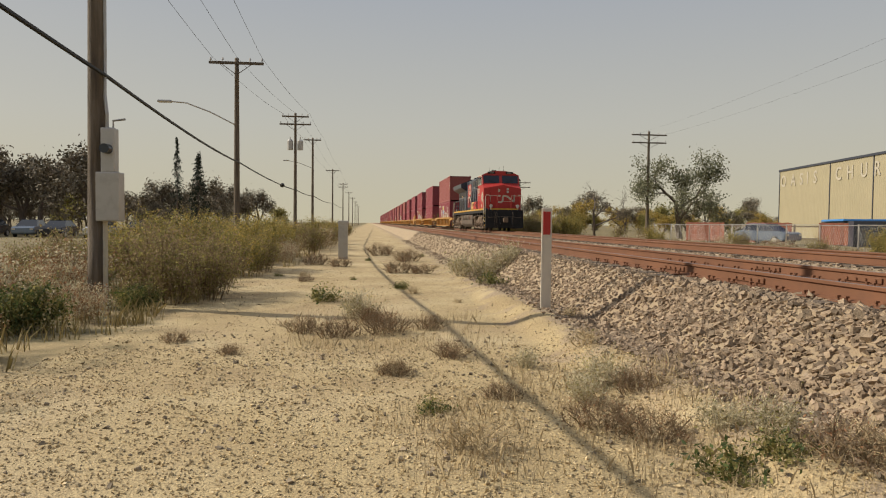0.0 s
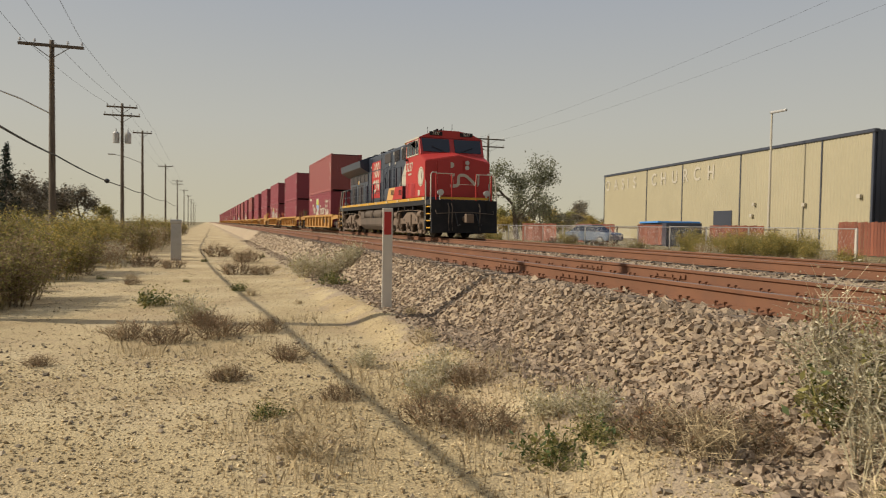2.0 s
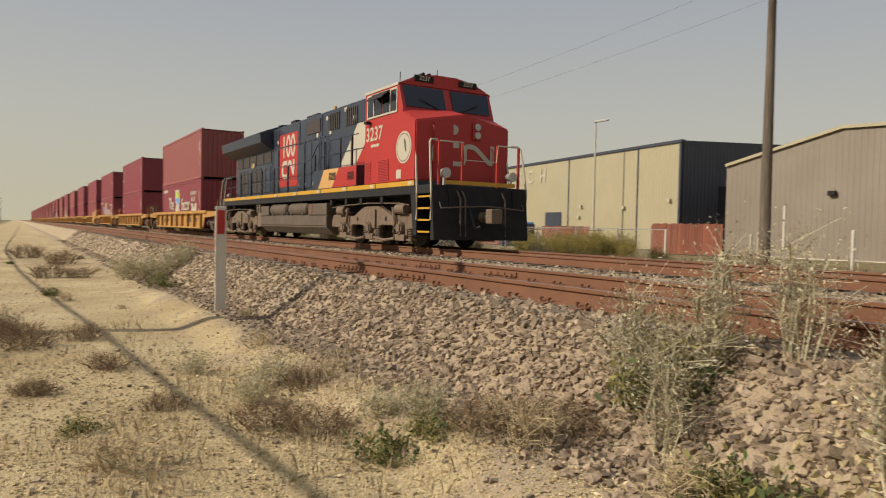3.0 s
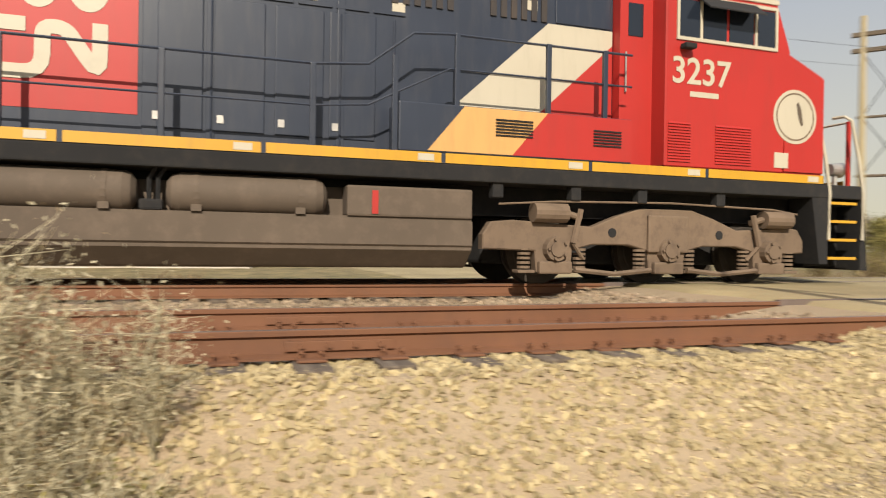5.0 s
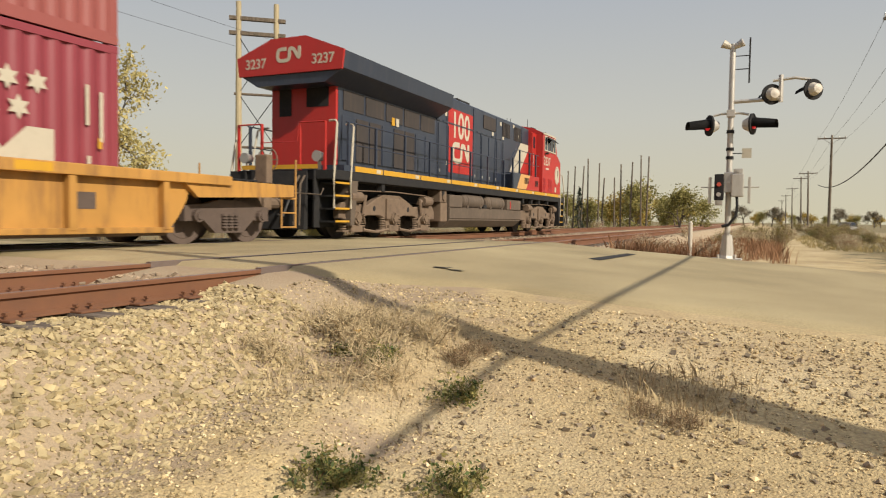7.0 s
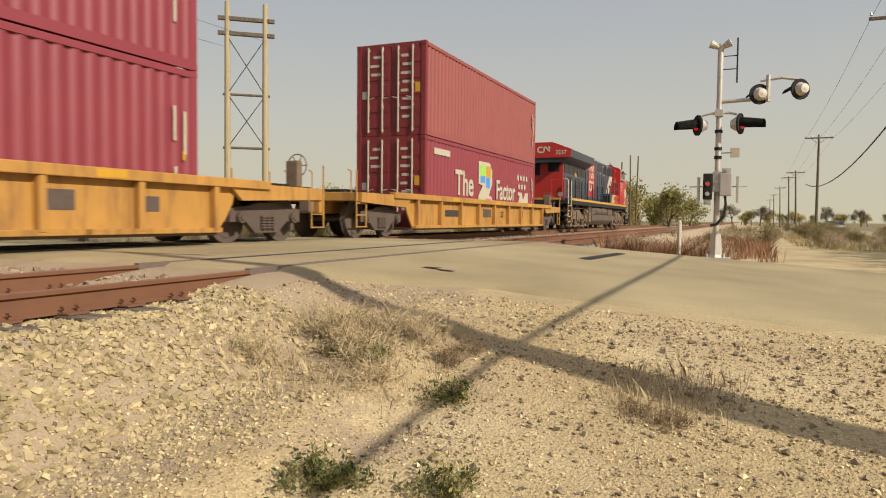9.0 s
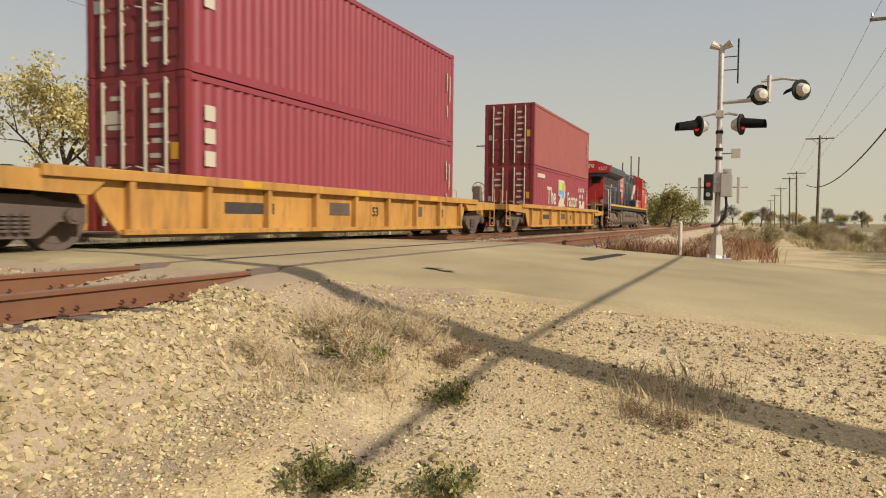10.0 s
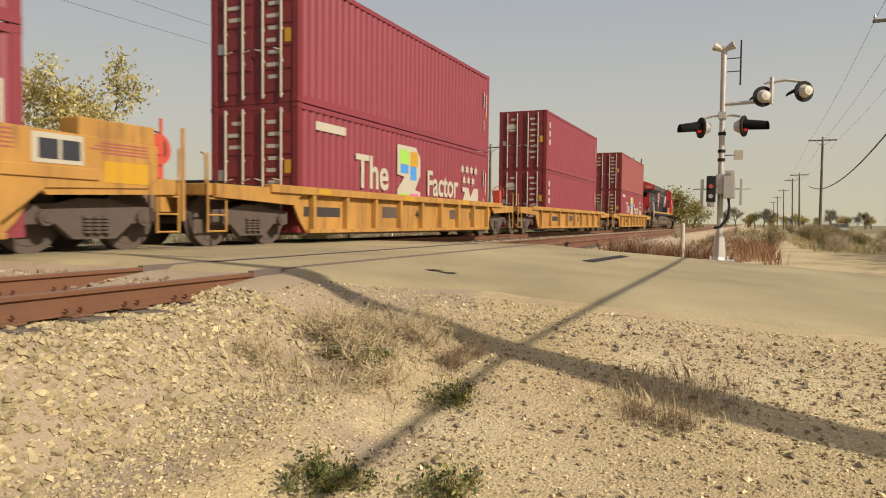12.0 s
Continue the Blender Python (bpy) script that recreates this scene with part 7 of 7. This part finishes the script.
# beyond the crossing
for k in range(44):
    y = -36 - 70 * (k / 44) + spawned.uniform(-1, 1)
    put(spawned.choice((0, 3, 2, 0)), -3.5 - 0.02 * (y + 36) * -1 - spawned.uniform(0, 4.5), y, spawned.uniform(0.6, 1.0))
for k in range(10):
    put(2, 1.9 + spawned.gauss(0, 0.9), -21.5 + spawned.gauss(0, 1.6), spawned.uniform(0.45, 0.75))
for k in range(14):
    put(spawned.choice((2, 0)), 0.5 + spawned.gauss(0, 1.4), -33 - spawned.uniform(0, 30), spawned.uniform(0.5, 0.9))
for k in range(24):
    put(spawned.choice((2, 0, 1)), 14.5 + spawned.uniform(0, 9), -19 - spawned.uniform(0, 60), spawned.uniform(0.5, 1.0))

# weeds near the feet
WD = [shrub(51, 0.36, 0.6, [M_SHRUB, M_SAGE, M_SAGE], 900, 0.03, "pale sage weed growing in the gravel", 22, "weed", "weed", "weeds in the gravel"),
      shrub(52, 0.24, 0.8, [M_RUST, M_DRY], 800, 0.02, "dry russet weed growing in the gravel", 30, "weed", "weed", "weeds in the gravel"),
      shrub(53, 0.15, 0.45, [M_GREEN, M_SHRUB], 420, 0.045, "low green weed growing in the gravel", 16, "weed", "weed", "weeds in the gravel"),
      shrub(54, 0.85, 0.5, [M_DRY, M_SAGE, M_SAGE], 1300, 0.026, "tall pale seeding weed beside the ballast", 16, "weed", "weed", "weeds in the gravel"),
      shrub(55, 0.26, 0.7, [M_STRAW, M_STRAW], 220, 0.016, "thin straw-coloured dry grass in the gravel", 26, "weed", "weed", "weeds in the gravel")]
for k, x, y, s in ((2, -0.86, 13.9, 1.4), (0, -0.1, 11.4, 1.2), (1, 0.1, 10.9, 1.0), (1, -0.4, 9.8, 1.0), (1, 0.3, 10.0, 1.1), (1, -0.9, 10.2, 0.9), (1, 0.9, 10.3, 0.8), (0, 3.3, 19.4, 2.0), (0, 2.7, 19.8, 1.8), (0, 3.8, 19.0, 1.7), (1, 0.9, 21.8, 1.6), (1, 1.6, 21.5, 1.2), (1, -1.9, 25.5, 1.6), (1, -1.0, 24.8, 1.3), (2, 0.8, 16.6, 0.9), (2, 3.0, 17.2, 1.4), (1, 1.5, 28, 2.0), (1, 0.6, 33, 2.2),
                   (0, 2.72, 4.62, 0.7), (0, 2.5, 4.9, 0.6), (2, 2.25, 4.3, 0.95), (2, 2.55, 4.25, 0.75), (1, 2.1, 5.0, 0.9), (1, 1.8, 5.3, 0.9), (0, 2.2, 6.5, 0.9), (1, 2.4, 6.2, 0.8), (0, 1.9, 6.1, 0.7), (1, 2.9, 4.0, 1.0), (4, 3.0, 3.75, 1.0), (1, 3.35, 3.75, 1.1), (4, 3.1, 4.1, 1.0), (2, 3.75, 3.35, 1.5), (0, 3.9, 3.3, 1.3), (3, 3.72, 3.55, 1.0), (3, 4.05, 3.15, 1.0), (3, 3.5, 3.1, 0.8), (3, 4.2, 2.7, 0.95), (4, 0.7, 4.95, 0.9), (2, 0.55, 5.9, 0.6), (1, 1.2, 6.3, 0.6), (1, 0.3, 7.4, 0.6), (1, 1.0, 8.3, 0.8), (0, 1.7, 7.6, 0.6), (4, 2.6, 8.2, 0.7), (1, -1.6, 8.6, 0.5), (1, -2.4, 9.4, 0.6),
                   (3, 3.85, 1.42, 1.1), (3, 3.6, 1.2, 1.05), (3, 3.95, 0.78, 1.15), (3, 3.7, 0.85, 1.1), (3, 3.85, 0.5, 0.9), (3, 3.55, 0.62, 0.85), (3, 3.9, 0.18, 0.9), (0, 3.5, 0.9, 1.2), (0, 3.6, 1.5, 1.3), (0, 3.5, 0.35, 1.1), (3, 3.7, 1.9, 0.9), (2, 3.2, 2.4, 1.3), (4, 3.1, 2.6, 1.0),
                   (2, 2.2, -3.35, 0.85), (2, 2.05, -3.4, 0.6), (2, 1.95, -4.7, 0.8), (2, 1.5, -3.55, 0.8), (4, 2.9, -5.0, 1.0), (4, 3.2, -5.3, 1.0), (4, 2.6, -5.4, 0.9), (4, 3.4, -5.4, 1.0), (4, 3.0, -5.5, 0.9), (1, 2.2, -5.2, 0.5), (1, 0.5, -4.75, 0.45), (1, 0.75, -4.85, 0.35), (4, 2.5, -4.6, 0.8), (2, 2.7, -4.9, 0.7), (4, 3.6, -4.6, 0.7), (1, 2.1, -5.4, 0.45), (2, 3.1, -5.0, 0.5)):
    put(k, x, y, s, WD)
for k in range(14):
    x, y = spawned.uniform(-3.0, 3.2), 7.0 + 26 * spawned.random() ** 1.3
    put(spawned.choice((1, 1, 4, 2)), x, y, spawned.uniform(0.3, 0.7), WD)
fl = thing("dandelion", pose(3.0, -5.02, ground_z(3.0, -5.02)), "small yellow dandelion flower in dry grass", "flower")
bm = B()
rod(bm, (0, 0, -0.02), (0.01, 0, 0.16), 0.004, seg=5)
part("stalk", bm, M_GREEN, fl)
bm = B()
rod(bm, (0.01, 0, 0.16), (0.01, 0, 0.185), 0.015, 0.035, seg=12)
part("bloom", bm, M_YELLOW, fl, "bright yellow bloom")

# ---- ties, spikes, ballast and pebbles ----
bm = B()
box(bm, -1.16, -0.11, -0.17, 1.16, 0.11, 0.0, 0.012)
TIE = bpy.data.meshes.new("tie")
bm.to_mesh(TIE)
bm.free()
TIE.materials.append(M_TIE)
bm = B()
box(bm, -0.19, -0.09, 0.0, 0.17, 0.09, 0.016, 0.004)
for q in (-1, 1):
    for d in (-1, 1):
        rod(bm, (q * 0.1, d * 0.06, 0.0), (q * 0.1, d * 0.06, 0.05), 0.012, seg=6)
        box(bm, q * 0.1 - 0.02, d * 0.06 - 0.016, 0.045, q * 0.1 + 0.02, d * 0.06 + 0.016, 0.062)
PLATE = bpy.data.meshes.new("tie_plate")
bm.to_mesh(PLATE)
bm.free()
PLATE.materials.append(M_RAIL)
jit = random.Random(9)
for X, ymax, name in ((X_NEAR, 46, "near"), (X_FAR, 46, "far")):
    T = tagged(thing("track_bed", pose(X, 0, 0), "weathered wooden ties of the " + name + " track in ballast", "railway track"), kind="structure")
    y = ROAD_Y1 + 0.3
    k = 0
    while y < ymax:
        share("tie", TIE, T, pose(jit.uniform(-0.05, 0.05), y, TIE_Z - 0.004, 0, jit.uniform(-0.4, 0.4), jit.uniform(-1.2, 1.2)))
        if X == X_NEAR and y < 14:
            for sx in (-0.755, 0.755):
                share("tie_plate", PLATE, T, pose(sx, y, TIE_Z - 0.002))
        y += 0.52
    y = ROAD_Y0 - 0.2
    while y > -34:
        share("tie", TIE, T, pose(jit.uniform(-0.05, 0.05), y, TIE_Z - 0.004))
        y -= 0.52

# stone shapes: crushed, angular
CUBE = np.array([(x, y, z) for z in (-1, 1) for y in (-1, 1) for x in (-1, 1)], float)
CUBE_F = np.array([(0, 2, 3, 1), (4, 5, 7, 6), (0, 1, 5, 4), (2, 6, 7, 3), (0, 4, 6, 2), (1, 3, 7, 5)])
OCT = np.array([(1, 0, 0), (0, 1, 0), (-1, 0, 0), (0, -1, 0), (0, 0, 1), (0, 0, -1)], float)
OCT_F = np.array([(0, 1, 4), (1, 2, 4), (2, 3, 4), (3, 0, 4), (1, 0, 5), (2, 1, 5), (3, 2, 5), (0, 3, 5)])


def scatter(name, xy, sizes, base, faces, material, label, category, parent=None, sink=0.25, lift=0.0):
    """One mesh of many loose stones lying on the ground."""
    n = len(xy)
    z = np.array([ground_z(a, b) for a, b in xy]) + lift
    q = RNG.normal(0, 1, (n, 4))
    q /= np.linalg.norm(q, axis=1)[:, None]
    w, x, y, zz = q.T
    R = np.stack([1 - 2 * (y * y + zz * zz), 2 * (x * y - zz * w), 2 * (x * zz + y * w), 2 * (x * y + zz * w), 1 - 2 * (x * x + zz * zz), 2 * (y * zz - x * w), 2 * (x * zz - y * w), 2 * (y * zz + x * w), 1 - 2 * (x * x + y * y)], 1).reshape(n, 3, 3)
    v = base[None] * RNG.uniform(0.55, 1.15, (n, len(base), 1)) + RNG.normal(0, 0.14, (n, len(base), 3))
    v = v * (np.array([1.0, 0.8, 0.62])[None, None] * sizes[:, None, None] * 0.5)
    v = np.einsum("nij,nkj->nki", R, v)
    v[:, :, 2] *= 0.8
    v += np.stack([xy[:, 0], xy[:, 1], z + sizes * (0.5 - sink) * 0.6], 1)[:, None]
    f = (faces[None] + (np.arange(n) * len(base))[:, None, None]).reshape(-1, faces.shape[1])
    me = mesh_of(name, v.reshape(-1, 3).tolist(), f.tolist(), material)
    ob = new(name, me)
    if parent is not None:
        ob.parent = parent
    return tagged(ob, label, category, kind="stuff")


def region(n, x0, x1, y0, y1, power=1.0):
    u = RNG.random((n, 2))
    return np.stack([x0 + (x1 - x0) * u[:, 0], y0 + (y1 - y0) * u[:, 1] ** power], 1)


slope = np.concatenate([region(10500, 2.75, 4.75, 1.6, 9.0), region(11000, 2.7, 4.75, 8.0, 26.0, 1.3), region(5000, 2.7, 4.75, 26.0, 60.0, 1.2)])
slope = slope[(RNG.random(len(slope)) < np.clip((slope[:, 0] - 2.75) / 0.6 + RNG.normal(0, 0.3, len(slope)), 0.06, 1))]
scatter("ballast", slope, RNG.uniform(0.03, 0.074, len(slope)), CUBE, CUBE_F, M_BALLAST, "crushed brown-grey ballast stones on the track shoulder", "ballast")
pale = region(12000, 2.6, 4.72, -5.4, 2.4)
pale = pale[(RNG.random(len(pale)) < np.clip((pale[:, 0] - 2.5) / 0.9, 0.1, 1))]
scatter("ballast", pale, RNG.uniform(0.016, 0.044, len(pale)) * np.where(pale[:, 0] > 3.35, 1.45, 1.0), CUBE, CUBE_F, M_BALLASTP, "dusty pale ballast stones half sunk in the shoulder", "ballast", sink=0.42)
bed = np.concatenate([region(9000, 4.75, 12.2, -5.6, 20, 1.2), region(5000, 4.75, 12.2, 20, 70, 1.2), region(3000, 3.5, 12.2, -40, -17.2)])
scatter("ballast", bed, RNG.uniform(0.045, 0.095, len(bed)), CUBE, CUBE_F, M_BALLAST, "crushed ballast stones between the rails and tracks", "ballast", lift=-0.01)
peb = np.concatenate([region(36000, -3.5, 3.3, 2.2, 9.0, 1.2), region(9000, -3.5, 3.0, 9.0, 24.0, 1.3), region(24000, -1.8, 4.2, -7.0, -2.0)])
scatter("pebbles", peb, RNG.uniform(0.012, 0.034, len(peb)) * np.where(RNG.random(len(peb)) < 0.05, 1.9, 1.0), OCT, OCT_F, M_PEBBLE, "loose pale limestone pebbles over the ground", "pebbles")
dk = np.concatenate([region(500, -3, 3.0, 2.4, 10.0, 1.1), region(420, -1.5, 2.2, -6.6, -3.6)])
scatter("pebbles", dk, RNG.uniform(0.015, 0.05, len(dk)), CUBE, CUBE_F, M_CLOD, "loose dark stones and clods on the gravel", "pebbles")
# the nearest ballast stones, one by one
SB = tagged(thing("ballast_shoulder", pose(0, 0, 0), "rough shoulder of larger loose ballast stones", "ballast"), kind="structure")
shapes = []
for k in range(8):
    v = CUBE * RNG.uniform(0.6, 1.1, (8, 1)) + RNG.normal(0, 0.12, (8, 3))
    shapes.append(mesh_of("stone", (v * np.array([0.5, 0.42, 0.32])).tolist(), CUBE_F.tolist(), M_BALLAST2))
for k in range(300):
    x, y = 3.1 + 1.5 * jit.random(), 1.8 + 8.2 * jit.random()
    s = jit.uniform(0.055, 0.11)
    share("stone", shapes[k % 8], SB, pose(x, y, ground_z(x, y) + s * 0.22, jit.uniform(0, 360), jit.uniform(0, 40), jit.uniform(0, 360)) @ Matrix.Scale(s, 4))

motions()
